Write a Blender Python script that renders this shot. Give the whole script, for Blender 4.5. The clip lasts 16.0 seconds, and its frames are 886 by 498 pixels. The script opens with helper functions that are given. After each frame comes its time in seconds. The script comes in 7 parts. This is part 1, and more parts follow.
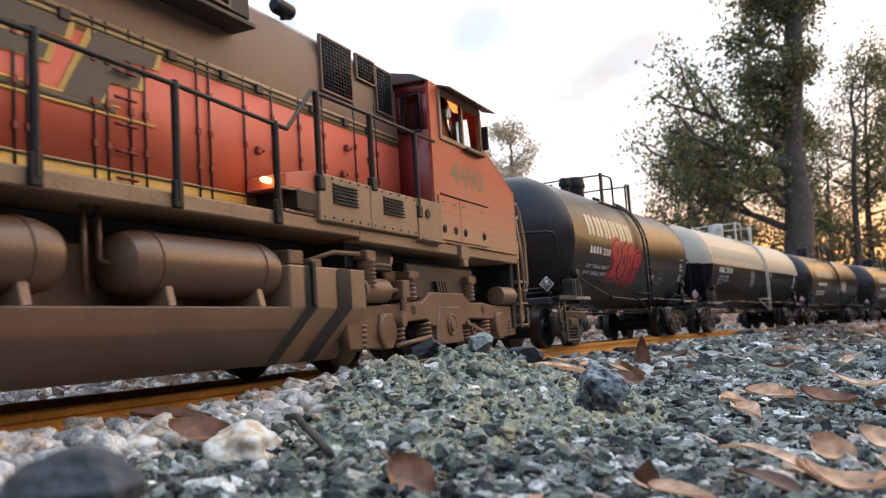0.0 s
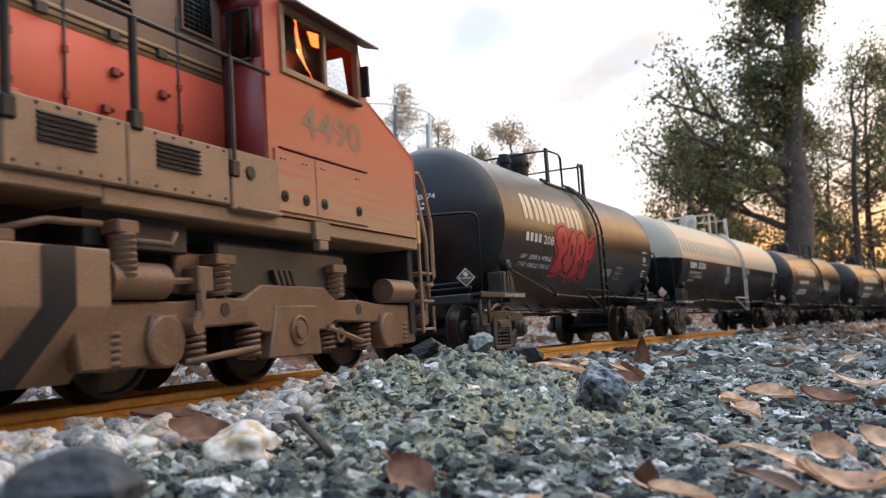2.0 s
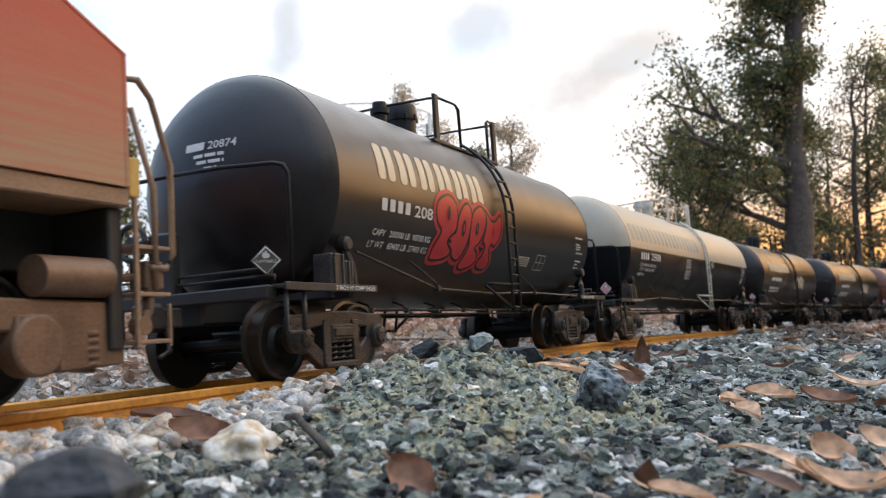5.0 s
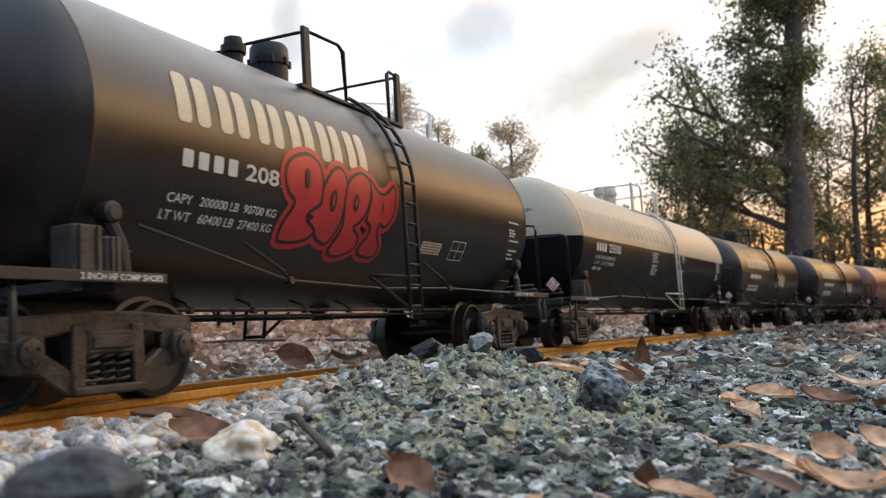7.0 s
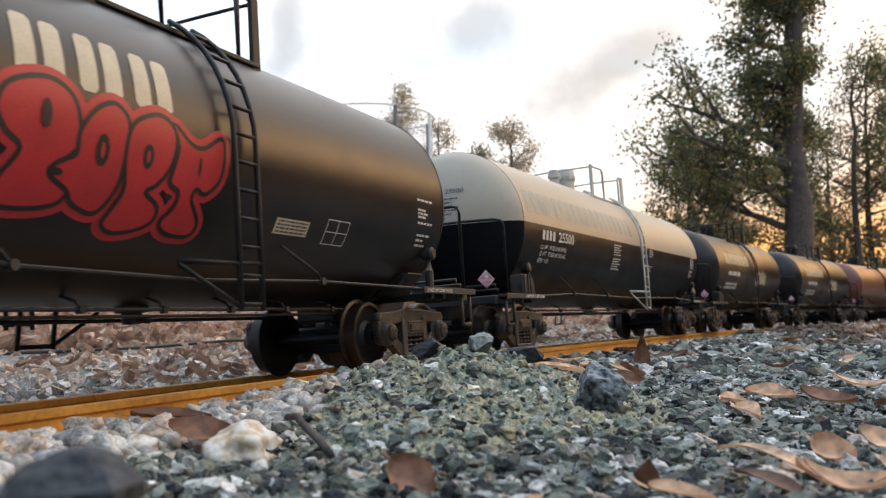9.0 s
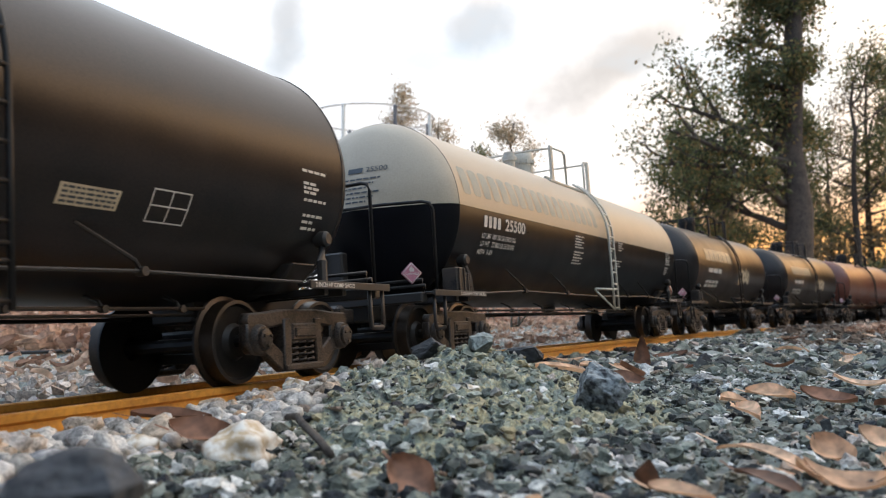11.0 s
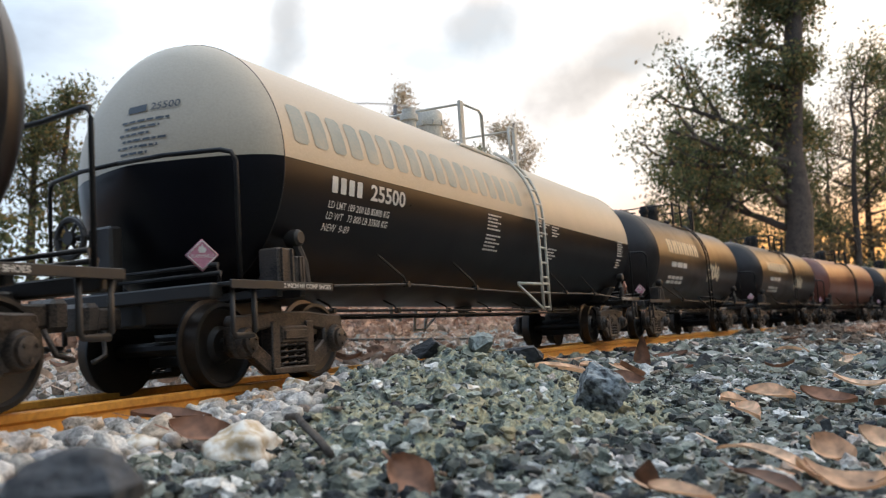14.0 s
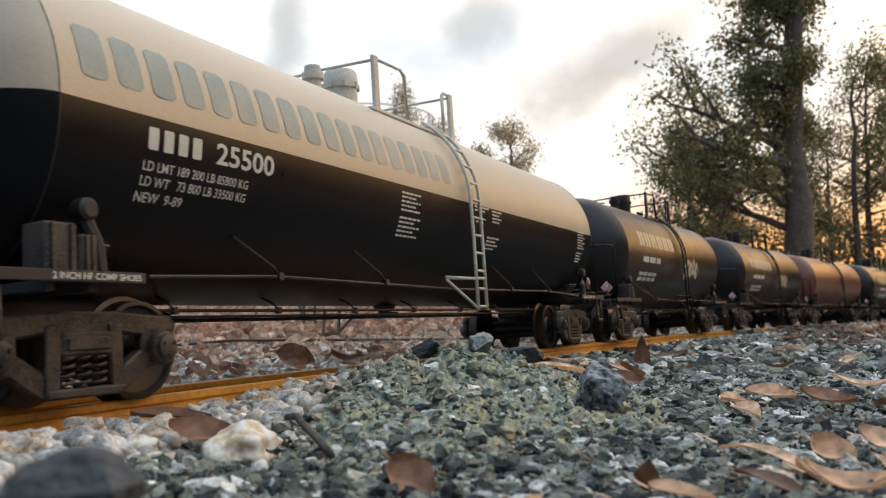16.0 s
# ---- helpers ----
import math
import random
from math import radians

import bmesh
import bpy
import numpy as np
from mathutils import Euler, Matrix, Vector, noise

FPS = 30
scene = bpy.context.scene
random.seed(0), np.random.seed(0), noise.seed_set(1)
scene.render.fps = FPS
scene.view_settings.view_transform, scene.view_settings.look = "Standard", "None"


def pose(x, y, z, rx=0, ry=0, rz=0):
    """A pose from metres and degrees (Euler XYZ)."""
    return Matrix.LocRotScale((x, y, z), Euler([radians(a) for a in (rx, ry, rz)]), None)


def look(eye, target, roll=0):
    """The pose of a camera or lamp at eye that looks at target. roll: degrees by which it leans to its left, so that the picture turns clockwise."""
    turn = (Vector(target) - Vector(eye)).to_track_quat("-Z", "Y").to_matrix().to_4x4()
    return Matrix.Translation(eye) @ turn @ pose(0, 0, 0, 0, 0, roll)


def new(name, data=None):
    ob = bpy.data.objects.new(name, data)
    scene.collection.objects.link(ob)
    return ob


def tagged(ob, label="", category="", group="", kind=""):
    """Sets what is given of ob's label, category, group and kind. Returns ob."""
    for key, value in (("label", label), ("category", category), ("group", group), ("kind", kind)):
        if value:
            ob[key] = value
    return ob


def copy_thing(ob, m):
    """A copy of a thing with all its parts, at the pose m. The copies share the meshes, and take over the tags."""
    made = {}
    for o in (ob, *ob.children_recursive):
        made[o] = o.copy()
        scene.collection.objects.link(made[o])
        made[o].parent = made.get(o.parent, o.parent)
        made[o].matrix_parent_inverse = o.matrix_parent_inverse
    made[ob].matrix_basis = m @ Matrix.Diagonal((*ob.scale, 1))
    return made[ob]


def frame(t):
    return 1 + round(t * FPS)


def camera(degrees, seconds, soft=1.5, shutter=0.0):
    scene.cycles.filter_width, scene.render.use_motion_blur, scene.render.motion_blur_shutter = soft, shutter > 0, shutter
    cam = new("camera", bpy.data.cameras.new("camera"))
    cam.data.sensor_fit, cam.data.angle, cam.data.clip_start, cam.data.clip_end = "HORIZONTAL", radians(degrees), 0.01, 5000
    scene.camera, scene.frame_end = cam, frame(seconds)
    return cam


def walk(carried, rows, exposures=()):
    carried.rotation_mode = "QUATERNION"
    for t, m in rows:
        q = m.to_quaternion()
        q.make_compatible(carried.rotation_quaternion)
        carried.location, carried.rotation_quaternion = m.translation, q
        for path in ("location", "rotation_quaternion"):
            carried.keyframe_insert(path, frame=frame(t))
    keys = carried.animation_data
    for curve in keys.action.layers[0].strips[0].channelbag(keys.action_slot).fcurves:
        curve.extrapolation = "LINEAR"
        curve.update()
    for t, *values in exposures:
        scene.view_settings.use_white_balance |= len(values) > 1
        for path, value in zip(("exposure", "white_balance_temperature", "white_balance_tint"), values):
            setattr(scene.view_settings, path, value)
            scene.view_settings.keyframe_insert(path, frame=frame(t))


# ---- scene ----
# The camera stands still, a hand's width over the gravel beside a garden railway of 45 mm gauge.
EYE = 0.02809
cam = camera(55.03, 16.0, soft=1.1, shutter=0.5)
STAND = pose(0, 0, EYE, 90 + 4.067, 0, 0) @ pose(0, 0, 0, 0, 0, -0.18)
walk(cam, [(0.0, STAND), (16.0, STAND)], exposures=[(0.0, 0.36, 6350, 14), (4.0, 0.31, 6400, 14), (7.0, 0.17, 6700, 13), (12.5, 0.19, 6650, 13), (16.0, 0.03, 6950, 12)])
cam.data.dof.use_dof = True
cam.data.dof.focus_distance = 0.36
cam.data.dof.aperture_fstop = 34.0

# ---- light: an evening sky with thin cloud, the sun low behind the wood ----
SUN_AZ, SUN_EL = radians(60), radians(9)
world = bpy.data.worlds.new("evening_sky")
scene.world = world
world.use_nodes = True
wn, wl = world.node_tree.nodes, world.node_tree.links
wn.clear()


def wnode(kind, **values):
    n = wn.new(kind)
    for k, v in values.items():
        n.inputs[k].default_value = v
    return n


sky = wn.new("ShaderNodeTexSky")
sky.sky_type, sky.sun_disc = "NISHITA", False
sky.sun_elevation, sky.sun_rotation = SUN_EL, SUN_AZ
sky.air_density, sky.dust_density, sky.ozone_density = 1.0, 2.0, 1.0
coord = wn.new("ShaderNodeTexCoord")
stretch = wn.new("ShaderNodeMapping")
stretch.inputs["Scale"].default_value = (1.0, 1.0, 2.2)
stretch.inputs["Location"].default_value = (0.3, 0.1, 0.22)
cloud = wnode("ShaderNodeTexNoise", Scale=3.2, Detail=7.0, Roughness=0.52)
veil = wn.new("ShaderNodeValToRGB")
veil.color_ramp.elements[0].position, veil.color_ramp.elements[0].color = 0.30, (0.45, 0.45, 0.45, 1)
veil.color_ramp.elements[1].position, veil.color_ramp.elements[1].color = 0.46, (1, 1, 1, 1)
# cloud: bright and warm towards the sunset, dim and bluish away from it and overhead
toward = wn.new("ShaderNodeVectorMath")
toward.operation = "DOT_PRODUCT"
toward.inputs[1].default_value = (math.sin(SUN_AZ), math.cos(SUN_AZ), 0.0)
side = wn.new("ShaderNodeMapRange")
side.inputs["From Min"].default_value, side.inputs["From Max"].default_value = -1.0, 1.0
tone = wn.new("ShaderNodeValToRGB")
for place, c in ((0.0, (0.25, 0.38, 0.60)), (0.5, (0.54, 0.70, 0.86)), (0.60, (0.80, 0.89, 0.96)), (0.72, (0.93, 0.95, 0.97)), (0.90, (1.02, 0.96, 0.88)), (0.95, (2.4, 1.45, 0.65)), (1.0, (4.6, 2.1, 0.6))):
    e = tone.color_ramp.elements[0] if place == 0.0 else tone.color_ramp.elements[-1] if place == 1.0 else tone.color_ramp.elements.new(place)
    e.position, e.color = place, (*c, 1)
updown = wn.new("ShaderNodeSeparateXYZ")
zen = wn.new("ShaderNodeMapRange")
zen.inputs["From Min"].default_value, zen.inputs["From Max"].default_value = 0.25, 0.90
zen.inputs["To Min"].default_value, zen.inputs["To Max"].default_value = 11.0, 23.0
grey = wn.new("ShaderNodeValToRGB")
grey.color_ramp.elements[0].position, grey.color_ramp.elements[0].color = 0.56, (1, 1, 1, 1)
grey.color_ramp.elements[1].position, grey.color_ramp.elements[1].color = 0.70, (0.72, 0.72, 0.75, 1)
scale1, dark = wn.new("ShaderNodeVectorMath"), wn.new("ShaderNodeVectorMath")
scale1.operation, dark.operation = "SCALE", "MULTIPLY"
wl.new(coord.outputs["Generated"], toward.inputs[0]), wl.new(toward.outputs["Value"], side.inputs["Value"])
wl.new(side.outputs["Result"], tone.inputs["Fac"])
wl.new(coord.outputs["Generated"], updown.inputs[0]), wl.new(updown.outputs["Z"], zen.inputs["Value"])
wl.new(tone.outputs["Color"], scale1.inputs[0]), wl.new(zen.outputs["Result"], scale1.inputs["Scale"])
wl.new(cloud.outputs["Fac"], grey.inputs["Fac"])
# three darker banks of cloud over the wood
bank = grey.outputs["Color"]
for centre, tilt, long_, wide_, seed in (((0.187, 0.944, 0.272), 28, 0.15, 0.040, 1.0), ((0.042, 0.945, 0.324), 20, 0.055, 0.036, 4.0), ((-0.172, 0.930, 0.324), 75, 0.06, 0.026, 7.0)):
    mp = wn.new("ShaderNodeMapping")
    mp.vector_type = "TEXTURE"
    mp.inputs["Location"].default_value, mp.inputs["Rotation"].default_value, mp.inputs["Scale"].default_value = centre, (0, radians(-tilt), 0), (long_, 1.0, wide_)
    ln = wn.new("ShaderNodeVectorMath")
    ln.operation = "LENGTH"
    ns = wnode("ShaderNodeTexNoise", Scale=13.0, Detail=6.0)
    ad = wn.new("ShaderNodeMath")
    ad.operation, ad.inputs[1].default_value = "MULTIPLY_ADD", 2.0
    rp = wn.new("ShaderNodeMapRange")
    rp.interpolation_type = "SMOOTHSTEP"
    rp.inputs["From Min"].default_value, rp.inputs["From Max"].default_value = 1.2, 2.3
    rp.inputs["To Min"].default_value, rp.inputs["To Max"].default_value = 0.58, 1.0
    ml = wn.new("ShaderNodeVectorMath")
    ml.operation = "SCALE"
    wl.new(coord.outputs["Generated"], mp.inputs["Vector"]), wl.new(mp.outputs["Vector"], ln.inputs[0])
    wl.new(coord.outputs["Generated"], ns.inputs["Vector"])
    wl.new(ns.outputs["Fac"], ad.inputs[0]), wl.new(ln.outputs["Value"], ad.inputs[2])
    wl.new(ad.outputs[0], rp.inputs["Value"])
    wl.new(bank, ml.inputs[0]), wl.new(rp.outputs["Result"], ml.inputs["Scale"])
    bank = ml.outputs["Vector"]
wl.new(scale1.outputs["Vector"], dark.inputs[0]), wl.new(bank, dark.inputs[1])
blend = wn.new("ShaderNodeMix")
blend.data_type = "RGBA"
lift = wn.new("ShaderNodeMix")
lift.data_type, lift.blend_type = "RGBA", "ADD"
lift.inputs["Factor"].default_value = 1.0
lift.inputs["B"].default_value = (3.4, 4.6, 5.6, 1)
back = wnode("ShaderNodeBackground", Strength=0.108)
out = wn.new("ShaderNodeOutputWorld")
wl.new(coord.outputs["Generated"], stretch.inputs["Vector"])
wl.new(stretch.outputs["Vector"], cloud.inputs["Vector"])
wl.new(cloud.outputs["Fac"], veil.inputs["Fac"])
wl.new(sky.outputs["Color"], lift.inputs["A"])
wl.new(veil.outputs["Color"], blend.inputs["Factor"])
wl.new(lift.outputs["Result"], blend.inputs["A"])
wl.new(dark.outputs["Vector"], blend.inputs["B"])
# a low orange band where the sun went behind the wood
low = wn.new("ShaderNodeMapRange")
low.interpolation_type = "SMOOTHSTEP"
low.inputs["From Min"].default_value, low.inputs["From Max"].default_value = 0.17, 0.06
near = wn.new("ShaderNodeMapRange")
near.interpolation_type = "SMOOTHSTEP"
near.inputs["From Min"].default_value, near.inputs["From Max"].default_value = 0.58, 0.74
both = wn.new("ShaderNodeMath")
both.operation = "MULTIPLY"
last = wn.new("ShaderNodeMix")
last.data_type = "RGBA"
last.inputs["B"].default_value = (12.0, 6.2, 2.0, 1)
wl.new(updown.outputs["Z"], low.inputs["Value"]), wl.new(toward.outputs["Value"], near.inputs["Value"])
wl.new(low.outputs["Result"], both.inputs[0]), wl.new(near.outputs["Result"], both.inputs[1])
wl.new(both.outputs[0], last.inputs["Factor"])
wl.new(blend.outputs["Result"], last.inputs["A"])
wl.new(last.outputs["Result"], back.inputs["Color"])
wl.new(back.outputs["Background"], out.inputs["Surface"])
sun = new("sun", bpy.data.lights.new("sun", "SUN"))
sun.data.energy, sun.data.angle, sun.data.color = 0.4, radians(25), (1.0, 0.70, 0.42)
sun.matrix_world = look((math.sin(SUN_AZ) * 9, math.cos(SUN_AZ) * 9, math.sin(SUN_EL) * 9 + 1), (0, 0, 0))


# ---- materials ----
def material(name, colour, rough=0.6, metal=0.0, second=None, fine=900.0, coarse=60.0, amount=0.5, bump=0.15, depth=0.0004,
             islands=0.0, objects=0.0, emit=None, glass=False, dust=None, spec=0.5):
    """Two scales of variation between colour and second, a fine relief, and wear. dust: (colour, low z, high z, strength)."""
    m = bpy.data.materials.new(name)
    m.use_nodes = True
    nt, lk = m.node_tree.nodes, m.node_tree.links
    b = nt["Principled BSDF"]
    b.inputs["Roughness"].default_value, b.inputs["Metallic"].default_value = rough, metal
    b.inputs["Specular IOR Level"].default_value = spec
    tc = nt.new("ShaderNodeTexCoord")
    second = second or tuple(c * 0.6 for c in colour)
    n1, n2 = nt.new("ShaderNodeTexNoise"), nt.new("ShaderNodeTexNoise")
    n1.inputs["Scale"].default_value, n1.inputs["Detail"].default_value = fine, 4
    n2.inputs["Scale"].default_value, n2.inputs["Detail"].default_value = coarse, 5
    mix = nt.new("ShaderNodeMath")
    mix.operation = "MULTIPLY_ADD"
    mix.inputs[1].default_value, mix.inputs[2].default_value = 0.5, 0.0
    add = nt.new("ShaderNodeMath")
    add.operation = "MULTIPLY_ADD"
    add.inputs[1].default_value = 0.5
    for n in (n1, n2):
        lk.new(tc.outputs["Object"], n.inputs["Vector"])
    lk.new(n1.outputs["Fac"], mix.inputs[0])
    lk.new(n2.outputs["Fac"], add.inputs[0])
    lk.new(mix.outputs[0], add.inputs[2])
    ramp = nt.new("ShaderNodeValToRGB")
    ramp.color_ramp.elements[0].position, ramp.color_ramp.elements[0].color = 0.5 - 0.14 / max(amount, 0.2) * 0.6, (*second, 1)
    ramp.color_ramp.elements[1].position, ramp.color_ramp.elements[1].color = 0.5 + 0.10 / max(amount, 0.2) * 0.6, (*colour, 1)
    lk.new(add.outputs[0], ramp.inputs["Fac"])
    col = ramp.outputs["Color"]
    if islands or objects:
        src = nt.new("ShaderNodeNewGeometry").outputs["Random Per Island"] if islands else nt.new("ShaderNodeObjectInfo").outputs["Random"]
        hsv = nt.new("ShaderNodeHueSaturation")
        rng = nt.new("ShaderNodeMapRange")
        k = islands or objects
        rng.inputs["To Min"].default_value, rng.inputs["To Max"].default_value = 1 - k, 1 + k
        lk.new(src, rng.inputs["Value"])
        lk.new(rng.outputs["Result"], hsv.inputs["Value"])
        lk.new(col, hsv.inputs["Color"])
        col = hsv.outputs["Color"]
    if dust:
        tint, lo, hi, strength = dust
        sep = nt.new("ShaderNodeSeparateXYZ")
        lk.new(tc.outputs["Object"], sep.inputs[0])
        streak = nt.new("ShaderNodeTexNoise")
        smap = nt.new("ShaderNodeMapping")
        smap.inputs["Scale"].default_value = (25, 60, 500)
        streak.inputs["Scale"].default_value, streak.inputs["Detail"].default_value = 1.0, 5
        lk.new(tc.outputs["Object"], smap.inputs["Vector"])
        lk.new(smap.outputs["Vector"], streak.inputs["Vector"])
        rng2 = nt.new("ShaderNodeMapRange")
        rng2.inputs["From Min"].default_value, rng2.inputs["From Max"].default_value = hi, lo
        lk.new(sep.outputs["Z"], rng2.inputs["Value"])
        wob = nt.new("ShaderNodeMath")
        wob.operation = "MULTIPLY"
        w2 = nt.new("ShaderNodeMapRange")
        w2.inputs["From Min"].default_value, w2.inputs["From Max"].default_value = 0.25, 0.6
        w2.inputs["To Min"].default_value, w2.inputs["To Max"].default_value = 0.45, strength
        lk.new(streak.outputs["Fac"], w2.inputs["Value"])
        lk.new(rng2.outputs["Result"], wob.inputs[0])
        lk.new(w2.outputs["Result"], wob.inputs[1])
        dm = nt.new("ShaderNodeMix")
        dm.data_type = "RGBA"
        dm.inputs["B"].default_value = (*tint, 1)
        lk.new(wob.outputs[0], dm.inputs["Factor"])
        lk.new(col, dm.inputs["A"])
        col = dm.outputs["Result"]
    lk.new(col, b.inputs["Base Color"])
    if bump:
        bp = nt.new("ShaderNodeBump")
        bp.inputs["Strength"].default_value, bp.inputs["Distance"].default_value = bump, depth
        lk.new(add.outputs[0], bp.inputs["Height"])
        lk.new(bp.outputs["Normal"], b.inputs["Normal"])
        rr = nt.new("ShaderNodeMapRange")
        rr.inputs["To Min"].default_value, rr.inputs["To Max"].default_value = rough - 0.1, min(rough + 0.1, 1)
        lk.new(n2.outputs["Fac"], rr.inputs["Value"])
        lk.new(rr.outputs["Result"], b.inputs["Roughness"])
    if emit:
        b.inputs["Emission Color"].default_value, b.inputs["Emission Strength"].default_value = (*emit[0], 1), emit[1]
    if glass:
        b.inputs["Transmission Weight"].default_value, b.inputs["IOR"].default_value = 1.0, 1.1
    return m


TAN = (0.30, 0.175, 0.10)
BLACK_TANK = material("weathered_black_paint", (0.021, 0.0155, 0.0145), 0.33, 0.0, (0.0055, 0.0055, 0.0065), 1400, 45, 0.6, 0.06, 0.0002, spec=0.34)
BLACK_LOW = material("glossy_black_paint", (0.008, 0.008, 0.0105), 0.32, 0.0, (0.006, 0.006, 0.007), 1400, 45, 0.6, 0.04, 0.0002, spec=0.09)
CREAM = material("faded_white_paint", (0.44, 0.365, 0.275), 0.45, 0.0, (0.375, 0.31, 0.23), 1200, 40, 0.6, 0.04, 0.0002)
BROWN_TANK = material("rusty_brown_paint", (0.17, 0.055, 0.035), 0.36, 0.0, (0.11, 0.036, 0.027), 900, 40, 0.6, 0.05, 0.0002)
BLACK_IRON = material("black_underframe", (0.017, 0.0155, 0.0155), 0.55, 0.0, (0.022, 0.018, 0.015), 1800, 120, 0.6, 0.2, 0.0003)
GRIME = material("grimy_cast_metal", (0.062, 0.047, 0.038), 0.5, 0.15, (0.009, 0.0075, 0.0065), 1500, 110, 1.0, 0.6, 0.0006)
WHEEL = material("dark_wheel_steel", (0.010, 0.009, 0.0085), 0.5, 0.2, (0.022, 0.017, 0.0135), 1500, 150, 0.6, 0.15, 0.0003)
TREAD = material("worn_dark_tread", (0.060, 0.042, 0.030), 0.4, 0.7, (0.035, 0.026, 0.020), 1500, 200, 0.5, 0.1, 0.0002)
BRASS = material("oxidised_brass_rail", (0.66, 0.32, 0.055), 0.42, 0.25, (0.42, 0.19, 0.04), 500, 30, 0.6, 0.2, 0.0003)
SLEEPER = material("brown_sleeper_plastic", (0.06, 0.04, 0.03), 0.8, 0.0, None, 800, 80, 0.6, 0.3, 0.0005)
RED = material("faded_red_paint", (0.64, 0.092, 0.052), 0.48, 0.0, (0.52, 0.068, 0.040), 1000, 35, 0.6, 0.05, 0.0002,
               dust=((0.40, 0.16, 0.10), 0.060, 0.135, 0.5))
CABRED = material("faded_cab_paint", (0.46, 0.062, 0.030), 0.5, 0.0, (0.38, 0.05, 0.028), 1000, 35, 0.6, 0.05, 0.0002,
                  dust=((0.34, 0.20, 0.115), 0.054, 0.098, 1.2))
DEEP_RED = material("deep_red_paint", (0.21, 0.020, 0.018), 0.45, 0.0, None, 1000, 35, 0.5, 0.05, 0.0002)
ROOF = material("brown_roof_paint", (0.145, 0.080, 0.057), 0.5, 0.0, (0.11, 0.062, 0.046), 900, 40, 0.6, 0.06, 0.0002)
DUSTY = material("tan_dusted_metal", TAN, 0.55, 0.0, (0.18, 0.11, 0.067), 1200, 60, 0.6, 0.15, 0.0003)
TRUCK = material("tan_dusted_truck", (0.185, 0.100, 0.058), 0.5, 0.1, (0.095, 0.053, 0.032), 1200, 90, 0.6, 0.2, 0.0003)
FUEL = material("brown_fuel_tank", (0.135, 0.072, 0.044), 0.40, 0.1, (0.092, 0.050, 0.032), 900, 40, 0.6, 0.08, 0.0002)
STRIPE = material("dark_stripe_paint", (0.022, 0.019, 0.018), 0.55)
YELLOW = material("dull_yellow_paint", (0.55, 0.33, 0.07), 0.5, 0.0, (0.42, 0.25, 0.06), 900, 50)
FADED_YELLOW = material("dusty_yellow_stripe", (0.34, 0.22, 0.095), 0.55, 0.0, (0.24, 0.155, 0.075), 900, 50)
BLACKRAIL = material("black_handrail", (0.008, 0.008, 0.009), 0.5, 0.0, (0.018, 0.016, 0.015), 1500, 90, spec=0.3)
GRILLE = material("black_grille", (0.012, 0.012, 0.013), 0.6)
DARK_GREY = material("dark_grey_decal", (0.085, 0.070, 0.055), 0.55)
NUMBER = material("faded_green_number", (0.25, 0.125, 0.070), 0.6, 0.0, (0.20, 0.12, 0.07))
LETTER_CREAM = material("cream_letter_paint", (0.60, 0.50, 0.35), 0.5, 0.0, (0.45, 0.37, 0.26), 1500, 120)
LETTER_WHITE = material("white_letter_paint", (0.62, 0.60, 0.56), 0.5, 0.0, (0.45, 0.43, 0.40), 2500, 200)
LETTER_BLUE = material("faded_blue_letter_paint", (0.20, 0.245, 0.235), 0.5, 0.0, (0.30, 0.30, 0.26), 1200, 90)
LETTER_DARK = material("dark_letter_paint", (0.05, 0.06, 0.07), 0.5)
SPRAY_RED = material("red_spray_paint", (0.50, 0.022, 0.028), 0.45, 0.0, (0.33, 0.018, 0.022), 1200, 80)
SPRAY_BLACK = material("black_spray_paint", (0.012, 0.009, 0.010), 0.5)
PINK = material("pink_placard", (0.50, 0.20, 0.27), 0.5)
ORANGE_CARD = material("orange_placard", (0.60, 0.20, 0.10), 0.5)
CREAM_RAIL = material("cream_rail_paint", (0.58, 0.55, 0.48), 0.5)
AMBER = material("amber_lamp", (0.9, 0.5, 0.1), 0.4, emit=((1.0, 0.50, 0.10), 14.0))
CABLAMP = material("cab_lamp", (0.9, 0.3, 0.1), 0.4, emit=((1.0, 0.12, 0.02), 6.0))
GLASS = material("window_glass", (0.75, 0.75, 0.72), 0.08, glass=True, bump=0)


# ---- mesh helpers; all lengths in millimetres, turned into metres in part() ----
def box(bm, a, b, bev=0.0):
    v = [bm.verts.new((x, y, z)) for x in (a[0], b[0]) for y in (a[1], b[1]) for z in (a[2], b[2])]
    f = [bm.faces.new([v[i] for i in q]) for q in ((0, 1, 3, 2), (4, 6, 7, 5), (0, 4, 5, 1), (2, 3, 7, 6), (0, 2, 6, 4), (1, 5, 7, 3))]
    if bev:
        bmesh.ops.bevel(bm, geom=list({e for q in f for e in q.edges}), offset=bev, segments=1, affect="EDGES", profile=0.7)
    return bm


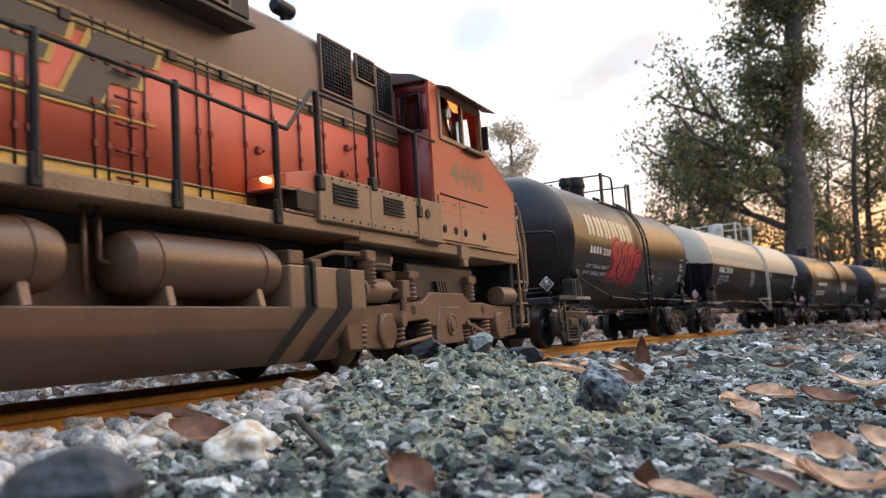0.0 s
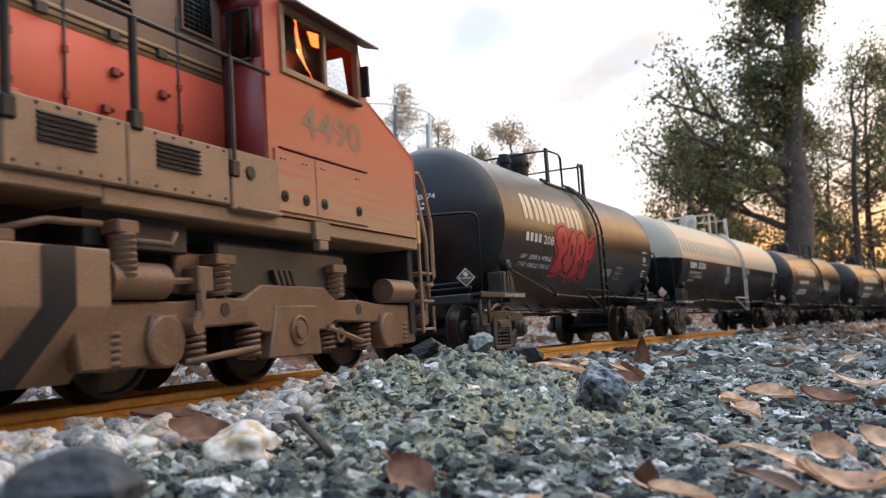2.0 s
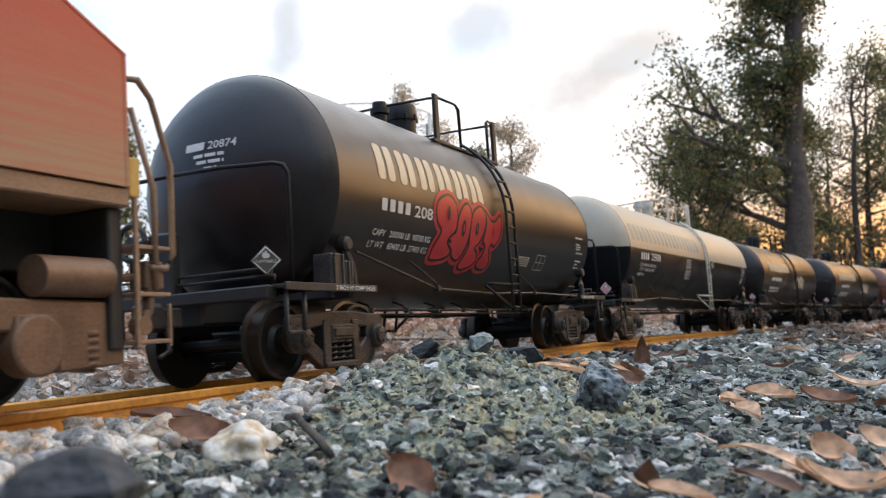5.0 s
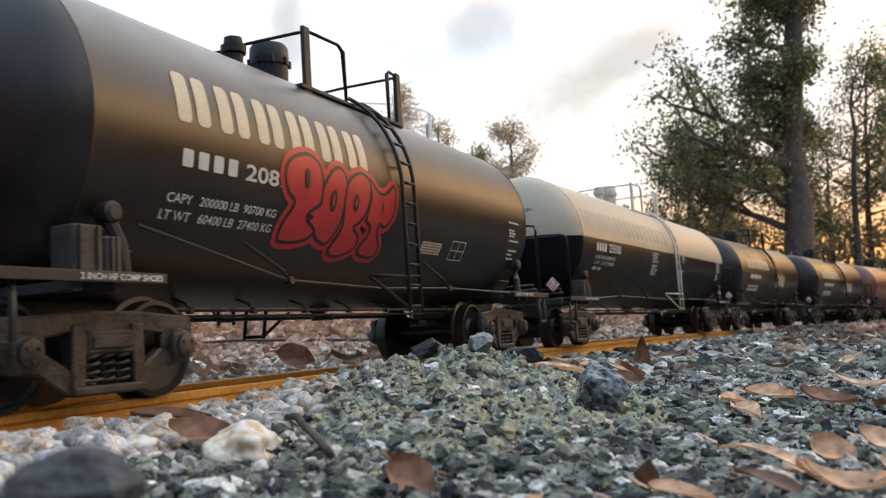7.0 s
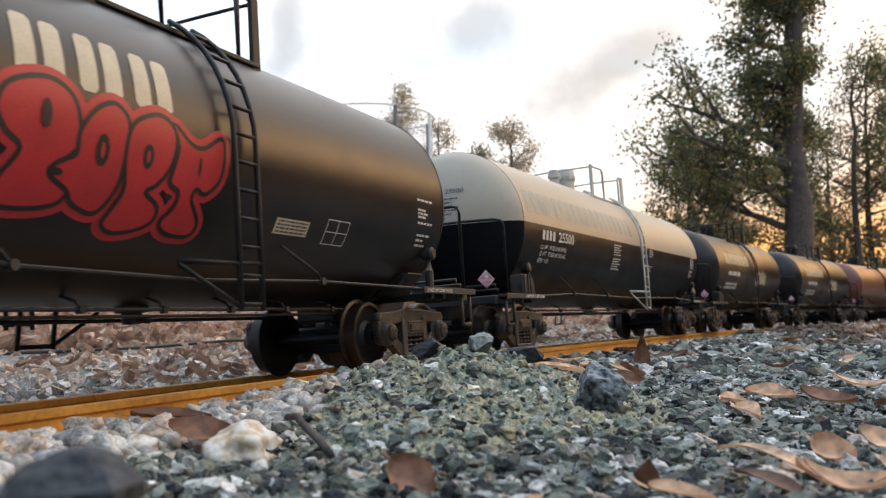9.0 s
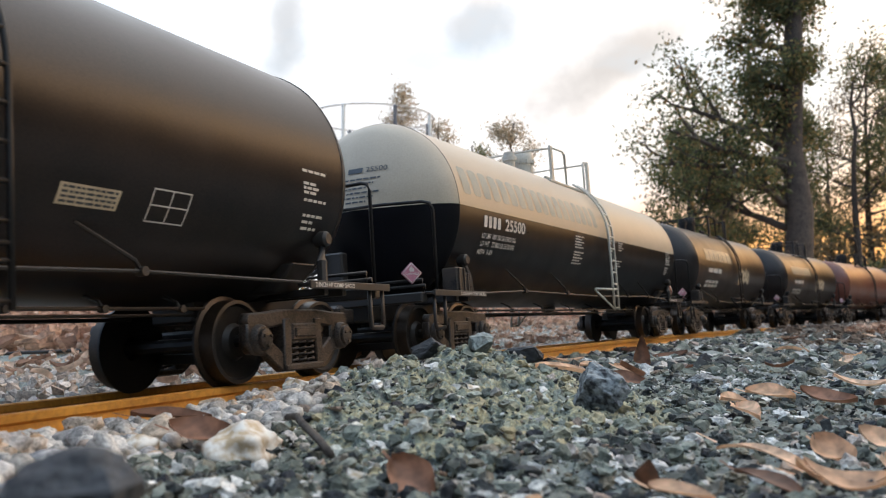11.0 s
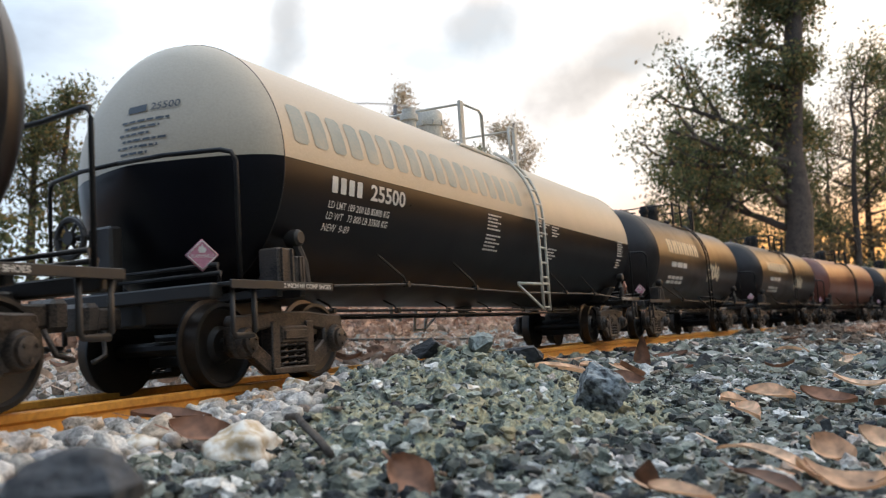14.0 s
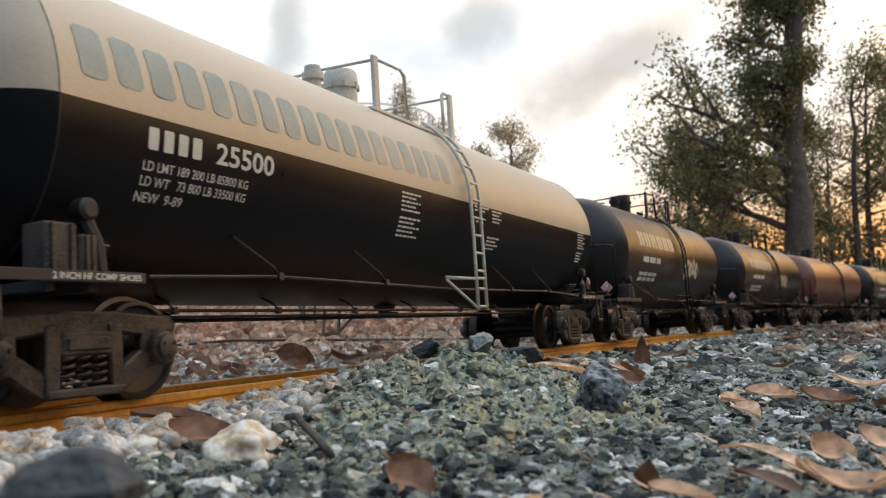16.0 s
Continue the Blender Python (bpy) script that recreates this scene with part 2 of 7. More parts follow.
def prism(bm, pts, y0, y1, bev=0.0, axis="y"):
    """A polygon in x and z, drawn out from y0 to y1; with axis x a polygon in y and z drawn out along x."""
    put = (lambda p, d: (p[0], d, p[1])) if axis == "y" else (lambda p, d: (d, p[0], p[1]))
    lo, hi = [bm.verts.new(put(p, y0)) for p in pts], [bm.verts.new(put(p, y1)) for p in pts]
    f = [bm.faces.new(lo), bm.faces.new(hi[::-1])]
    n = len(pts)
    f += [bm.faces.new((lo[i], hi[i], hi[(i + 1) % n], lo[(i + 1) % n])) for i in range(n)]
    bmesh.ops.recalc_face_normals(bm, faces=f)
    if bev:
        bmesh.ops.bevel(bm, geom=list({e for q in f for e in q.edges}), offset=bev, segments=1, affect="EDGES", profile=0.7)
    return bm


def rod(bm, pts, r, seg=7):
    """A round bar along a line of points."""
    pts = [Vector(p) for p in pts]
    rings = []
    for i, p in enumerate(pts):
        d = (pts[min(i + 1, len(pts) - 1)] - pts[max(i - 1, 0)]).normalized()
        u = d.cross(Vector((0.31, 0.17, 0.93))).normalized()
        w = d.cross(u)
        k = r
        if 0 < i < len(pts) - 1:
            c = (pts[i] - pts[i - 1]).normalized().dot(d)
            k = r / max(c, 0.6)
        rings.append([bm.verts.new(p + (u * math.cos(a) + w * math.sin(a)) * k) for a in (2 * math.pi * j / seg for j in range(seg))])
    for a, b in zip(rings, rings[1:]):
        for j in range(seg):
            bm.faces.new((a[j], a[(j + 1) % seg], b[(j + 1) % seg], b[j]))
    bm.faces.new(rings[0][::-1])
    bm.faces.new(rings[-1])
    return bm


def lathe(bm, profile, centre=(0, 0, 0), axis="x", seg=32, close=True):
    """Turns (along, radius) pairs round an axis; radius 0 closes to a point."""
    rings = []
    for d, r in profile:
        ring = []
        for j in range(seg if r > 1e-6 else 1):
            a = 2 * math.pi * j / seg
            c, s = r * math.cos(a), r * math.sin(a)
            p = {"x": (d, c, s), "y": (c, d, s), "z": (c, s, d)}[axis]
            ring.append(bm.verts.new((p[0] + centre[0], p[1] + centre[1], p[2] + centre[2])))
        rings.append(ring)
    faces = []
    for a, b in zip(rings, rings[1:]):
        for j in range(seg):
            k = (j + 1) % seg
            q = [a[j % len(a)], a[k % len(a)], b[k % len(b)], b[j % len(b)]]
            q = list(dict.fromkeys(q))
            if len(q) > 2:
                faces.append(bm.faces.new(q))
    for ring, flip in ((rings[0], True), (rings[-1], False)):
        if close and len(ring) > 2:
            faces.append(bm.faces.new(ring[::-1] if flip else ring))
    bmesh.ops.recalc_face_normals(bm, faces=faces)
    return bm


def coil(bm, x, y, z0, z1, r, wire, turns=4):
    n = turns * 10
    return rod(bm, [(x + r * math.cos(2 * math.pi * i * turns / n), y + r * math.sin(2 * math.pi * i * turns / n), z0 + (z1 - z0) * i / n)
                    for i in range(n + 1)], wire, 5)


def bolt(bm, x, y, z, r=0.7, out=0.5):
    return lathe(bm, [(y + 0.2, r), (y - out * 0.6, r), (y - out, r * 0.6)], (x, 0, z), "y", 8)


def finish(bm, name, mats, smooth=35):
    for v in bm.verts:
        v.co *= 0.001
    me = bpy.data.meshes.new(name)
    for f in bm.faces:
        f.smooth = True
    for e in bm.edges:
        if len(e.link_faces) == 2 and e.calc_face_angle(0) > radians(smooth):
            e.smooth = False
    bm.to_mesh(me)
    bm.free()
    for m in mats if isinstance(mats, (list, tuple)) else [mats]:
        me.materials.append(m)
    return me


def part(name, bm, mat, parent=None, label="", at=None):
    """Links a bmesh in millimetres as one mesh object under a thing or part."""
    ob = new(name, finish(bm, name, mat))
    if parent:
        ob.parent = parent
    if at:
        ob.location = [c * 0.001 for c in at]
    if label:
        tagged(ob, label)
    return ob


def wrap(bm, R, zc, lift_off, step=2.5):
    """Bends a flat drawing in x and z (z as height on the tank's flank) onto a lying cylinder."""
    zs = [v.co.z for v in bm.verts]
    z = math.floor(min(zs) / step) * step + step
    while z < max(zs):
        bmesh.ops.bisect_plane(bm, geom=bm.verts[:] + bm.edges[:] + bm.faces[:], plane_co=(0, 0, z), plane_no=(0, 0, 1))
        z += step
    for v in bm.verts:
        a = (v.co.z - zc) / R
        v.co = Vector((v.co.x, -(R + lift_off) * math.cos(a), zc + (R + lift_off) * math.sin(a)))
    return bm


def arc_z(z, R, zc):
    """The flat height whose wrapped place lies at the true height z."""
    return zc + R * math.asin(max(-1, min(1, (z - zc) / R)))


def letters(text, x0, x1, z0, z1, bold=0.0):
    """Writing in Blender's own font, as a flat drawing in x and z that fills the given width and height."""
    cu = bpy.data.curves.new("writing", "FONT")
    cu.body, cu.offset, cu.resolution_u = text, bold, 3
    ob = new("writing", cu)
    bpy.context.view_layer.update()
    me = bpy.data.meshes.new_from_object(ob.evaluated_get(bpy.context.evaluated_depsgraph_get()))
    bpy.data.objects.remove(ob)
    bm = bmesh.new()
    bm.from_mesh(me)
    bpy.data.meshes.remove(me)
    xs, ys = [v.co.x for v in bm.verts], [v.co.y for v in bm.verts]
    for v in bm.verts:
        v.co = Vector((x0 + (v.co.x - min(xs)) / (max(xs) - min(xs)) * (x1 - x0), 0, z0 + (v.co.y - min(ys)) / (max(ys) - min(ys)) * (z1 - z0)))
    return bm


def patch(bm, pts, y=0.0):
    bm.faces.new([bm.verts.new((x, y, z)) for x, z in pts])
    return bm


def bars(rows):
    """Plain bars for writing too small to read: rows of (x0, x1, z0, z1), each broken into words."""
    bm, rnd = bmesh.new(), random.Random(5)
    for x0, x1, z0, z1 in rows:
        x = x0
        while x < x1 - 0.5:
            w = min(rnd.uniform(2.0, 5.0) * (z1 - z0) / 1.2, x1 - x)
            patch(bm, [(x, z0), (x + w, z0), (x + w, z1), (x, z1)])
            x += w + (z1 - z0) * 0.7
    return bm


def blocks(count, x0, x1, z0, z1, slant=0.0, gap=0.16, split=True):
    """A row of plain worn slabs in place of a firm's name, each of two upright bars; split off leaves them whole."""
    bm = bmesh.new()
    step = (x1 - x0) / count
    w, h, c = step * (1 - gap), z1 - z0, 0.08
    for i in range(count):
        for lo, hi in ((0, 0.42), (0.58, 1)) if split else ((0, 1),):
            pts = [(lo + c, 0), (hi - c, 0), (hi, c), (hi, 1 - c), (hi - c, 1), (lo + c, 1), (lo, 1 - c), (lo, c)]
            patch(bm, [(x0 + i * step + a * w + slant * b * h, z0 + b * h) for a, b in pts])
    return bm


def rounded(pts, grow=0.0, steps=4):
    """A closed curve through a few points, as a polygon, grown outwards by a margin."""
    n, out_ = len(pts), []
    for i in range(n):
        p = [Vector(pts[(i + k) % n]) for k in (-1, 0, 1, 2)]
        for q in range(steps):
            t = q / steps
            out_.append(0.5 * (2 * p[1] + (p[2] - p[0]) * t + (2 * p[0] - 5 * p[1] + 4 * p[2] - p[3]) * t * t + (3 * p[1] - p[0] - 3 * p[2] + p[3]) * t ** 3))
    area = sum(a.x * b.y - b.x * a.y for a, b in zip(out_, out_[1:] + out_[:1]))
    k = 1 if area > 0 else -1
    m = len(out_)
    return [(v.x + k * d.y * grow, v.y - k * d.x * grow) for v, d in ((out_[i], (out_[(i + 1) % m] - out_[i - 1]).normalized()) for i in range(m))]


# ---- the track: straight, then a wide bend to the right; its bed leans a little ----
D, TH, K, CANT, GRADE, S0 = 0.21911, 0.41449, 0.1509, -0.06722, -0.00238, 0.14087


def track(s, lateral=0.0):
    """Place on the plan and heading at s metres along the track; lateral to the left."""
    e, b = max(s - S0, 0), min(s, S0)
    lx, ly = b + math.sin(K * e) / K, (1 - math.cos(K * e)) / K
    a = TH + K * e
    x = -D * math.cos(TH) + lx * math.sin(TH) + ly * math.cos(TH) - lateral * math.cos(a)
    y = D * math.sin(TH) + lx * math.cos(TH) - ly * math.sin(TH) + lateral * math.sin(a)
    return x, y, a


def on_track(s, half=0.0):
    """The pose of a vehicle whose bogies stand half metres before and behind s."""
    x0, y0, _ = track(s - half)
    x1, y1, _ = track(s + half)
    if half == 0:
        x, y, a = track(s)
    else:
        x, y, a = (x0 + x1) / 2, (y0 + y1) / 2, math.atan2(x1 - x0, y1 - y0)
    return pose(x, y, GRADE * s, 0, 0, 90 - math.degrees(a)) @ pose(0, 0, 0, math.degrees(CANT), 0, 0)


def rail(name, side, mat):
    # the section of a rail: foot, web, head
    sec = [(-4.0, -8.4), (4.0, -8.4), (4.0, -7.4), (1.0, -6.4), (0.8, -3.2), (1.9, -2.4), (1.9, -0.5), (1.3, 0), (-1.3, 0), (-1.9, -0.5), (-1.9, -2.4), (-0.8, -3.2), (-1.0, -6.4), (-4.0, -7.4)]
    bm, rings = bmesh.new(), []
    n = 260
    for i in range(n + 1):
        s = -2.2 + 9.2 * (i / n)
        m = on_track(s)
        rings.append([bm.verts.new(m @ Vector((0, (side * 24.4 + y) * 0.001, z * 0.001)) * 1000) for y, z in sec])
    for a, b in zip(rings, rings[1:]):
        for j in range(len(sec)):
            bm.faces.new((a[j], b[j], b[(j + 1) % len(sec)], a[(j + 1) % len(sec)]))
    bm.faces.new(rings[0]), bm.faces.new(rings[-1][::-1])
    bmesh.ops.recalc_face_normals(bm, faces=bm.faces[:])
    return part(name, bm, mat)


railway = tagged(new("railway_track"), "brass-railed garden railway track bedded in pale gravel", "track", kind="structure")
for side in (-1, 1):
    rail("rail", side, BRASS).parent = railway
tie = finish(box(bmesh.new(), (-4.5, -38, -16), (4.5, 38, -8.6), 0.8), "sleeper", SLEEPER)
for i in range(110):
    ob = new("sleeper", tie)
    ob.parent = railway
    ob.matrix_basis = on_track(-0.6 + i * 0.032)


# ---- the ground: one sheet, fine near the lens, coarse to the horizon ----
def mound(x, y):
    """The heap of clayey spoil between lens and track."""
    def bump(cx, cy, sx, sy, h):
        return h * math.exp(-((x - cx) / sx) ** 2 - ((y - cy) / sy) ** 2)
    return (bump(0.004, 0.305, 0.042, 0.045, 0.0135) + bump(0.026, 0.285, 0.042, 0.060, 0.006) + bump(0.048, 0.26, 0.022, 0.03, 0.002)
            + bump(-0.01, 0.23, 0.03, 0.05, 0.006) + bump(-0.0365, 0.085, 0.016, 0.016, 0.010))


def off_track(x, y):
    """Signed distance to the track's middle, positive on the camera's side, and the way along it."""
    hx, hy = math.sin(TH), math.cos(TH)
    px, py = x + D * math.cos(TH), y - D * math.sin(TH)
    s = px * hx + py * hy
    d = px * hy - py * hx
    if s > S0 and d < 6:
        cx, cy = S0 * hx + hy / K, S0 * hy - hx / K
        r = math.hypot(px - cx, py - cy)
        ang = math.atan2((px - cx) * hx + (py - cy) * hy, -((px - cx) * hy - (py - cy) * hx))
        return 1 / K - r, S0 + ang / K
    return d, s


def height(x, y):
    d, s = off_track(x, y)
    z = -0.0105
    away = math.hypot(x, y)
    z += mound(x, y) if away < 1 else 0
    if d > 0.03:
        bank = max(0.0, min(1.0, (0.50 - s) / 0.08))
        z += 0.003 * min((d - 0.03) / 0.05, 1) * (1 - bank) + bank * (0.0052 * min((d - 0.03) / 0.012, 1) - 0.0022 * max(0.0, min((d - 0.07) / 0.05, 1)))
    if d < -0.35:
        z += min(0.085, (-d - 0.35) * 0.034)
    if d > 0.4 and y > 0.8:
        z -= min(0.01, (d - 0.4) * 0.01)
    near = max(0.0, 1 - abs(d) / 0.055)
    rough = 0.0035 * noise.fractal(Vector((x * 38, y * 38, 0)), 0.9, 2.1, 4) if away < 3 else 0
    fine = 0.0011 * noise.fractal(Vector((x * 230, y * 230, 4)), 0.9, 2.1, 3) if away < 0.9 else 0
    lump = min(1.0, mound(x, y) / 0.006) * (0.0022 * noise.noise(Vector((x * 95, y * 95, 9))) + 0.0016 * noise.noise(Vector((x * 260, y * 260, 2)))) if away < 1 else 0
    return z + (rough + fine) * (1 - near) + lump - 0.002 * near


def graded(lo, hi, step, far, grow=1.16):
    xs = list(np.arange(lo, hi, step))
    a, d = xs[0], step
    left = []
    while a > -far:
        d *= grow
        a -= d
        left.append(a)
    a, d = xs[-1], step
    while a < far:
        d *= grow
        a += d
        xs.append(a)
    return left[::-1] + xs


MOULD = material("leaf_mould_soil", (0.32, 0.205, 0.145), 0.9, 0.0, (0.16, 0.105, 0.078), 300, 25, 0.7, 0.6, 0.004)
SOIL = material("grey_green_clay_soil", (0.22, 0.235, 0.205), 0.9, 0.0, (0.085, 0.10, 0.098), 700, 70, 0.9, 0.9, 0.0018)
SPOIL = material("greenish_clay_spoil", (0.27, 0.28, 0.22), 0.9, 0.0, (0.11, 0.13, 0.115), 700, 90, 0.9, 0.9, 0.0018)
gx, gy = graded(-0.42, 0.62, 0.0034, 420), graded(0.02, 0.95, 0.0034, 420)


def heaped(x, y):
    """How far a spot belongs to the heap, from 0 to 1."""
    k = max(0.0, min(1.0, (mound(x, y) - 0.0012) / 0.003)) if y > 0.12 else 0.0
    return k * k * (3 - 2 * k)


def crumble(x, y):
    """The lumpy relief of the heap: stuck clods of three sizes."""
    warp = 0.004 * noise.noise(Vector((x * 120, y * 120, 7)))
    big = noise.voronoi(Vector(((x + warp) * 125, (y - warp) * 125, 0.3)))[0][0]
    mid = noise.voronoi(Vector(((x - warp) * 300, (y + warp) * 300, 2.3)))[0][0]
    low = noise.voronoi(Vector((x * 800, y * 800, 5.3)))[0][0]
    return 0.0046 * (0.55 - big) + 0.0022 * (0.5 - mid) + 0.0007 * (0.5 - low) + 0.0009 * noise.fractal(Vector((x * 420, y * 420, 1)), 0.8, 2.2, 3)


gv = [(x, y, height(x, y) - 0.0055 * heaped(x, y) if math.hypot(x, y) < 40 else 0.0) for y in gy for x in gx]
gn = len(gx)
gf = [(j * gn + i, j * gn + i + 1, (j + 1) * gn + i + 1, (j + 1) * gn + i) for j in range(len(gy) - 1) for i in range(gn - 1)]
gm = bpy.data.meshes.new("ground")
gm.from_pydata(gv, [], gf)
for m in (SOIL, SPOIL, MOULD):
    gm.materials.append(m)
kinds = []
for j in range(len(gy) - 1):
    for i in range(gn - 1):
        x, y = gx[i], gy[j]
        d, s = off_track(x, y)
        ragged = 0.08 * noise.noise(Vector((x * 9, y * 9, 1)))
        kinds.append(2 if d < -0.42 + ragged or math.hypot(x, y) > 2.4 + 6 * ragged else 1 if mound(x, y) > 0.004 else 0)
gm.polygons.foreach_set("material_index", kinds)
gm.polygons.foreach_set("use_smooth", [True] * len(gf))
ground = tagged(new("ground", gm), "grey-green clayey ground under gravel and fallen leaves", "ground", kind="structure")


def mottled(name, stops, fleck, coarse=130.0, fine=700.0, rough=0.92, bump=0.8, depth=0.0009):
    """Blotches of several clay colours, with fine light and dark grain over them."""
    m = bpy.data.materials.new(name)
    m.use_nodes = True
    nt, lk = m.node_tree.nodes, m.node_tree.links
    b = nt["Principled BSDF"]
    b.inputs["Roughness"].default_value, b.inputs["Specular IOR Level"].default_value = rough, 0.25
    tc, ramp, grain = nt.new("ShaderNodeTexCoord"), nt.new("ShaderNodeValToRGB"), nt.new("ShaderNodeValToRGB")
    n1, n2 = nt.new("ShaderNodeTexNoise"), nt.new("ShaderNodeTexNoise")
    n1.inputs["Scale"].default_value, n1.inputs["Detail"].default_value, n1.inputs["Roughness"].default_value = coarse, 7, 0.72
    n2.inputs["Scale"].default_value, n2.inputs["Detail"].default_value, n2.inputs["Roughness"].default_value = fine, 5, 0.65
    while len(ramp.color_ramp.elements) < len(stops):
        ramp.color_ramp.elements.new(0.5)
    for e, (p, c) in zip(ramp.color_ramp.elements, stops):
        e.position, e.color = p, (*c, 1)
    g = grain.color_ramp.elements
    g[0].position, g[0].color, g[1].position, g[1].color = 0.34, (0.32, 0.33, 0.34, 1), 0.56, (1.05, 1.05, 1.0, 1)
    light = g.new(0.70)
    light.color = (*fleck, 1)
    mul = nt.new("ShaderNodeMix")
    mul.data_type, mul.blend_type = "RGBA", "MULTIPLY"
    mul.inputs["Factor"].default_value = 0.9
    bp = nt.new("ShaderNodeBump")
    bp.inputs["Strength"].default_value, bp.inputs["Distance"].default_value = bump, depth
    for n in (n1, n2):
        lk.new(tc.outputs["Object"], n.inputs["Vector"])
    lk.new(n1.outputs["Fac"], ramp.inputs["Fac"]), lk.new(n2.outputs["Fac"], grain.inputs["Fac"])
    lk.new(ramp.outputs["Color"], mul.inputs["A"]), lk.new(grain.outputs["Color"], mul.inputs["B"])
    lk.new(mul.outputs["Result"], b.inputs["Base Color"])
    lk.new(n2.outputs["Fac"], bp.inputs["Height"]), lk.new(bp.outputs["Normal"], b.inputs["Normal"])
    return m


# the heap itself: a skin of stuck clods over the sheet
HEAP = mottled("mottled_green_clay", [(0.32, (0.05, 0.056, 0.06)), (0.41, (0.16, 0.19, 0.18)), (0.48, (0.27, 0.29, 0.23)), (0.54, (0.42, 0.365, 0.225)), (0.60, (0.25, 0.29, 0.275)), (0.70, (0.46, 0.44, 0.36))], (1.8, 1.75, 1.65))
hx, hy = np.arange(-0.085, 0.105, 0.00058), np.arange(0.125, 0.43, 0.00078)
hv = []
for y in hy:
    for x in hx:
        k = heaped(x, y)
        hv.append((x, y, height(x, y) + crumble(x, y) * k - 0.004 * (1 - k)) if k > 0 else (x, y, -0.03))
hn = len(hx)
hf = [(j * hn + i, j * hn + i + 1, (j + 1) * hn + i + 1, (j + 1) * hn + i) for j in range(len(hy) - 1) for i in range(hn - 1)
      if max(hv[j * hn + i][2], hv[(j + 1) * hn + i + 1][2]) > -0.029]
hm = bpy.data.meshes.new("clay_mound")
hm.from_pydata(hv, [], hf)
hm.materials.append(HEAP)
hm.polygons.foreach_set("use_smooth", [True] * len(hf))
tagged(new("clay_mound", hm), "crumbly mound of mottled grey-green clay", "soil")


# ---- rolling stock: local x along the track, the camera's side at -y, z from the railhead ----
def wheelset(parent, x, r, width=6.5, mat=WHEEL):
    """An axle with two flanged wheels, its middle at the axle's height."""
    bm = bmesh.new()
    rod(bm, [(0, -30, 0), (0, 30, 0)], 2.6, 10)
    for s in (-1, 1):
        prof = [(s * 21.4, r * 0.3), (s * 21.4, r + 1.6), (s * 22.4, r + 1.6), (s * 23.0, r + 0.1), (s * 28.4, r - 0.25), (s * 28.6, r - 1.6), (s * 27.2, r - 2.4), (s * 26.2, r * 0.45), (s * 28.0, r * 0.36), (s * 28.0, 0)]
        lathe(bm, prof, (0, 0, 0), "y", 36, close=False)
    for f in bm.faces:
        c = f.calc_center_median()
        if 22.5 < abs(c.y) < 28.45 and math.hypot(c.x, c.z) > r - 0.6:
            f.material_index = 1
    return part("wheelset", bm, [mat, TREAD], parent, at=(x, 0, r))


def side_frame(s):
    """A cast freight-truck frame with its two windows, journal ends and spring nest."""
    bm = bmesh.new()
    y0, y1 = s * 33.0, s * 37.0
    prism(bm, [(-38, 22), (-36.5, 25), (-27, 25.2), (-12, 26.4), (12, 26.4), (27, 25.2), (36.5, 25), (38, 22), (36, 19.6), (22, 19.4), (13, 20.4), (-13, 20.4), (-22, 19.4), (-36, 19.6)], y0, y1, 0.7)
    for k in (-1, 1):
        prism(bm, [(k * 37.5, 21.5), (k * 38.0, 13.5), (k * 35, 10.5), (k * 25, 9.6), (k * 22.4, 13), (k * 23.0, 21.5)], y0, y1, 0.7)
        prism(bm, [(k * 23.0, 15.5), (k * 26.0, 10.0), (k * 15.0, 3.4), (k * 9.5, 3.4), (k * 11.5, 8.8)], y0, y1, 0.6)
        prism(bm, [(k * 9.4, 5), (k * 14.6, 5), (k * 14.0, 22.8), (k * 8.6, 22.8)], s * 32.4, s * 37.8, 0.5)
        lathe(bm, [(s * 36.0, 5.6), (s * 38.2, 5.4), (s * 39.2, 4.6), (s * 39.3, 3.9), (s * 40.6, 3.7), (s * 41.0, 2.9), (s * 41.0, 0)], (k * 30.5, 0, 15.5), "y", 20)
        for i in range(3):
            a = 2 * math.pi * i / 3 + 0.5
            lathe(bm, [(s * 40.5, 0.7), (s * 41.5, 0.6), (s * 41.5, 0)], (k * 30.5 + 2.3 * math.cos(a), 0, 15.5 + 2.3 * math.sin(a)), "y", 6)
    prism(bm, [(-14, 3.2), (14, 3.2), (14.5, 5.8), (-14.5, 5.8)], s * 32.2, s * 38.2, 0.6)
    return bm


BASE = 0.91


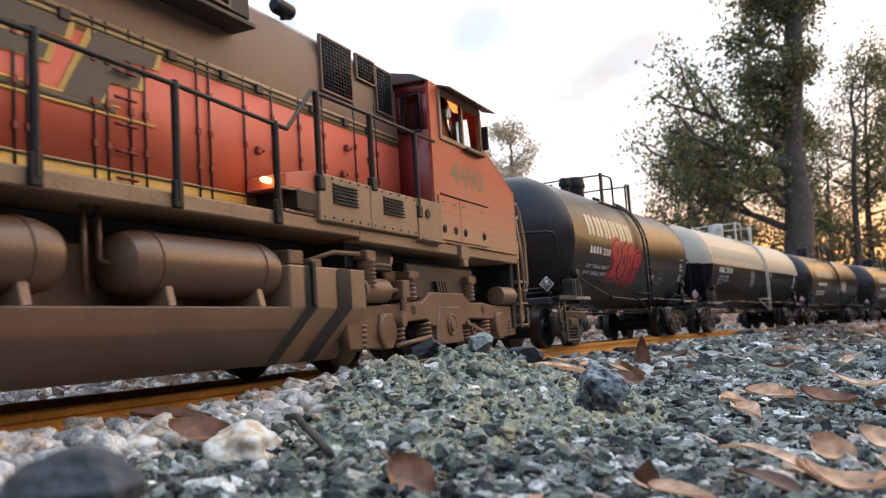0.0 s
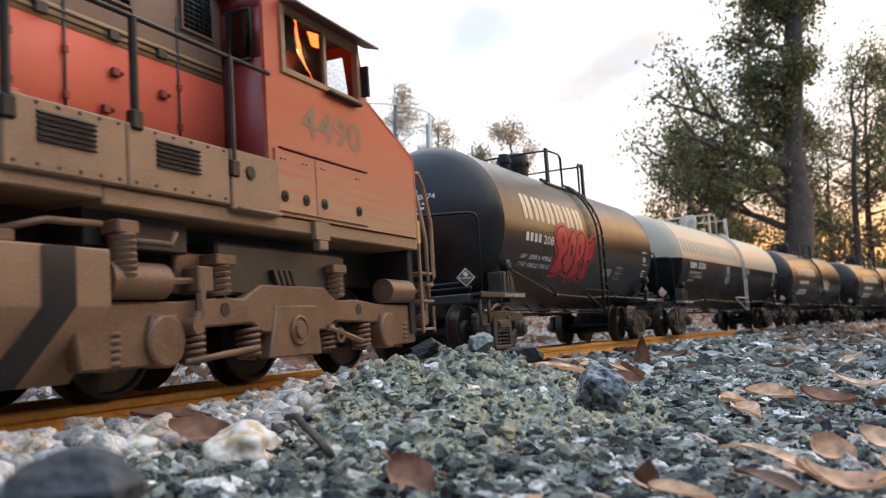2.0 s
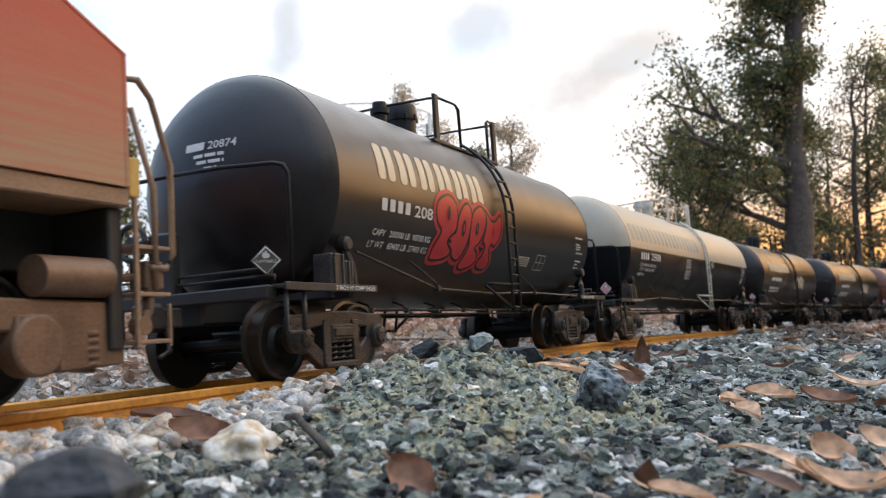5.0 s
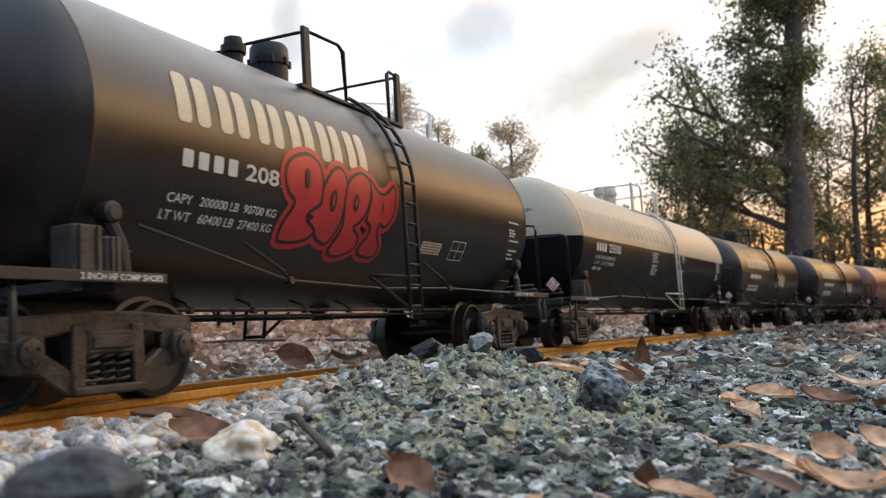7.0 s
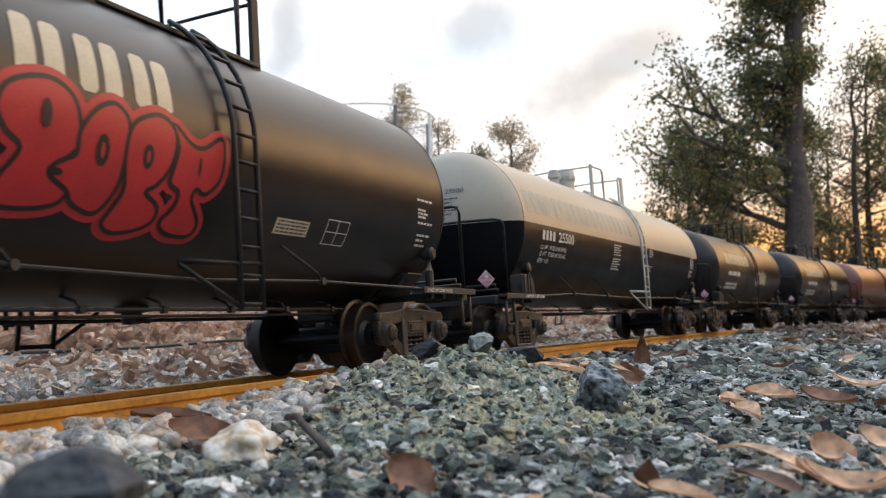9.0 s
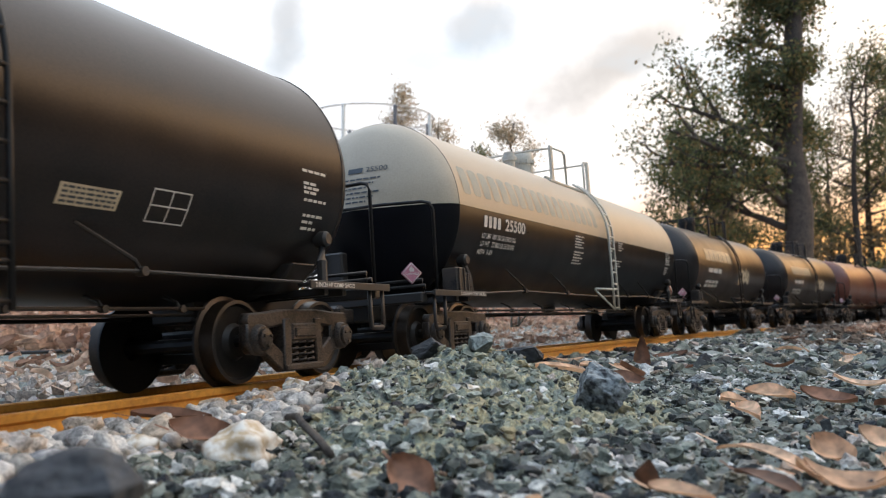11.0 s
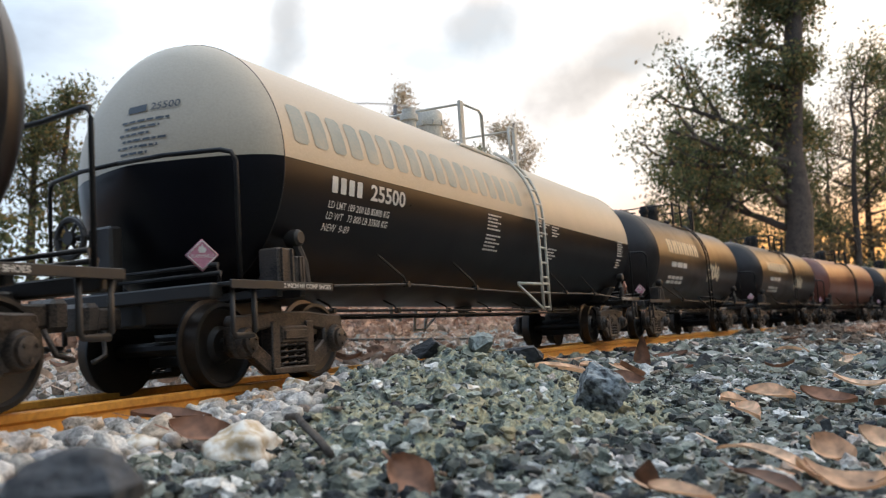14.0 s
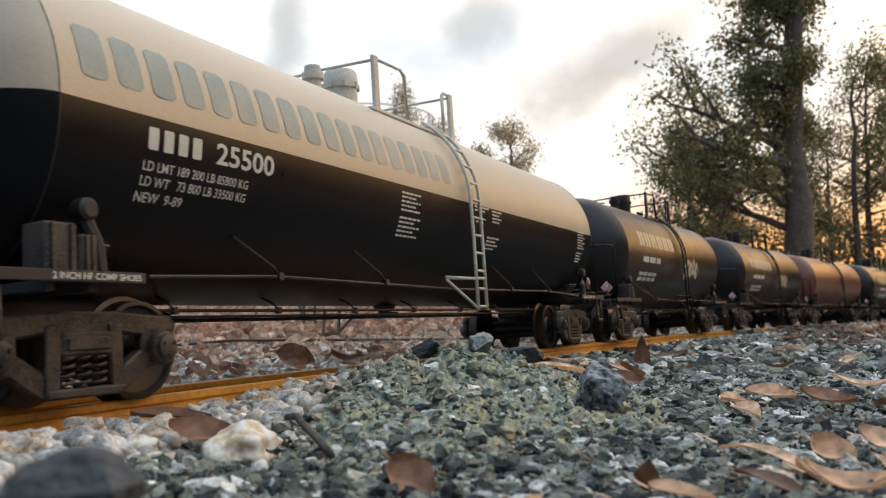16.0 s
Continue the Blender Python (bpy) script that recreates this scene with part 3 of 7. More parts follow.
def bogie(car, x):
    bm = bmesh.new()
    box(bm, (-9, -34, 12), (9, 34, 21), 1.2)
    lathe(bm, [(20, 9), (26, 9)], axis="z", seg=20)
    for k in (-1, 1):
        box(bm, (k * 15 - 1.5, -28, 8), (k * 15 + 1.5, 28, 12), 0.4)
        box(bm, (k * 15 - 2.4, 22, 7), (k * 15 + 2.4, 28, 18), 0.5)
        box(bm, (k * 15 - 2.4, -28, 7), (k * 15 + 2.4, -22, 18), 0.5)
    for v in bm.verts:
        v.co.x *= BASE
    b = part("bogie", bm, BLACK_IRON, car, "grimy four-wheel freight bogie", at=(x, 0, 0))
    for s in (-1, 1):
        frame_side = side_frame(s)
        for v in frame_side.verts:
            v.co.x *= BASE
        part("side_frame", frame_side, GRIME, b)
        cap = bmesh.new()
        box(cap, (-8.5, s * 32.6 if s > 0 else -38.4, 14.2), (8.5, 38.4 if s > 0 else -32.6, 21), 0.8)
        box(cap, (-7, s * 38 if s > 0 else -39.2, 15.8), (7, 39.2 if s > 0 else -38, 19.4), 0.4)
        part("bolster_end", cap, GRIME, b)
        for i in (-1, 0, 1):
            part("spring", coil(bmesh.new(), i * 5.4, s * 35.6, 5.6, 14.4, 2.1, 0.55), GRIME, b)
    for k in (-1, 1):
        wheelset(b, k * 30.5 * BASE, 15.2)
    return b


def placard(car, x, y, z, mat, turn=0):
    bm = bmesh.new()
    prism(bm, [(-5.6, 0), (0, -5.6), (5.6, 0), (0, 5.6)], -0.4, 0.6, 0.2)
    ob = part("placard", bm, mat, car, "diamond hazard placard on a bracket", at=(x, y, z))
    ob.rotation_euler = (0, 0, radians(turn))
    edge = bmesh.new()
    for a, b in (((-4.9, 0), (0, -4.9)), ((0, -4.9), (4.9, 0)), ((4.9, 0), (0, 4.9)), ((0, 4.9), (-4.9, 0))):
        rod(edge, [(a[0], -0.45, a[1]), (b[0], -0.45, b[1])], 0.22, 4)
    part("border", edge, LETTER_WHITE, ob)
    flame = bmesh.new()
    patch(flame, [(-1.0, 0.8), (1.0, 0.8), (1.4, 1.9), (0.8, 2.7), (0.6, 2.3), (0.1, 3.8), (-0.5, 2.7), (-0.9, 3.1), (-1.4, 1.9)], -0.6)
    part("flame_sign", flame, LETTER_WHITE, ob)
    w = letters("FLAMMABLE", -3.7, 3.7, -0.9, 0.3)
    for v in w.verts:
        v.co.y = -0.6
    part("writing", w, LETTER_WHITE, ob)
    return ob


BWY, BWZ = 23.0, 57.0


def tank_car(label, half, bog, R, zc, upper, lower, rails, ladder_mat, ladder_x, post_x, over=12.0, rod_from=None, hangers=(-75, 62), dome=1.42):
    """A tank wagon; half: from its middle to the weld where the domed head begins; bog: to a bogie's middle."""
    car = tagged(new("tank_car"), label, "tank wagon", "wagons of the train")
    head = R * 0.50
    # the shell with its two heads, in rings
    bm = bmesh.new()
    prof = [(-half - head * math.sin(a), R * math.cos(a) ** dome if a < 1.57 else 0) for a in (1.5708, 1.45, 1.3, 1.1, 0.9, 0.65, 0.4, 0.18)]
    prof += [(-half - 0.6, R + 0.05), (-half, R + 0.25), (-half + 0.7, R), (0, R), (half - 0.7, R), (half, R + 0.25), (half + 0.6, R + 0.05)]
    prof += [(half + head * math.sin(a), R * math.cos(a) ** dome if a < 1.57 else 0) for a in (0.18, 0.4, 0.65, 0.9, 1.1, 1.3, 1.45, 1.5708)]
    lathe(bm, prof, (0, 0, zc), "x", 72)
    for f in bm.faces:
        f.material_index = 0 if f.calc_center_median().z > zc else 1
    part("tank", bm, [upper, lower], car)
    for k in (-1, 1):
        part("weld_seam", rod(bmesh.new(), [(k * half, (R + 0.2) * math.cos(a), zc + (R + 0.2) * math.sin(a)) for a in (2 * math.pi * i / 64 for i in range(65))], 0.22, 5), BLACK_IRON, car)
    # underframe
    L = half + head + over
    bm = bmesh.new()
    for k in (-1, 1):
        part("stub_sill", box(bmesh.new(), (k * (bog - 30) if k > 0 else -L, -10, 23), (L if k > 0 else -(bog - 30), 10, 33), 0.8), BLACK_IRON, car)
        part("saddle", prism(bmesh.new(), [(-30, 33), (30, 33), (40, zc - R * 0.72), (-40, zc - R * 0.72)], k * bog - 8, k * bog + 8, 0.8, "x"), BLACK_IRON, car)
        part("end_sill", box(bmesh.new(), (k * L - 3, -43, 30.5), (k * L + 3, 43, 35.5), 0.6), BLACK_IRON, car)
    for k in (-1, 1):
        for s in (-1, 1):
            # running board at the corner, with its cast lettering strip
            bm = bmesh.new()
            xa, xb = k * (bog - 11), k * L
            box(bm, (min(xa, xb), s * 46 - 3, 34.2), (max(xa, xb), s * 46 + 3, 35.6), 0.3)
            box(bm, (min(xa, xb), s * 48.6 - 0.5, 33.2), (max(xa, xb), s * 48.6 + 0.5, 36.2), 0.2)
            for q in (0.15, 0.6):
                box(bm, (k * (bog + q * 30) - 1.5, min(s * 8, s * 46), 31), (k * (bog + q * 30) + 1.5, max(s * 8, s * 46), 34), 0.3)
            part("running_board", bm, BLACK_IRON, car)
            st = bmesh.new()
            rod(st, [(k * (L - 3), s * 46.5, 34), (k * (L - 3), s * 46.5, 19), (k * (L - 4), s * 46.5, 17.8), (k * (L - 13), s * 46.5, 17.8), (k * (L - 14), s * 46.5, 19), (k * (L - 14), s * 46.5, 34)], 0.9, 6)
            part("corner_step", st, BLACK_IRON, car)
            gr = bmesh.new()
            rod(gr, [(k * (L - 8), s * 46, 35), (k * (L - 8), s * 46, 77), (k * (L - 7.4), s * 44.6, 80.2), (k * (L - 6), s * 41, 81.2), (k * (L - 1), s * 20, 81.6), (k * L, 0, 81.6)], 0.85, 7)
            part("end_handrail", gr, BLACKRAIL, car)
            bm = bmesh.new()
            rod(bm, [(k * (bog + 2), s * 46, 34.5), (k * (bog + 3), s * 45.5, 44), (k * (bog + 6), s * 44.0, 52)], 2.0, 8)
            lathe(bm, [(s * 42, 3.4), (s * 46.4, 3.2), (s * 47.4, 2.2), (s * 47.4, 0)], (k * (bog + 6), 0, 53), "y", 14)
            part("saddle_strut", bm, BLACK_IRON, car)
        if k < 0:
            c = k * (bog + 17)
            for x0, x1, y0, top in ((c - 4, c + 6, -48, 48.5), (c + 7, c + 13, -47.5, 46)):
                bx = box(bmesh.new(), (x0, y0, 35.7), (x1, y0 + 9, top), 0.7)
                box(bx, (x0 + 1.4, y0 - 0.8, 35.9), (x0 + 2.6, y0 + 0.4, top - 0.3), 0.2)
                box(bx, (x1 - 2.8, y0 - 0.8, 35.9), (x1 - 1.6, y0 + 0.4, top - 0.3), 0.2)
                part("valve_box", bx, GRIME, car)
        ends = bmesh.new()
        rod(ends, [(k * (L - 3), -42, 35), (k * (L - 3), -42, 39.0), (k * (L - 3), 42, 39.0), (k * (L - 3), 42, 35)], 0.5, 6)
        rod(ends, [(k * (L - 4), -40, 35), (k * (L - 4), -40, 42.0), (k * (L - 4), 40, 42.0), (k * (L - 4), 40, 35)], 0.5, 6)
        part("end_rail", ends, BLACKRAIL, car)
        cp = bmesh.new()
        box(cp, (min(k * (L + 3), k * (L + 15)), -3.2, 22.5), (max(k * (L + 3), k * (L + 15)), 3.2, 30), 0.8)
        box(cp, (min(k * (L + 14), k * (L + 21)), -6, 21), (max(k * (L + 14), k * (L + 21)), 6, 31.5), 1.6)
        rod(cp, [(k * (L + 12), -4, 22), (k * (L + 14), -7, 14), (k * (L + 20), -8, 12)], 0.9, 6)
        part("coupler", cp, GRIME, car)
    # brake wheel and its gear at the leading end
    wb = bmesh.new()
    xw = -L - 2
    ring = [(xw, BWY + 7 * math.cos(a), BWZ + 7 * math.sin(a)) for a in (2 * math.pi * i / 20 for i in range(21))]
    rod(wb, ring, 1.2, 6)
    lathe(wb, [(xw - 1.2, 0), (xw - 1.2, 2.6), (xw + 1.0, 2.6)], (0, BWY, BWZ), "x", 12)
    for i in range(6):
        a = 2 * math.pi * i / 6
        rod(wb, [(xw, BWY, BWZ), (xw, BWY + 7 * math.cos(a), BWZ + 7 * math.sin(a))], 0.6, 5)
    part("brake_wheel", wb, BLACK_IRON, car)
    hb = bmesh.new()
    box(hb, (-L, 5, 34), (-L + 6, 17, 60), 1)
    rod(hb, [(-L - 2, BWY, BWZ), (-L + 3, 14, BWZ)], 1.2, 7)
    part("brake_housing", hb, BLACK_IRON, car)
    # walkway platform, posts and rails over the manway
    p0, p1 = post_x
    bm = bmesh.new()
    for s in (-1, 1):
        box(bm, (p0 - 6, s * 24 - 7, zc + R * 0.80), (p1 + 2, s * 24 + 7, zc + R * 0.80 + 2.0), 0.4)
        for x in (p0 + 8, (p0 + p1) / 2, p1 - 8):
            prism(bm, [(s * 20, zc + R * 0.78), (s * 30, zc + R * 0.80), (s * 22, zc + R * 0.86)], x - 1, x + 1, 0, "x")
    part("platform", bm, rails, car)
    for s in (-1, 1):
        for x in (p0, p1):
            po = bmesh.new()
            box(po, (x - 2.4, s * 29.6 - 1.0, zc + R * 0.72), (x + 2.4, s * 29.6 + 1.0, zc + R + 18), 0.4)
            part("post", po, rails, car)
        top = zc + R + 16.5
        hr = bmesh.new()
        rod(hr, [(p0, s * 29.6, top), (p0 + 26, s * 29.6, top + 1), (p0 + 30, s * 29.6, top - 1.5), (p0 + 31, s * 29.6, zc + R * 0.82)], 0.75, 6)
        part("handrail", hr, rails, car)
        hr = bmesh.new()
        rod(hr, [(p1, s * 29.6, top), (p1 - 8, s * 29.6, top + 0.6), (p1 - 10, s * 29.6, top - 1), (p1 - 10, s * 29.6, zc + R * 0.82)], 0.75, 6)
        part("handrail", hr, rails, car)
    for x, k in ((p0, -1), (p1, 1)):
        hr = bmesh.new()
        rod(hr, [(x, -29.6, zc + R + 16), (x + k * 0.5, 0, zc + R + 16.6), (x, 29.6, zc + R + 16)], 0.75, 6)
        part("cross_rail", hr, rails, car)
    hr = bmesh.new()
    rod(hr, [(p0, 29.6, zc + R + 16), (p0 - 34, 22, zc + R + 9), (p0 - 40, 0, zc + R + 6)], 0.7, 6)
    part("cross_rail", hr, rails, car)
    mid = (p0 + p1) / 2
    bm = bmesh.new()
    lathe(bm, [(zc + R - 4, 8.3), (zc + R + 10, 8.3), (zc + R + 10, 8.9), (zc + R + 12.5, 8.9), (zc + R + 18, 8.7), (zc + R + 19.6, 7.6), (zc + R + 19.6, 0)], (mid - 26, 0, 0), "z", 28)
    for i in range(8):
        a = 2 * math.pi * i / 8
        box(bm, (mid - 26 + 9.1 * math.cos(a) - 0.7, 9.1 * math.sin(a) - 0.7, zc + R + 9.5), (mid - 26 + 9.1 * math.cos(a) + 0.7, 9.1 * math.sin(a) + 0.7, zc + R + 13), 0.2)
    part("manway", bm, rails, car)
    bm = bmesh.new()
    lathe(bm, [(zc + R - 3, 4.0), (zc + R + 9, 4.0), (zc + R + 9.2, 5.4), (zc + R + 12.4, 5.4), (zc + R + 12.6, 4.2), (zc + R + 16, 3.9), (zc + R + 16.6, 0)], (mid - 51, 0, 0), "z", 20)
    part("relief_valve", bm, rails, car)
    bm = bmesh.new()
    lathe(bm, [(zc + R - 3, 3), (zc + R + 4, 3), (zc + R + 4, 0)], (mid + 14, -6, 0), "z", 12)
    rod(bm, [(mid + 6, -6, zc + R + 4), (mid + 22, -6, zc + R + 4)], 1.4, 7)
    lathe(bm, [(zc + R - 3, 2.2), (zc + R + 6, 2.2), (zc + R + 6.4, 0)], (mid + 6, 4, 0), "z", 12)
    part("valve_gear", bm, rails, car)
    # bent ladders over the flank
    for s in (-1, 1):
        ld = bmesh.new()
        rung = []
        for x in (ladder_x - 5.6, ladder_x + 5.6):
            pts = []
            for a in np.linspace(1.02, 0.0, 9):
                pts.append((x, s * (R + 3.2) * math.cos(a), zc + (R + 3.2) * math.sin(a)))
            pts += [(x, s * (R + 3.4), zc - 20), (x, s * (R + 3.4), 25.0)]
            rod(ld, pts, 0.95, 6)
        part("ladder", ld, ladder_mat, car)
        zs = [27 + 9.2 * i for i in range(12)]
        for z in zs:
            q = (z - zc) / (R + 3.2)
            if q > 0.86:
                continue
            y = (R + 3.3) * (math.cos(math.asin(q)) if q > 0 else 1)
            rg = bmesh.new()
            rod(rg, [(ladder_x - 5.6, s * y, z), (ladder_x + 5.6, s * y, z)], 0.7, 6)
            part("rung", rg, ladder_mat, car)
        br = bmesh.new()
        rod(br, [(ladder_x - 24, s * R * 0.9, zc - R * 0.78), (ladder_x - 5.6, s * (R + 3.4), zc - R * 0.80)], 0.8, 6)
        rod(br, [(ladder_x - 24, s * R * 0.9, zc - R * 0.80), (ladder_x - 5.6, s * (R + 3.4), 26)], 0.8, 6)
        rod(br, [(ladder_x - 24, s * R * 0.9, zc - R * 0.79), (ladder_x + 5, s * (R + 3.4), zc - R * 0.79)], 0.8, 6)
        part("ladder_bracket", br, ladder_mat, car)
        # long side rod with its hangers, and pipes under the belly
        sr = bmesh.new()
        zr = zc - R * 0.86
        ahead = [rod_from[0], s * rod_from[1], rod_from[2]] if rod_from else (-(bog - 14), s * 47, 35.5)
        rod(sr, [ahead, (hangers[0], s * 43, zr), ((hangers[0] + hangers[-1]) / 2, s * 43, zr - 1.5), (hangers[-1], s * 43, zr), (bog - 14, s * 47, 35.5)], 0.6, 6)
        for x in hangers:
            rod(sr, [(x + 1, s * 43, zr), (x - 2, s * 43.4, zr + 3), (x - 20, s * R * 0.80, zc - R * 0.60)], 0.6, 6)
            lathe(sr, [(s * 41.5, 1.5), (s * 44.5, 1.5), (s * 44.5, 0)], (x + 1, 0, zr), "y", 10)
        part("side_rod", sr, BLACK_IRON, car)
    for y, z, r in ((-22, 27.5, 0.65), (-17, 25.6, 0.6), (16, 26, 0.8)):
        part("brake_pipe", rod(bmesh.new(), [(-(bog - 34), y, z), (bog - 34, y, z)], r, 7), BLACK_IRON, car)
    for i in range(7):
        pp = bmesh.new()
        x = -(bog - 50) + i * (2 * bog - 100) / 6
        lathe(pp, [(-23.2, 1.3), (-20.8, 1.3)], (x, 0, 27.4), "y", 10)
        rod(pp, [(x, -22, 27.4), (x, -20, 30), (x, -12, zc - R * 0.94)], 0.5, 6)
        part("pipe_hanger", pp, BLACK_IRON, car)
    bv = bmesh.new()
    lathe(bv, [(zc - R - 6, 0), (zc - R - 6, 3.2), (zc - R - 2, 3.6), (zc - R - 2, 5.5), (zc - R + 1, 6), (zc - R + 3, 6)], (8, 0, 0), "z", 14)
    rod(bv, [(8, 0, zc - R - 4), (8, -8, zc - R - 5)], 1.3, 7)
    part("bottom_valve", bv, BLACK_IRON, car)
    rs = bmesh.new()
    lathe(rs, [(-bog + 46, 0), (-bog + 48, 5.5), (-bog + 80, 5.5), (-bog + 82, 0)], (0, 12, 24), "x", 16)
    part("air_reservoir", rs, BLACK_IRON, car)
    lad = bmesh.new()
    for x in (-22, -8):
        rod(lad, [(x, 18, 30), (x, 20, 17)], 0.9, 6)
    rod(lad, [(-22, 20, 18), (-8, 20, 18)], 0.8, 6)
    rod(lad, [(-8, 20, 18), (10, 18, 29)], 0.8, 6)
    part("far_step", lad, ladder_mat, car)
    for k in (-1, 1):
        bogie(car, k * bog)
    return car


def on_tank(car, name, bm, mat, R, zc, lift_off=0.12, label=""):
    return part(name, wrap(bm, R, zc, lift_off), mat, car, label)


def strip_writing(car, bog, z0=33.6, z1=35.8):
    for x in (-bog - 20, bog - 8):
        w = letters("2 INCH HF COMP SHOES", x, x + 29, z0 + 0.2, z1 - 0.2, 0.02)
        for v in w.verts:
            v.co.y = -49.3
        part("strip_writing", w, LETTER_WHITE, car)


# the black wagon with the red spray paint
RA, ZA, XA, BA = 49.65, 79.5, 775.0, 153.0
HA = 168.0
black_car = tank_car("weathered black tank wagon with faded lettering and red graffiti", HA, BA, RA, ZA, BLACK_TANK, BLACK_TANK, BLACKRAIL, BLACKRAIL, 6.0, (-36, 45), rod_from=(-146, 42, 51))


def black_marks(car, paint, spray):
    z = lambda h: arc_z(h, RA, ZA)
    on_tank(car, "firm_lettering", blocks(6, -136, -19, z(83.0), z(99.5), 0.05, 0.24), LETTER_CREAM, RA, ZA, label="faded cream letter shapes on the flank")
    on_tank(car, "reporting_mark", blocks(4, -134, -106, z(69.4), z(74.8), 0.0, 0.34, False), LETTER_WHITE, RA, ZA)
    on_tank(car, "wagon_number", letters("2087", -104, -79, z(69.0), z(74.6), 0.02), LETTER_WHITE, RA, ZA)
    on_tank(car, "load_writing", letters("CAPY   200000 LB  90700 KG", -137.5, -84, z(58.6), z(61.4), 0.01), LETTER_WHITE, RA, ZA)
    on_tank(car, "weight_writing", letters("LT WT   60400 LB  27400 KG", -138.5, -84, z(53.6), z(56.4), 0.01), LETTER_WHITE, RA, ZA)
    on_tank(car, "notice_card", patch(bmesh.new(), [(33, z(53.4)), (54, z(53.4)), (54, z(58.8)), (33, z(58.8))]), LETTER_CREAM, RA, ZA)
    on_tank(car, "notice_writing", bars([(34, 53, z(54.0 + 1.2 * i), z(54.6 + 1.2 * i)) for i in range(4)]), LETTER_DARK, RA, ZA, 0.22)
    fr = bmesh.new()
    for a, b in (((841, 52), (857, 52)), ((841, 61), (857, 61)), ((841, 56.5), (857, 56.5)), ((841, 52), (841, 61)), ((857, 52), (857, 61)), ((849, 52), (849, 61))):
        w = 0.22
        patch(fr, [(min(a[0], b[0]) - XA - w, z(min(a[1], b[1])) - w), (max(a[0], b[0]) - XA + w, z(min(a[1], b[1])) - w), (max(a[0], b[0]) - XA + w, z(max(a[1], b[1])) + w), (min(a[0], b[0]) - XA - w, z(max(a[1], b[1])) + w)])
    on_tank(car, "stencil_frame", fr, LETTER_WHITE, RA, ZA)
    on_tank(car, "stencil_writing", bars([(139 + 0.6 * i, 139 + 0.6 * i + w, z(76.6 - 2.3 * i), z(77.6 - 2.3 * i)) for i, w in ((0, 16), (2, 9), (2.7, 11), (3.4, 9), (4.6, 15), (7, 14), (8, 7), (9, 10))]), LETTER_WHITE, RA, ZA)
    # bubble shapes of the graffiti, one lying over the next
    bubbles = [
        [(-79, 52), (-77, 49.5), (-67, 50), (-60, 52.4), (-59, 56.4), (-65, 59.5), (-65, 61.6), (-61, 64.4), (-58, 68), (-58, 73.5), (-60.5, 80.5), (-66.5, 83.6), (-74, 82.5), (-80.5, 79), (-82.5, 73.5), (-79.7, 68.3), (-75, 64.7), (-79, 57)],
        [(-58.3, 66.2), (-58, 72.3), (-52.7, 79), (-46.4, 81.7), (-42, 78.7), (-41.2, 73.6), (-42, 67), (-42.6, 59.5), (-45.7, 52.5), (-49.3, 50.6), (-56, 52.8), (-58.8, 56), (-65, 59.3), (-64.7, 62), (-61, 64.4)],
        [(-41.3, 74.6), (-37.5, 79.2), (-29.4, 82), (-23.8, 79.3), (-22.6, 74), (-24.5, 67), (-28.5, 61.6), (-32, 59), (-26, 55.4), (-25.7, 50.6), (-30.8, 47.2), (-38.7, 45.6), (-43.5, 48), (-42.3, 52.8), (-40.3, 58.7), (-42, 67)],
        [(-23.7, 80.4), (-16.5, 75.8), (-10.4, 75.5), (-2.2, 79.8), (-1, 73), (-2.4, 66), (-7.6, 61.4), (-11.7, 62.6), (-12.8, 59), (-7, 52), (-8.6, 47.2), (-18.3, 47.3), (-22.7, 50.8), (-19.4, 56), (-19.2, 60.7), (-23.5, 63), (-22.9, 68.3), (-21.8, 74)]]
    for i, pts in enumerate(bubbles):
        for grow, off, mat, nm in ((2.9, 0.14 + 0.02 * i, paint, "graffiti_halo"), (0.75, 0.26 + 0.08 * i, SPRAY_BLACK, "graffiti_line"), (-0.75, 0.30 + 0.08 * i, paint, "graffiti_fill")):
            on_tank(car, nm, patch(bmesh.new(), rounded(pts, grow)), mat, RA, ZA, off)
    for x, q, rx, rz, core in ((-68.8, 74.5, 1.5, 3.8, 0), (-63.5, 60.6, 2.0, 1.0, 0), (-50.3, 68.3, 2.3, 4.4, 1), (-33.7, 69.2, 2.1, 3.6, 1), (-22.8, 58.8, 1.6, 1.0, 0), (-12, 69.5, 0.7, 3.0, 0)):
        ring = [(x + rx * math.cos(a), q + rz * math.sin(a)) for a in (2 * math.pi * j / 16 for j in range(16))]
        on_tank(car, "graffiti_eye", patch(bmesh.new(), ring), SPRAY_BLACK, RA, ZA, 0.62)
        if core:
            ring = [(x + 0.7 * math.cos(a), q + rz * 0.5 * math.sin(a)) for a in (2 * math.pi * j / 12 for j in range(12))]
            on_tank(car, "graffiti_glint", patch(bmesh.new(), ring), paint, RA, ZA, 0.68)


def end_writing(car, bm, half, R, zc, mat, name="end_number", dome=1.42):
    """Lays a flat drawing (x across, z up) on the domed head that faces the lens."""
    hd = R * 0.50
    for v in bm.verts:
        y, z = v.co.x, v.co.z
        r = min(math.hypot(y, z - zc) / R, 0.995)
        v.co = Vector((-half - hd * math.sin(math.acos(r ** (1 / dome))) - 0.45, -y, z))
    return part(name, bm, mat, car)


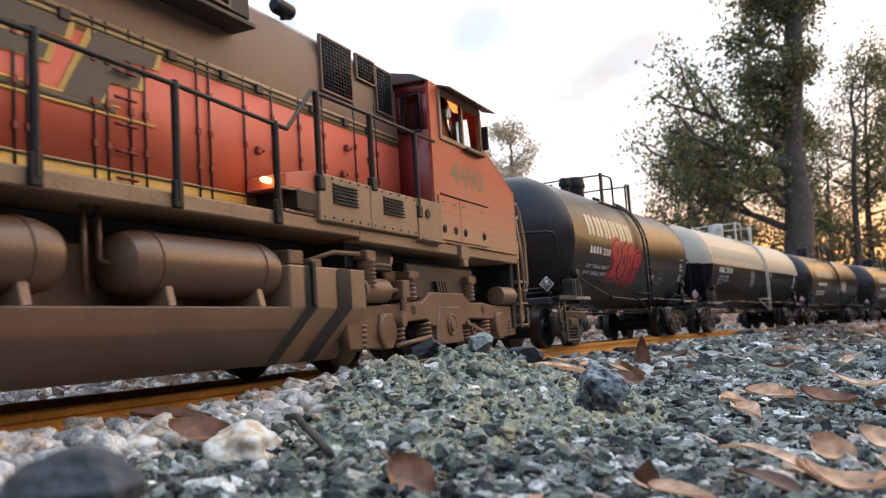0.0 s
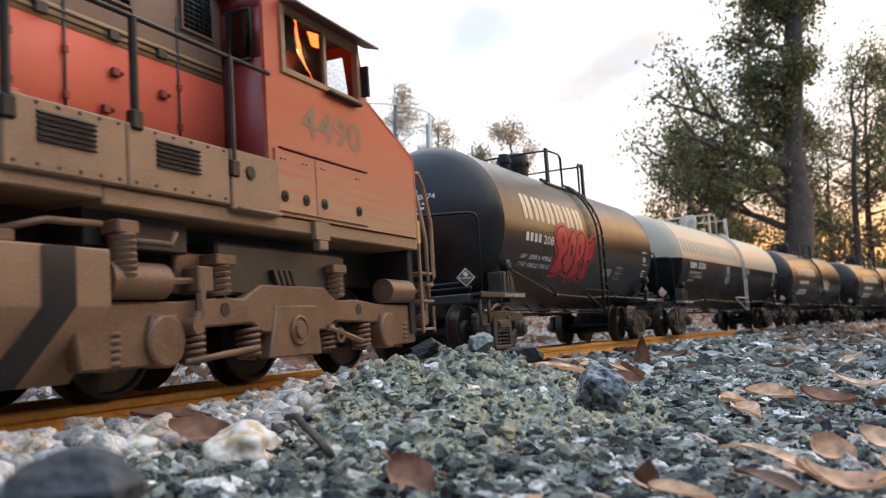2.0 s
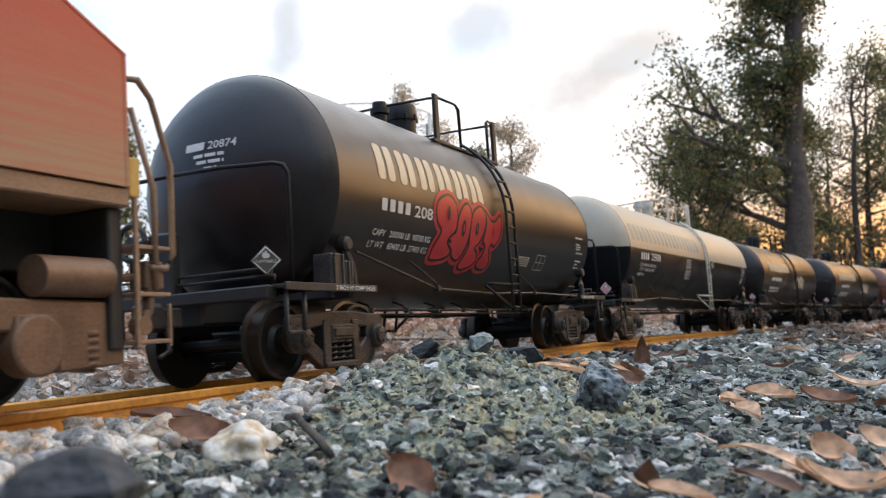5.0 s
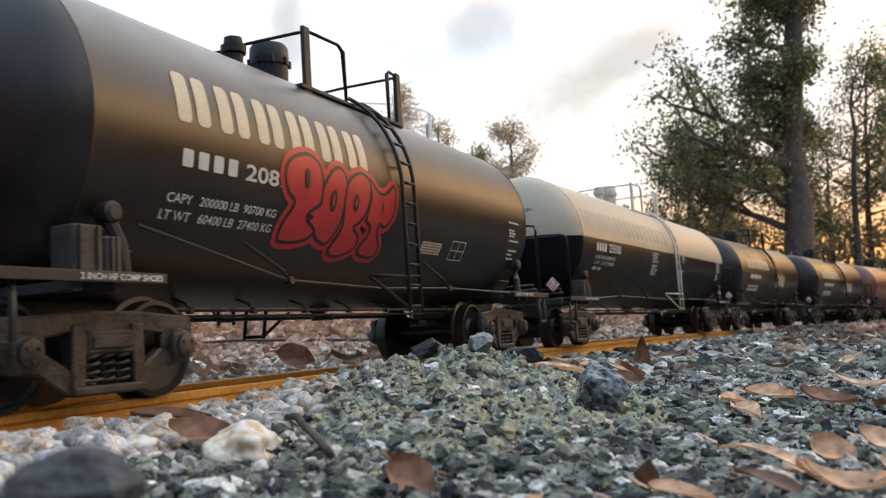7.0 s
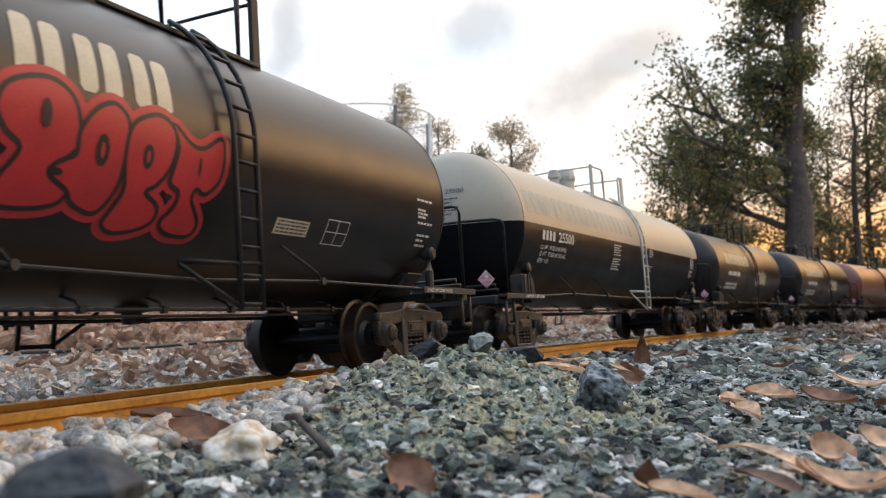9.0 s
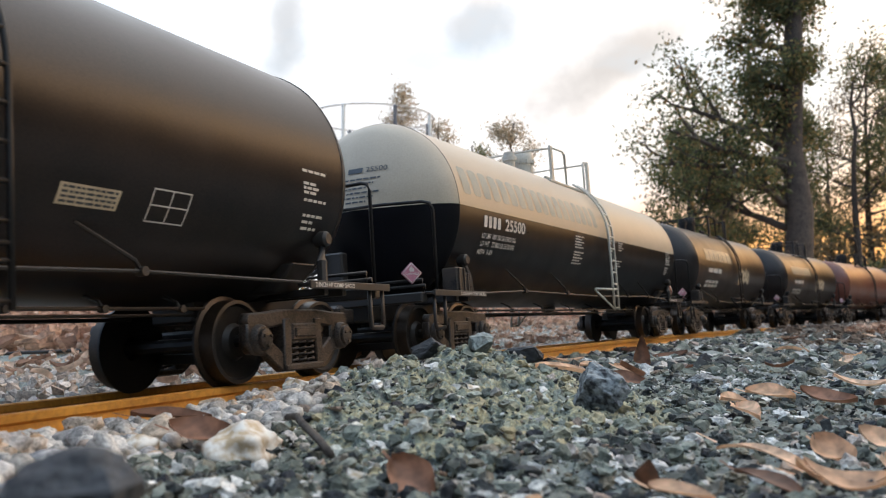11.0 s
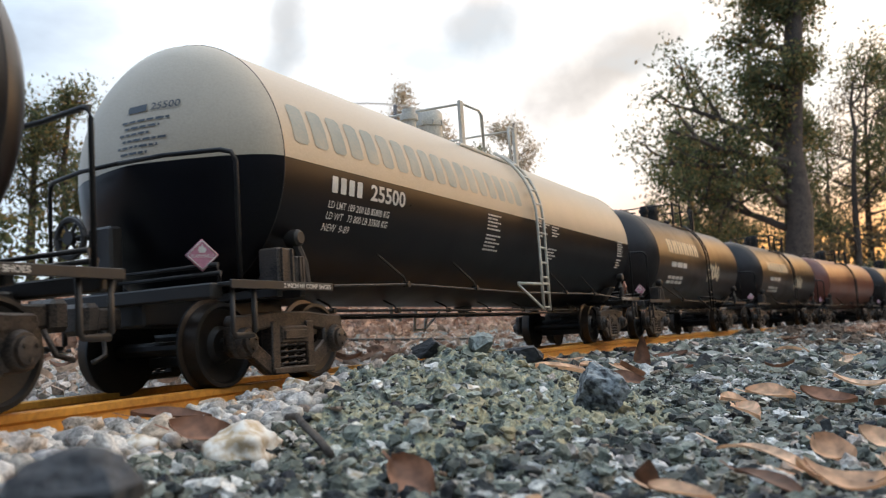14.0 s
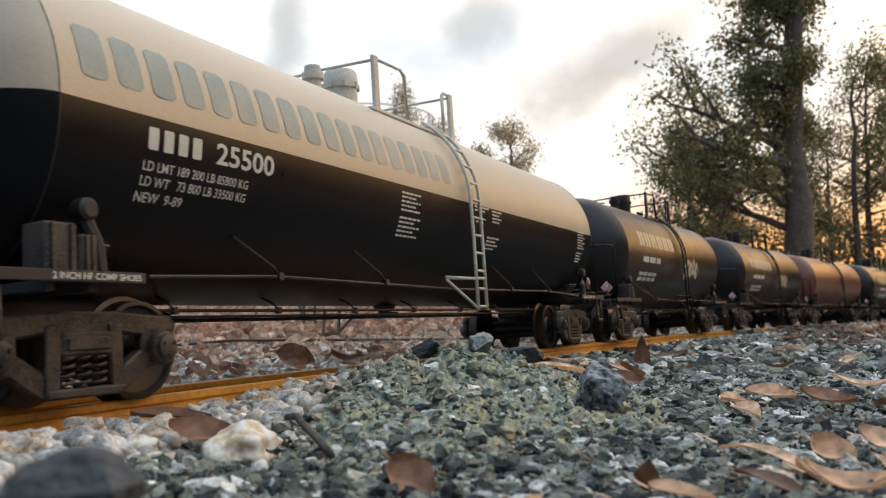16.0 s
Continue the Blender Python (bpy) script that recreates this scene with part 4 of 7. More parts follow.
black_marks(black_car, SPRAY_RED, True)
strip_writing(black_car, BA)
end_writing(black_car, letters("20874", 3, 16, 93.6, 97.0, 0.012), HA, RA, ZA, LETTER_WHITE)
end_writing(black_car, bars([(-9, 1, 93.6, 97.0), (-4, 11, 90.4, 91.8), (-2, 11, 87.6, 89.0), (2, 8, 84.8, 86.2)]), HA, RA, ZA, LETTER_WHITE, "end_writing")
placard(black_car, -HA - 36, -40, 44.5, DARK_GREY, -50)

# the two-tone wagon
RB, ZB, XB, BB, HB = 50.4, 81.4, 1298.0, 221.0, 239.0
cream_car = tank_car("long tank wagon, cream above and glossy black below, blue lettering", HB, BB, RB, ZB, CREAM, BLACK_LOW, CREAM_RAIL, CREAM_RAIL, 15.5, (-40, 44), 4.0, hangers=(-142, -66, 84, 152), dome=1.7)
zb = lambda h: arc_z(h, RB, ZB)
on_tank(cream_car, "firm_lettering", blocks(9, -231.5, -1, zb(88.0), zb(103.4), 0.0, 0.14), LETTER_BLUE, RB, ZB, label="faded blue letter shapes on the cream flank")
on_tank(cream_car, "reporting_mark", blocks(4, -208.5, -184.5, zb(72.0), zb(78.4), 0.0, 0.34, False), LETTER_WHITE, RB, ZB)
on_tank(cream_car, "wagon_number", letters("25500", -179.8, -150.4, zb(71.9), zb(78.8), 0.02), LETTER_WHITE, RB, ZB)
on_tank(cream_car, "load_writing", letters("LD LMT 189 200 LB 85800 KG", -209.4, -163, zb(66.0), zb(68.8), 0.01), LETTER_WHITE, RB, ZB)
on_tank(cream_car, "weight_writing", letters("LD WT   73 800 LB 33500 KG", -209.4, -163, zb(61.8), zb(64.6), 0.01), LETTER_WHITE, RB, ZB)
on_tank(cream_car, "date_writing", letters("NEW  9-89", -209.8, -191, zb(57.4), zb(60.2), 0.01), LETTER_WHITE, RB, ZB)
for x, z, w, n in ((-58, 77.6, 19, 5), (-58, 66.6, 21, 5), (22, 80, 20, 2), (24, 74, 14, 2), (46, 79.5, 14, 4), (42, 65, 18, 4), (206, 81, 18, 7), (206, 66, 14, 4)):
    on_tank(cream_car, "notice_writing", bars([(x, x + w * (0.95 - 0.25 * (i % 2)), zb(z - 1.9 * i), zb(z + 0.9 - 1.9 * i)) for i in range(n)]), LETTER_WHITE, RB, ZB)
strip_writing(cream_car, BB)
end_writing(cream_car, letters("25500", 7, 19, 101.6, 104.4, 0.008), HB, RB, ZB, LETTER_DARK, dome=1.7)
end_writing(cream_car, bars([(-4, 5, 101.6, 104.4)] + [(-6 + 2 * (i % 2), 16 - 4 * (i % 3), 97.6 - 2.5 * i, 98.5 - 2.5 * i) for i in range(6)]), HB, RB, ZB, LETTER_DARK, "end_writing", 1.7)
placard(cream_car, -HB - 27, -35, 45.4, PINK, -38)
placard(cream_car, HB + 26, -38, 46, ORANGE_CARD, 30)

# ---- the further wagons of the train ----
brown_car = tank_car("rusty brown tank wagon further down the train", HA, BA, RA, ZA, BROWN_TANK, BROWN_TANK, BLACKRAIL, BLACKRAIL, 6.0, (-36, 45))
TRAIN = [(black_car, XA / 1000, BA / 1000), (cream_car, XB / 1000, BB / 1000)]


def plain_marks(car):
    z = lambda h: arc_z(h, RA, ZA)
    on_tank(car, "firm_lettering", blocks(6, -132, -16, z(84.0), z(98.0), 0.05, 0.24), LETTER_CREAM, RA, ZA)
    on_tank(car, "reporting_mark", bars([(-125, -70, z(70), z(75))]), LETTER_WHITE, RA, ZA)
    for q in (53.5, 58):
        on_tank(car, "load_writing", bars([(-130, -78, z(q), z(q + 3))]), LETTER_WHITE, RA, ZA)
    bm = bmesh.new()
    for i in range(5):
        pts = [(22 + i * 11 + 6 * math.cos(a), z(68 + (i % 2) * 3) + 9 * math.sin(a) * (1 + 0.2 * math.sin(3 * a + i))) for a in (2 * math.pi * j / 18 for j in range(18))]
        bm.faces.new([bm.verts.new((x, 0, q)) for x, q in pts])
    on_tank(car, "graffiti", bm, LETTER_CREAM, RA, ZA, 0.2)
    eye = bmesh.new()
    for i in range(5):
        pts = [(23 + i * 11 + 2.2 * math.cos(a), z(69 + (i % 2) * 3) + 4 * math.sin(a)) for a in (2 * math.pi * j / 12 for j in range(12))]
        eye.faces.new([eye.verts.new((x, 0, q)) for x, q in pts])
    on_tank(car, "graffiti_line", eye, SPRAY_BLACK, RA, ZA, 0.3)
    placard(car, -HA - 30, -38, 45.5, PINK, -42)


third_car = tank_car("weathered black tank wagon with cream lettering and pale graffiti", HA, BA, RA, ZA, BLACK_TANK, BLACK_TANK, BLACKRAIL, BLACKRAIL, 6.0, (-36, 45), rod_from=(-146, 42, 51))
plain_marks(third_car)
placard(brown_car, -HA - 30, -38, 45.5, PINK, -42)
fourth_car = copy_thing(third_car, Matrix())
sixth_car = copy_thing(third_car, Matrix())
TRAIN += [(third_car, 1.810, BA / 1000), (fourth_car, 2.290, BA / 1000), (brown_car, 2.735, BA / 1000), (sixth_car, 3.180, BA / 1000),
          (copy_thing(brown_car, Matrix()), 3.625, BA / 1000)]


# ---- the locomotive: long hood, cab at the end next to the wagons ----
XL = 110.0
loco = tagged(new("locomotive"), "weathered red and tan diesel locomotive with black handrails", "locomotive")


def lx(*xs):
    return [x - XL for x in xs]


def lbox(bm, x0, x1, y0, y1, z0, z1, bev=0.3):
    return box(bm, (x0 - XL, y0, z0), (x1 - XL, y1, z1), bev)


bm = bmesh.new()
lbox(bm, -268, 300, -53, 53, 53.6, 58.6, 0.5)
lbox(bm, 300, 489, -53, 53, 52.0, 57.2, 0.5)
part("frame_sill", bm, DUSTY, loco, "tan dusted side sill")
bm = bmesh.new()
lbox(bm, -262, 484, -30, 30, 36, 53.4, 0.5)
lbox(bm, 300, 340, -46, 46, 42, 53.4, 0.5)
part("underframe", bm, BLACK_IRON, loco)
# hood: lower red doors, stripes and the brown top, each a course of its own
HX0, HX1 = -262, 374


def hood_course(name, z0, z1, mat, out=36.0):
    b = bmesh.new()
    lbox(b, HX0, HX1, -out, out, z0, z1, 0.0)
    return part(name, b, mat, loco)


hood_course("base_stripe", 58.7, 67.0, YELLOW, 36.1)
hood_course("hood_side", 67.0, 104.6, RED)
hood_course("upper_stripe", 104.6, 110.2, FADED_YELLOW, 36.1)
b = bmesh.new()
prism(b, [(-36, 110.2), (36, 110.2), (36, 131), (34, 139), (28, 144), (-28, 144), (-34, 139), (-36, 131)], HX0 - XL, HX1 - XL, 0, "x")
part("hood_top", b, ROOF, loco)
for z in (61.2, 66.0, 106.3, 108.4):
    b = bmesh.new()
    lbox(b, HX0, HX1, -36.5, -36.0, z, z + 0.7, 0)
    lbox(b, HX0, HX1, 36.0, 36.5, z, z + 0.7, 0)
    part("pinstripe", b, DARK_GREY, loco)
# the radiator housing, wider than the hood
b = bmesh.new()
lbox(b, HX0, 246, -45, 45, 126, 146, 1.5)
part("radiator_housing", b, GRILLE, loco)
b = bmesh.new()
lbox(b, HX0, 247, -46, 46, 124.2, 126, 0.3)
part("radiator_ledge", b, BLACK_IRON, loco)
# door joints, hinges and latches along the hood
door_x = [160, 187, 196, 226, 232, 251, 268, 286, 304, 330, 350]
for x in door_x + [x - 148 for x in door_x] + [x - 296 for x in door_x]:
    if x > HX0 + 4:
        b = bmesh.new()
        lbox(b, x - 0.35, x + 0.35, -36.45, -35.9, 60, 122 if x > 298 else 110, 0)
        part("door_joint", b, STRIPE, loco)
        h = bmesh.new()
        for z in (72, 84, 97):
            lbox(h, x - 0.8, x + 0.8, -37.0, -35.9, z, z + 2.2, 0.1)
        part("hinge", h, DEEP_RED, loco)
for x in (172, 214, 240, 260, 296, 322, 342, 20, 62, 92):
    b = bmesh.new()
    lbox(b, x - 2.0, x + 2.0, -37.3, -35.9, 105.6, 109.0, 0.3)
    part("latch", b, STRIPE, loco)
for x, z in ((322, 96), (342, 94), (318, 84), (258, 84)):
    b = bmesh.new()
    lbox(b, x - 1.4, x + 1.4, -37.6, -35.9, z - 1.4, z + 1.4, 0.4)
    bolt(b, x + 2.2 - XL, -36.2, z, 0.7, 1.6)
    part("door_handle", b, DEEP_RED, loco)
for x in (188.5, 193):
    for z in range(64, 104, 8):
        b = bmesh.new()
        rod(b, [(x - XL, -37.6, z), (x + 4 - XL, -37.6, z)], 0.5, 6)
        part("grab_rung", b, DEEP_RED, loco)
# large mark of the railway on the hood: grey slanted shapes with yellow edges
for xs, grow, y, mat, nm in (((164, 186), 1.6, -36.28, YELLOW, "mark_edge"), ((164, 186), 0, -36.5, DARK_GREY, "mark"), ((118, 152), 1.6, -36.28, YELLOW, "mark_edge"), ((118, 152), 0, -36.5, DARK_GREY, "mark")):
    b = bmesh.new()
    a0, a1 = xs[0] - XL, xs[1] - XL
    g = grow
    patch(b, [((a0 + 7) - g * 1.6, 76 - g), ((a0 + 7) + 13 + g * 0.6, 76 - g), ((a0 + 7) + 17.5, 83), ((a1 + 7) + 6 + g * 1.4, 84 - g * 0.4), ((a1 + 7) + 8 + g * 1.6, 88.5 + g * 0.7), ((a0 + 7) + 20.0, 88.5 + g * 0.5), ((a0 + 7) + 22, 91.2), ((a1 + 7) + 13 + g * 1.6, 92 - g * 0.2), ((a1 + 7) + 15 + g * 1.6, 97 + g), ((a0 + 7) + 12 - g * 1.2, 97 + g)], y)
    for v in b.verts:
        v.co.z += 9
    part(nm, b, mat, loco)
for z, x1 in ((84.9, 192), (82.0, 206)):
    b = bmesh.new()
    lbox(b, -180, x1, -36.42, -36.0, z, z + 0.9, 0)
    part("gold_line", b, YELLOW, loco)
b = bmesh.new()
lbox(b, -180, 190, -36.40, -36.0, 83.0, 84.8, 0)
part("grey_line", b, DARK_GREY, loco)
# grilles beside the cab
for x0, x1, z0, z1 in ((304.5, 328.5, 118.5, 141), (334.5, 350, 131, 141), (352.5, 367, 119.5, 140), (150, 232, 128, 144)):
    b = bmesh.new()
    yf = -36.0 if x0 > 300 else -45.0
    lbox(b, x0, x1, yf - 0.5, yf + 0.3, z0, z1, 0)
    g = part("grille", b, GRILLE, loco)
    f = bmesh.new()
    for a in ((x0 - 1, x0, z0 - 1, z1 + 1), (x1, x1 + 1, z0 - 1, z1 + 1), (x0, x1, z0 - 1, z0), (x0, x1, z1, z1 + 1)):
        lbox(f, a[0], a[1], yf - 1.2, yf + 0.4, a[2], a[3], 0.1)
    part("grille_frame", f, ROOF, g)
    z = z0 + 1.2
    while z < z1 - 0.5:
        s = bmesh.new()
        lbox(s, x0, x1, yf - 1.0, yf - 0.4, z, z + 0.45, 0)
        part("slat", s, BLACKRAIL, g)
        z += 1.7
    x = x0 + 2
    while x < x1 and x0 > 300:
        s = bmesh.new()
        lbox(s, x, x + 0.3, yf - 1.1, yf - 0.4, z0, z1, 0)
        part("bar", s, BLACKRAIL, g)
        x += 2.4
b = bmesh.new()
lathe(b, [(277, 2.2), (279, 3.2), (288, 3.2), (289, 0)], (-XL, -33, 146.5), "x", 14)
rod(b, [(283 - XL, -33, 146.5), (283 - XL, -33, 142)], 1.2, 7)
part("air_horn", b, BLACKRAIL, loco)
# battery boxes below the walkway rail, with louvres
for x0, x1 in ((268.5, 307), (307, 350.5)):
    b = bmesh.new()
    lbox(b, x0 + 0.2, x1 - 0.2, -55, -36, 57.3, 75.2, 0.5)
    bx = part("battery_box", b, DUSTY, loco, "tan dusted battery box with louvres")
    n = 0
    for i in range(6):
        s = bmesh.new()
        z = 64.8 + i * 1.35
        xa = x0 + (9.5 if x0 < 300 else 11)
        prism(s, [(-55.9, z), (-54.9, z + 0.9), (-54.6, z + 0.2), (-55.2, z - 0.2)], xa - XL, xa + 18 - XL, 0, "x")
        part("louvre", s, GRILLE, bx)
    for x in np.linspace(x0 + 3, x1 - 3, 6):
        for z in (59.0, 74.0):
            s = bmesh.new()
            bolt(s, x - XL, -55, z, 0.5, 0.5)
            part("rivet", s, DARK_GREY, bx)
b = bmesh.new()
lbox(b, 250, 268, -53, -36, 58.8, 60, 0.2)
lbox(b, 258, 268.4, -54, -36, 60, 68, 0.3)
lbox(b, 246, 258, -53.4, -52.4, 66.6, 67.6, 0.2)
part("step_well", b, DUSTY, loco)
b = bmesh.new()
prism(b, [(249.5 - XL, 67.4), (275 - XL, 67.4), (275 - XL, 77.0), (250 - XL, 72.5)], -53.5, -37, 0.3)
part("sand_box", b, RED, loco)
# a solid black box in place of the shaded hollow below the sand box
b = bmesh.new()
lbox(b, 255, 268, -54.3, -37, 60.4, 67.0, 0.2)
part("step_recess", b, BLACKRAIL, loco)
b = bmesh.new()
lathe(b, [(245.6 - XL, 0), (245.8 - XL, 0.7), (246.6 - XL, 1.0), (251 - XL, 1.1)], (0, -46.5, 70.4), "x", 14)
part("marker_lamp", b, AMBER, loco, "glowing amber marker lamp")
# cab: side sheets with a window opening, roof, rear and front walls
def cab_sheet(s):
    """One side of the cab, with the opening of its window left free."""
    y0, y1 = (s * 54, s * 52.6)
    bm = bmesh.new()
    P = lambda pts: prism(bm, [(x - XL, z) for x, z in pts], min(y0, y1), max(y0, y1))
    P([(373, 57.3), (486.5, 57.3), (486.5, 94.5), (446, 111.5), (446, 110), (373, 110)])
    P([(373, 110), (384, 110), (384, 132.6), (373, 132.6)])
    P([(438, 110), (446, 110), (446, 111.5), (440.5, 132.6), (438, 132.6)])
    P([(373, 132.6), (440.5, 132.6), (440, 136), (373, 136)])
    return bm


for s in (-1, 1):
    part("cab_side", cab_sheet(s), CABRED, loco, "faded red cab side dusted tan below")
    fr = bmesh.new()
    for x0, x1, z0, z1 in ((382.5, 385, 108.6, 134), (437, 439, 108.6, 134), (385, 437, 108.6, 111), (385, 437, 131.6, 134), (411, 413, 111, 131.6)):
        lbox(fr, x0, x1, min(s * 52.2, s * 54.9), max(s * 52.2, s * 54.9), z0, z1, 0.2)
    w = part("cab_window", fr, DUSTY, loco, "tan framed sliding cab window, one half open")
    g = bmesh.new()
    lbox(g, 385, 411, min(s * 53.2, s * 53.6), max(s * 53.2, s * 53.6), 111, 131.6, 0)
    pane = part("pane", g, GLASS, w)
    pane.visible_shadow = False
    v = bmesh.new()
    prism(v, [(s * 53.5, 136.6), (s * 61, 134.2), (s * 61, 133.4), (s * 53.5, 135.6)], 384 - XL, 446 - XL, 0.1, "x")
    part("visor", v, ROOF, loco)
    ar = bmesh.new()
    lbox(ar, 412, 437, min(s * 54, s * 57), max(s * 54, s * 57), 107.6, 109, 0.4)
    part("armrest", ar, BLACK_IRON, loco)
    mi = bmesh.new()
    lbox(mi, 441, 442.6, min(s * 54, s * 57.5), max(s * 54, s * 57.5), 113, 126, 0.3)
    part("mirror", mi, GRILLE, loco)
b = bmesh.new()
prism(b, [(-54.4, 135.9), (54.4, 135.9), (47, 140), (30, 143.6), (-30, 143.6), (-47, 140)], 371 - XL, 443 - XL, 0.5, "x")
part("cab_roof", b, ROOF, loco)
b = bmesh.new()
for y0, y1 in ((-52.6, -36), (36, 52.6)):
    lbox(b, 373, 374.4, y0, y1, 57.3, 112, 0)
    lbox(b, 373, 374.4, y0, y1, 130, 136, 0)
    lbox(b, 373, 374.4, y0, y0 + 3.5, 112, 130, 0)
    lbox(b, 373, 374.4, y1 - 3.5, y1, 112, 130, 0)
lbox(b, 373.2, 374.2, -36, 36, 57.3, 143, 0)
part("cab_rear_wall", b, DEEP_RED, loco, "deep red rear wall of the cab")
for y0, y1 in ((-49.1, -39.5), (39.5, 49.1)):
    b = bmesh.new()
    lbox(b, 373.6, 374.0, y0, y1, 112, 130, 0)
    w = part("rear_window", b, GLASS, loco)
    f = bmesh.new()
    rod(f, [(372.8 - XL, y0, 112), (372.8 - XL, y0, 130), (372.8 - XL, y1, 130), (372.8 - XL, y1, 112), (372.8 - XL, y0, 112)], 0.8, 6)
    part("gasket", f, GRILLE, w)
b = bmesh.new()
prism(b, [(486.5 - XL, 57.3), (488 - XL, 57.3), (488 - XL, 94.4), (446.5 - XL, 112.2), (445.5 - XL, 111.2), (486.5 - XL, 93.8)], -54.2, 54.2, 0.2)
part("nose", b, CABRED, loco, "sloping red nose dusted tan below")
b = bmesh.new()
for y0, y1 in ((-52.6, -46), (-4, 4), (46, 52.6)):
    prism(b, [(445 - XL, 111.5), (446.6 - XL, 111.5), (441.4 - XL, 136), (439.8 - XL, 136)], y0, y1, 0)
prism(b, [(440.6 - XL, 132), (442 - XL, 132), (441.4 - XL, 136), (439.8 - XL, 136)], -52.6, 52.6, 0)
part("windscreen_frame", b, CABRED, loco)
for y0, y1 in ((-46, -4), (4, 46)):
    b = bmesh.new()
    prism(b, [(445.6 - XL, 111.8), (446.0 - XL, 111.8), (441.6 - XL, 132), (441.2 - XL, 132)], y0, y1, 0)
    part("windscreen", b, GLASS, loco)
b = bmesh.new()
lbox(b, 374.4, 486, -52.4, 52.4, 76, 78, 0)
part("cab_floor", b, BLACK_IRON, loco)
b = bmesh.new()
lbox(b, 420, 436, -44, -18, 78, 108, 2)
lbox(b, 390, 402, -40, -22, 78, 96, 2)
lbox(b, 388, 392, -40, -22, 96, 116, 2)
part("cab_seat", b, GRILLE, loco)
b = bmesh.new()
lathe(b, [(131.5, 0), (131.5, 2.6), (134.8, 3.4), (135.4, 0)], (419 - XL, -43, -1.5), "z", 16)
part("cab_lamp", b, CABLAMP, loco, "glowing orange cab lamp")
# number and hatches on the cab side
for s_, y in ((-1, -54.12),):
    w = letters("4490", 393.5 - XL, 438.5 - XL, 88.0, 100.2, 0.022)
    for v in w.verts:
        v.co.y = y
    part("road_number", w, NUMBER, loco, "faded dark road number")
for x0, x1 in ((375.5, 400.6), (401, 440)):
    f = bmesh.new()
    lbox(f, x0, x1, -54.9, -53.6, 58.4, 80.2, 0.3)
    h = part("hatch", f, CABRED, loco)
    for x in ((x0 + 4.6, x1 - 7) if x0 < 400 else (x0 + 5, x1 - 8)):
        k = bmesh.new()
        lathe(k, [(-54.6, 2.0), (-55.4, 2.0), (-55.6, 1.3), (-55.2, 1.0), (-55.2, 0)], (x - XL, 0, 63.8), "y", 14)
        bolt(k, x - XL, -55.2, 63.8, 0.8, 0.8)
        part("socket", k, GRILLE, h)
        for q in (-1.2, 1.2):
            k = bmesh.new()
            bolt(k, x + q - XL, -54.8, 77, 0.4, 0.4)
            part("rivet", k, DARK_GREY, h)
b = bmesh.new()
lbox(b, 379, 441, -55.2, -53.8, 80.6, 81.4, 0.2)
part("hatch_lip", b, DEEP_RED, loco)
b = bmesh.new()
lbox(b, 351, 377, -55.2, -36, 56.0, 75.6, 0.4)
st = part("side_door", b, DUSTY, loco, "tan dusted step door")
b = bmesh.new()
lathe(b, [(-55, 2.2), (-55.8, 2.2), (-56, 1.2), (-55.6, 0)], (360.5 - XL, 0, 69), "y", 14)
part("socket", b, GRILLE, st)
b = bmesh.new()
rod(b, [(353 - XL, -56, 56.6), (376 - XL, -56, 56.6)], 0.6, 6)
part("door_lip", b, DUSTY, st)
b = bmesh.new()
lbox(b, 399, 409, -55.0, -53, 50, 56.8, 0.3)
lbox(b, 401, 407, -55.2, -52, 46.4, 50, 0.4)
part("jacking_pad", b, DUSTY, loco)
# handrails
posts = [(147 - 48.3 * i, 91) for i in range(8, 0, -1)] + [(147, 91), (195, 90), (244, 88)]
for x, z in posts:
    b = bmesh.new()
    rod(b, [(x - XL, -54.0, 56.0), (x - XL, -54.0, z)], 1.25, 8)
    lbox(b, x - 1.9, x + 1.9, -54.8, -53, 53.8, 62, 0.4)
    lathe(b, [(z - 0.5, 1.3), (z + 1.2, 1.1), (z + 1.6, 0)], (x - XL, -54, 0), "z", 8)
    part("stanchion", b, BLACKRAIL, loco)
for x, z0, z1 in ((270, 70, 105.6), (310.5, 75, 105.4), (352.5, 68, 106)):
    b = bmesh.new()
    rod(b, [(x - XL, -54.6, z0), (x - XL, -54.6, z1)], 1.25, 8)
    lbox(b, x - 2.2, x + 2.2, -56, -53, z0 - 1.6, z0 + 4, 0.6)
    part("stanchion", b, BLACKRAIL, loco)
b = bmesh.new()
rod(b, [(-240 - XL, -54, 91), (147 - XL, -54, 91), (195 - XL, -54, 90), (251 - XL, -54, 87.8), (267 - XL, -54.6, 105.2), (310 - XL, -54.6, 105.4), (374 - XL, -54.8, 105.6)], 0.8, 7)
part("handrail", b, BLACKRAIL, loco)
for x, z in ((-240, 91), (-96, 91), (50, 91), (195, 91), (310, 105), (360, 105)):
    b = bmesh.new()
    rod(b, [(x - XL, 54, 56), (x - XL, 54, z)], 1.25, 8)
    part("stanchion", b, BLACKRAIL, loco)
b = bmesh.new()
rod(b, [(-240 - XL, 54, 91), (250 - XL, 54, 90), (270 - XL, 54, 105), (373 - XL, 54, 105)], 0.8, 7)
part("handrail", b, BLACKRAIL, loco)
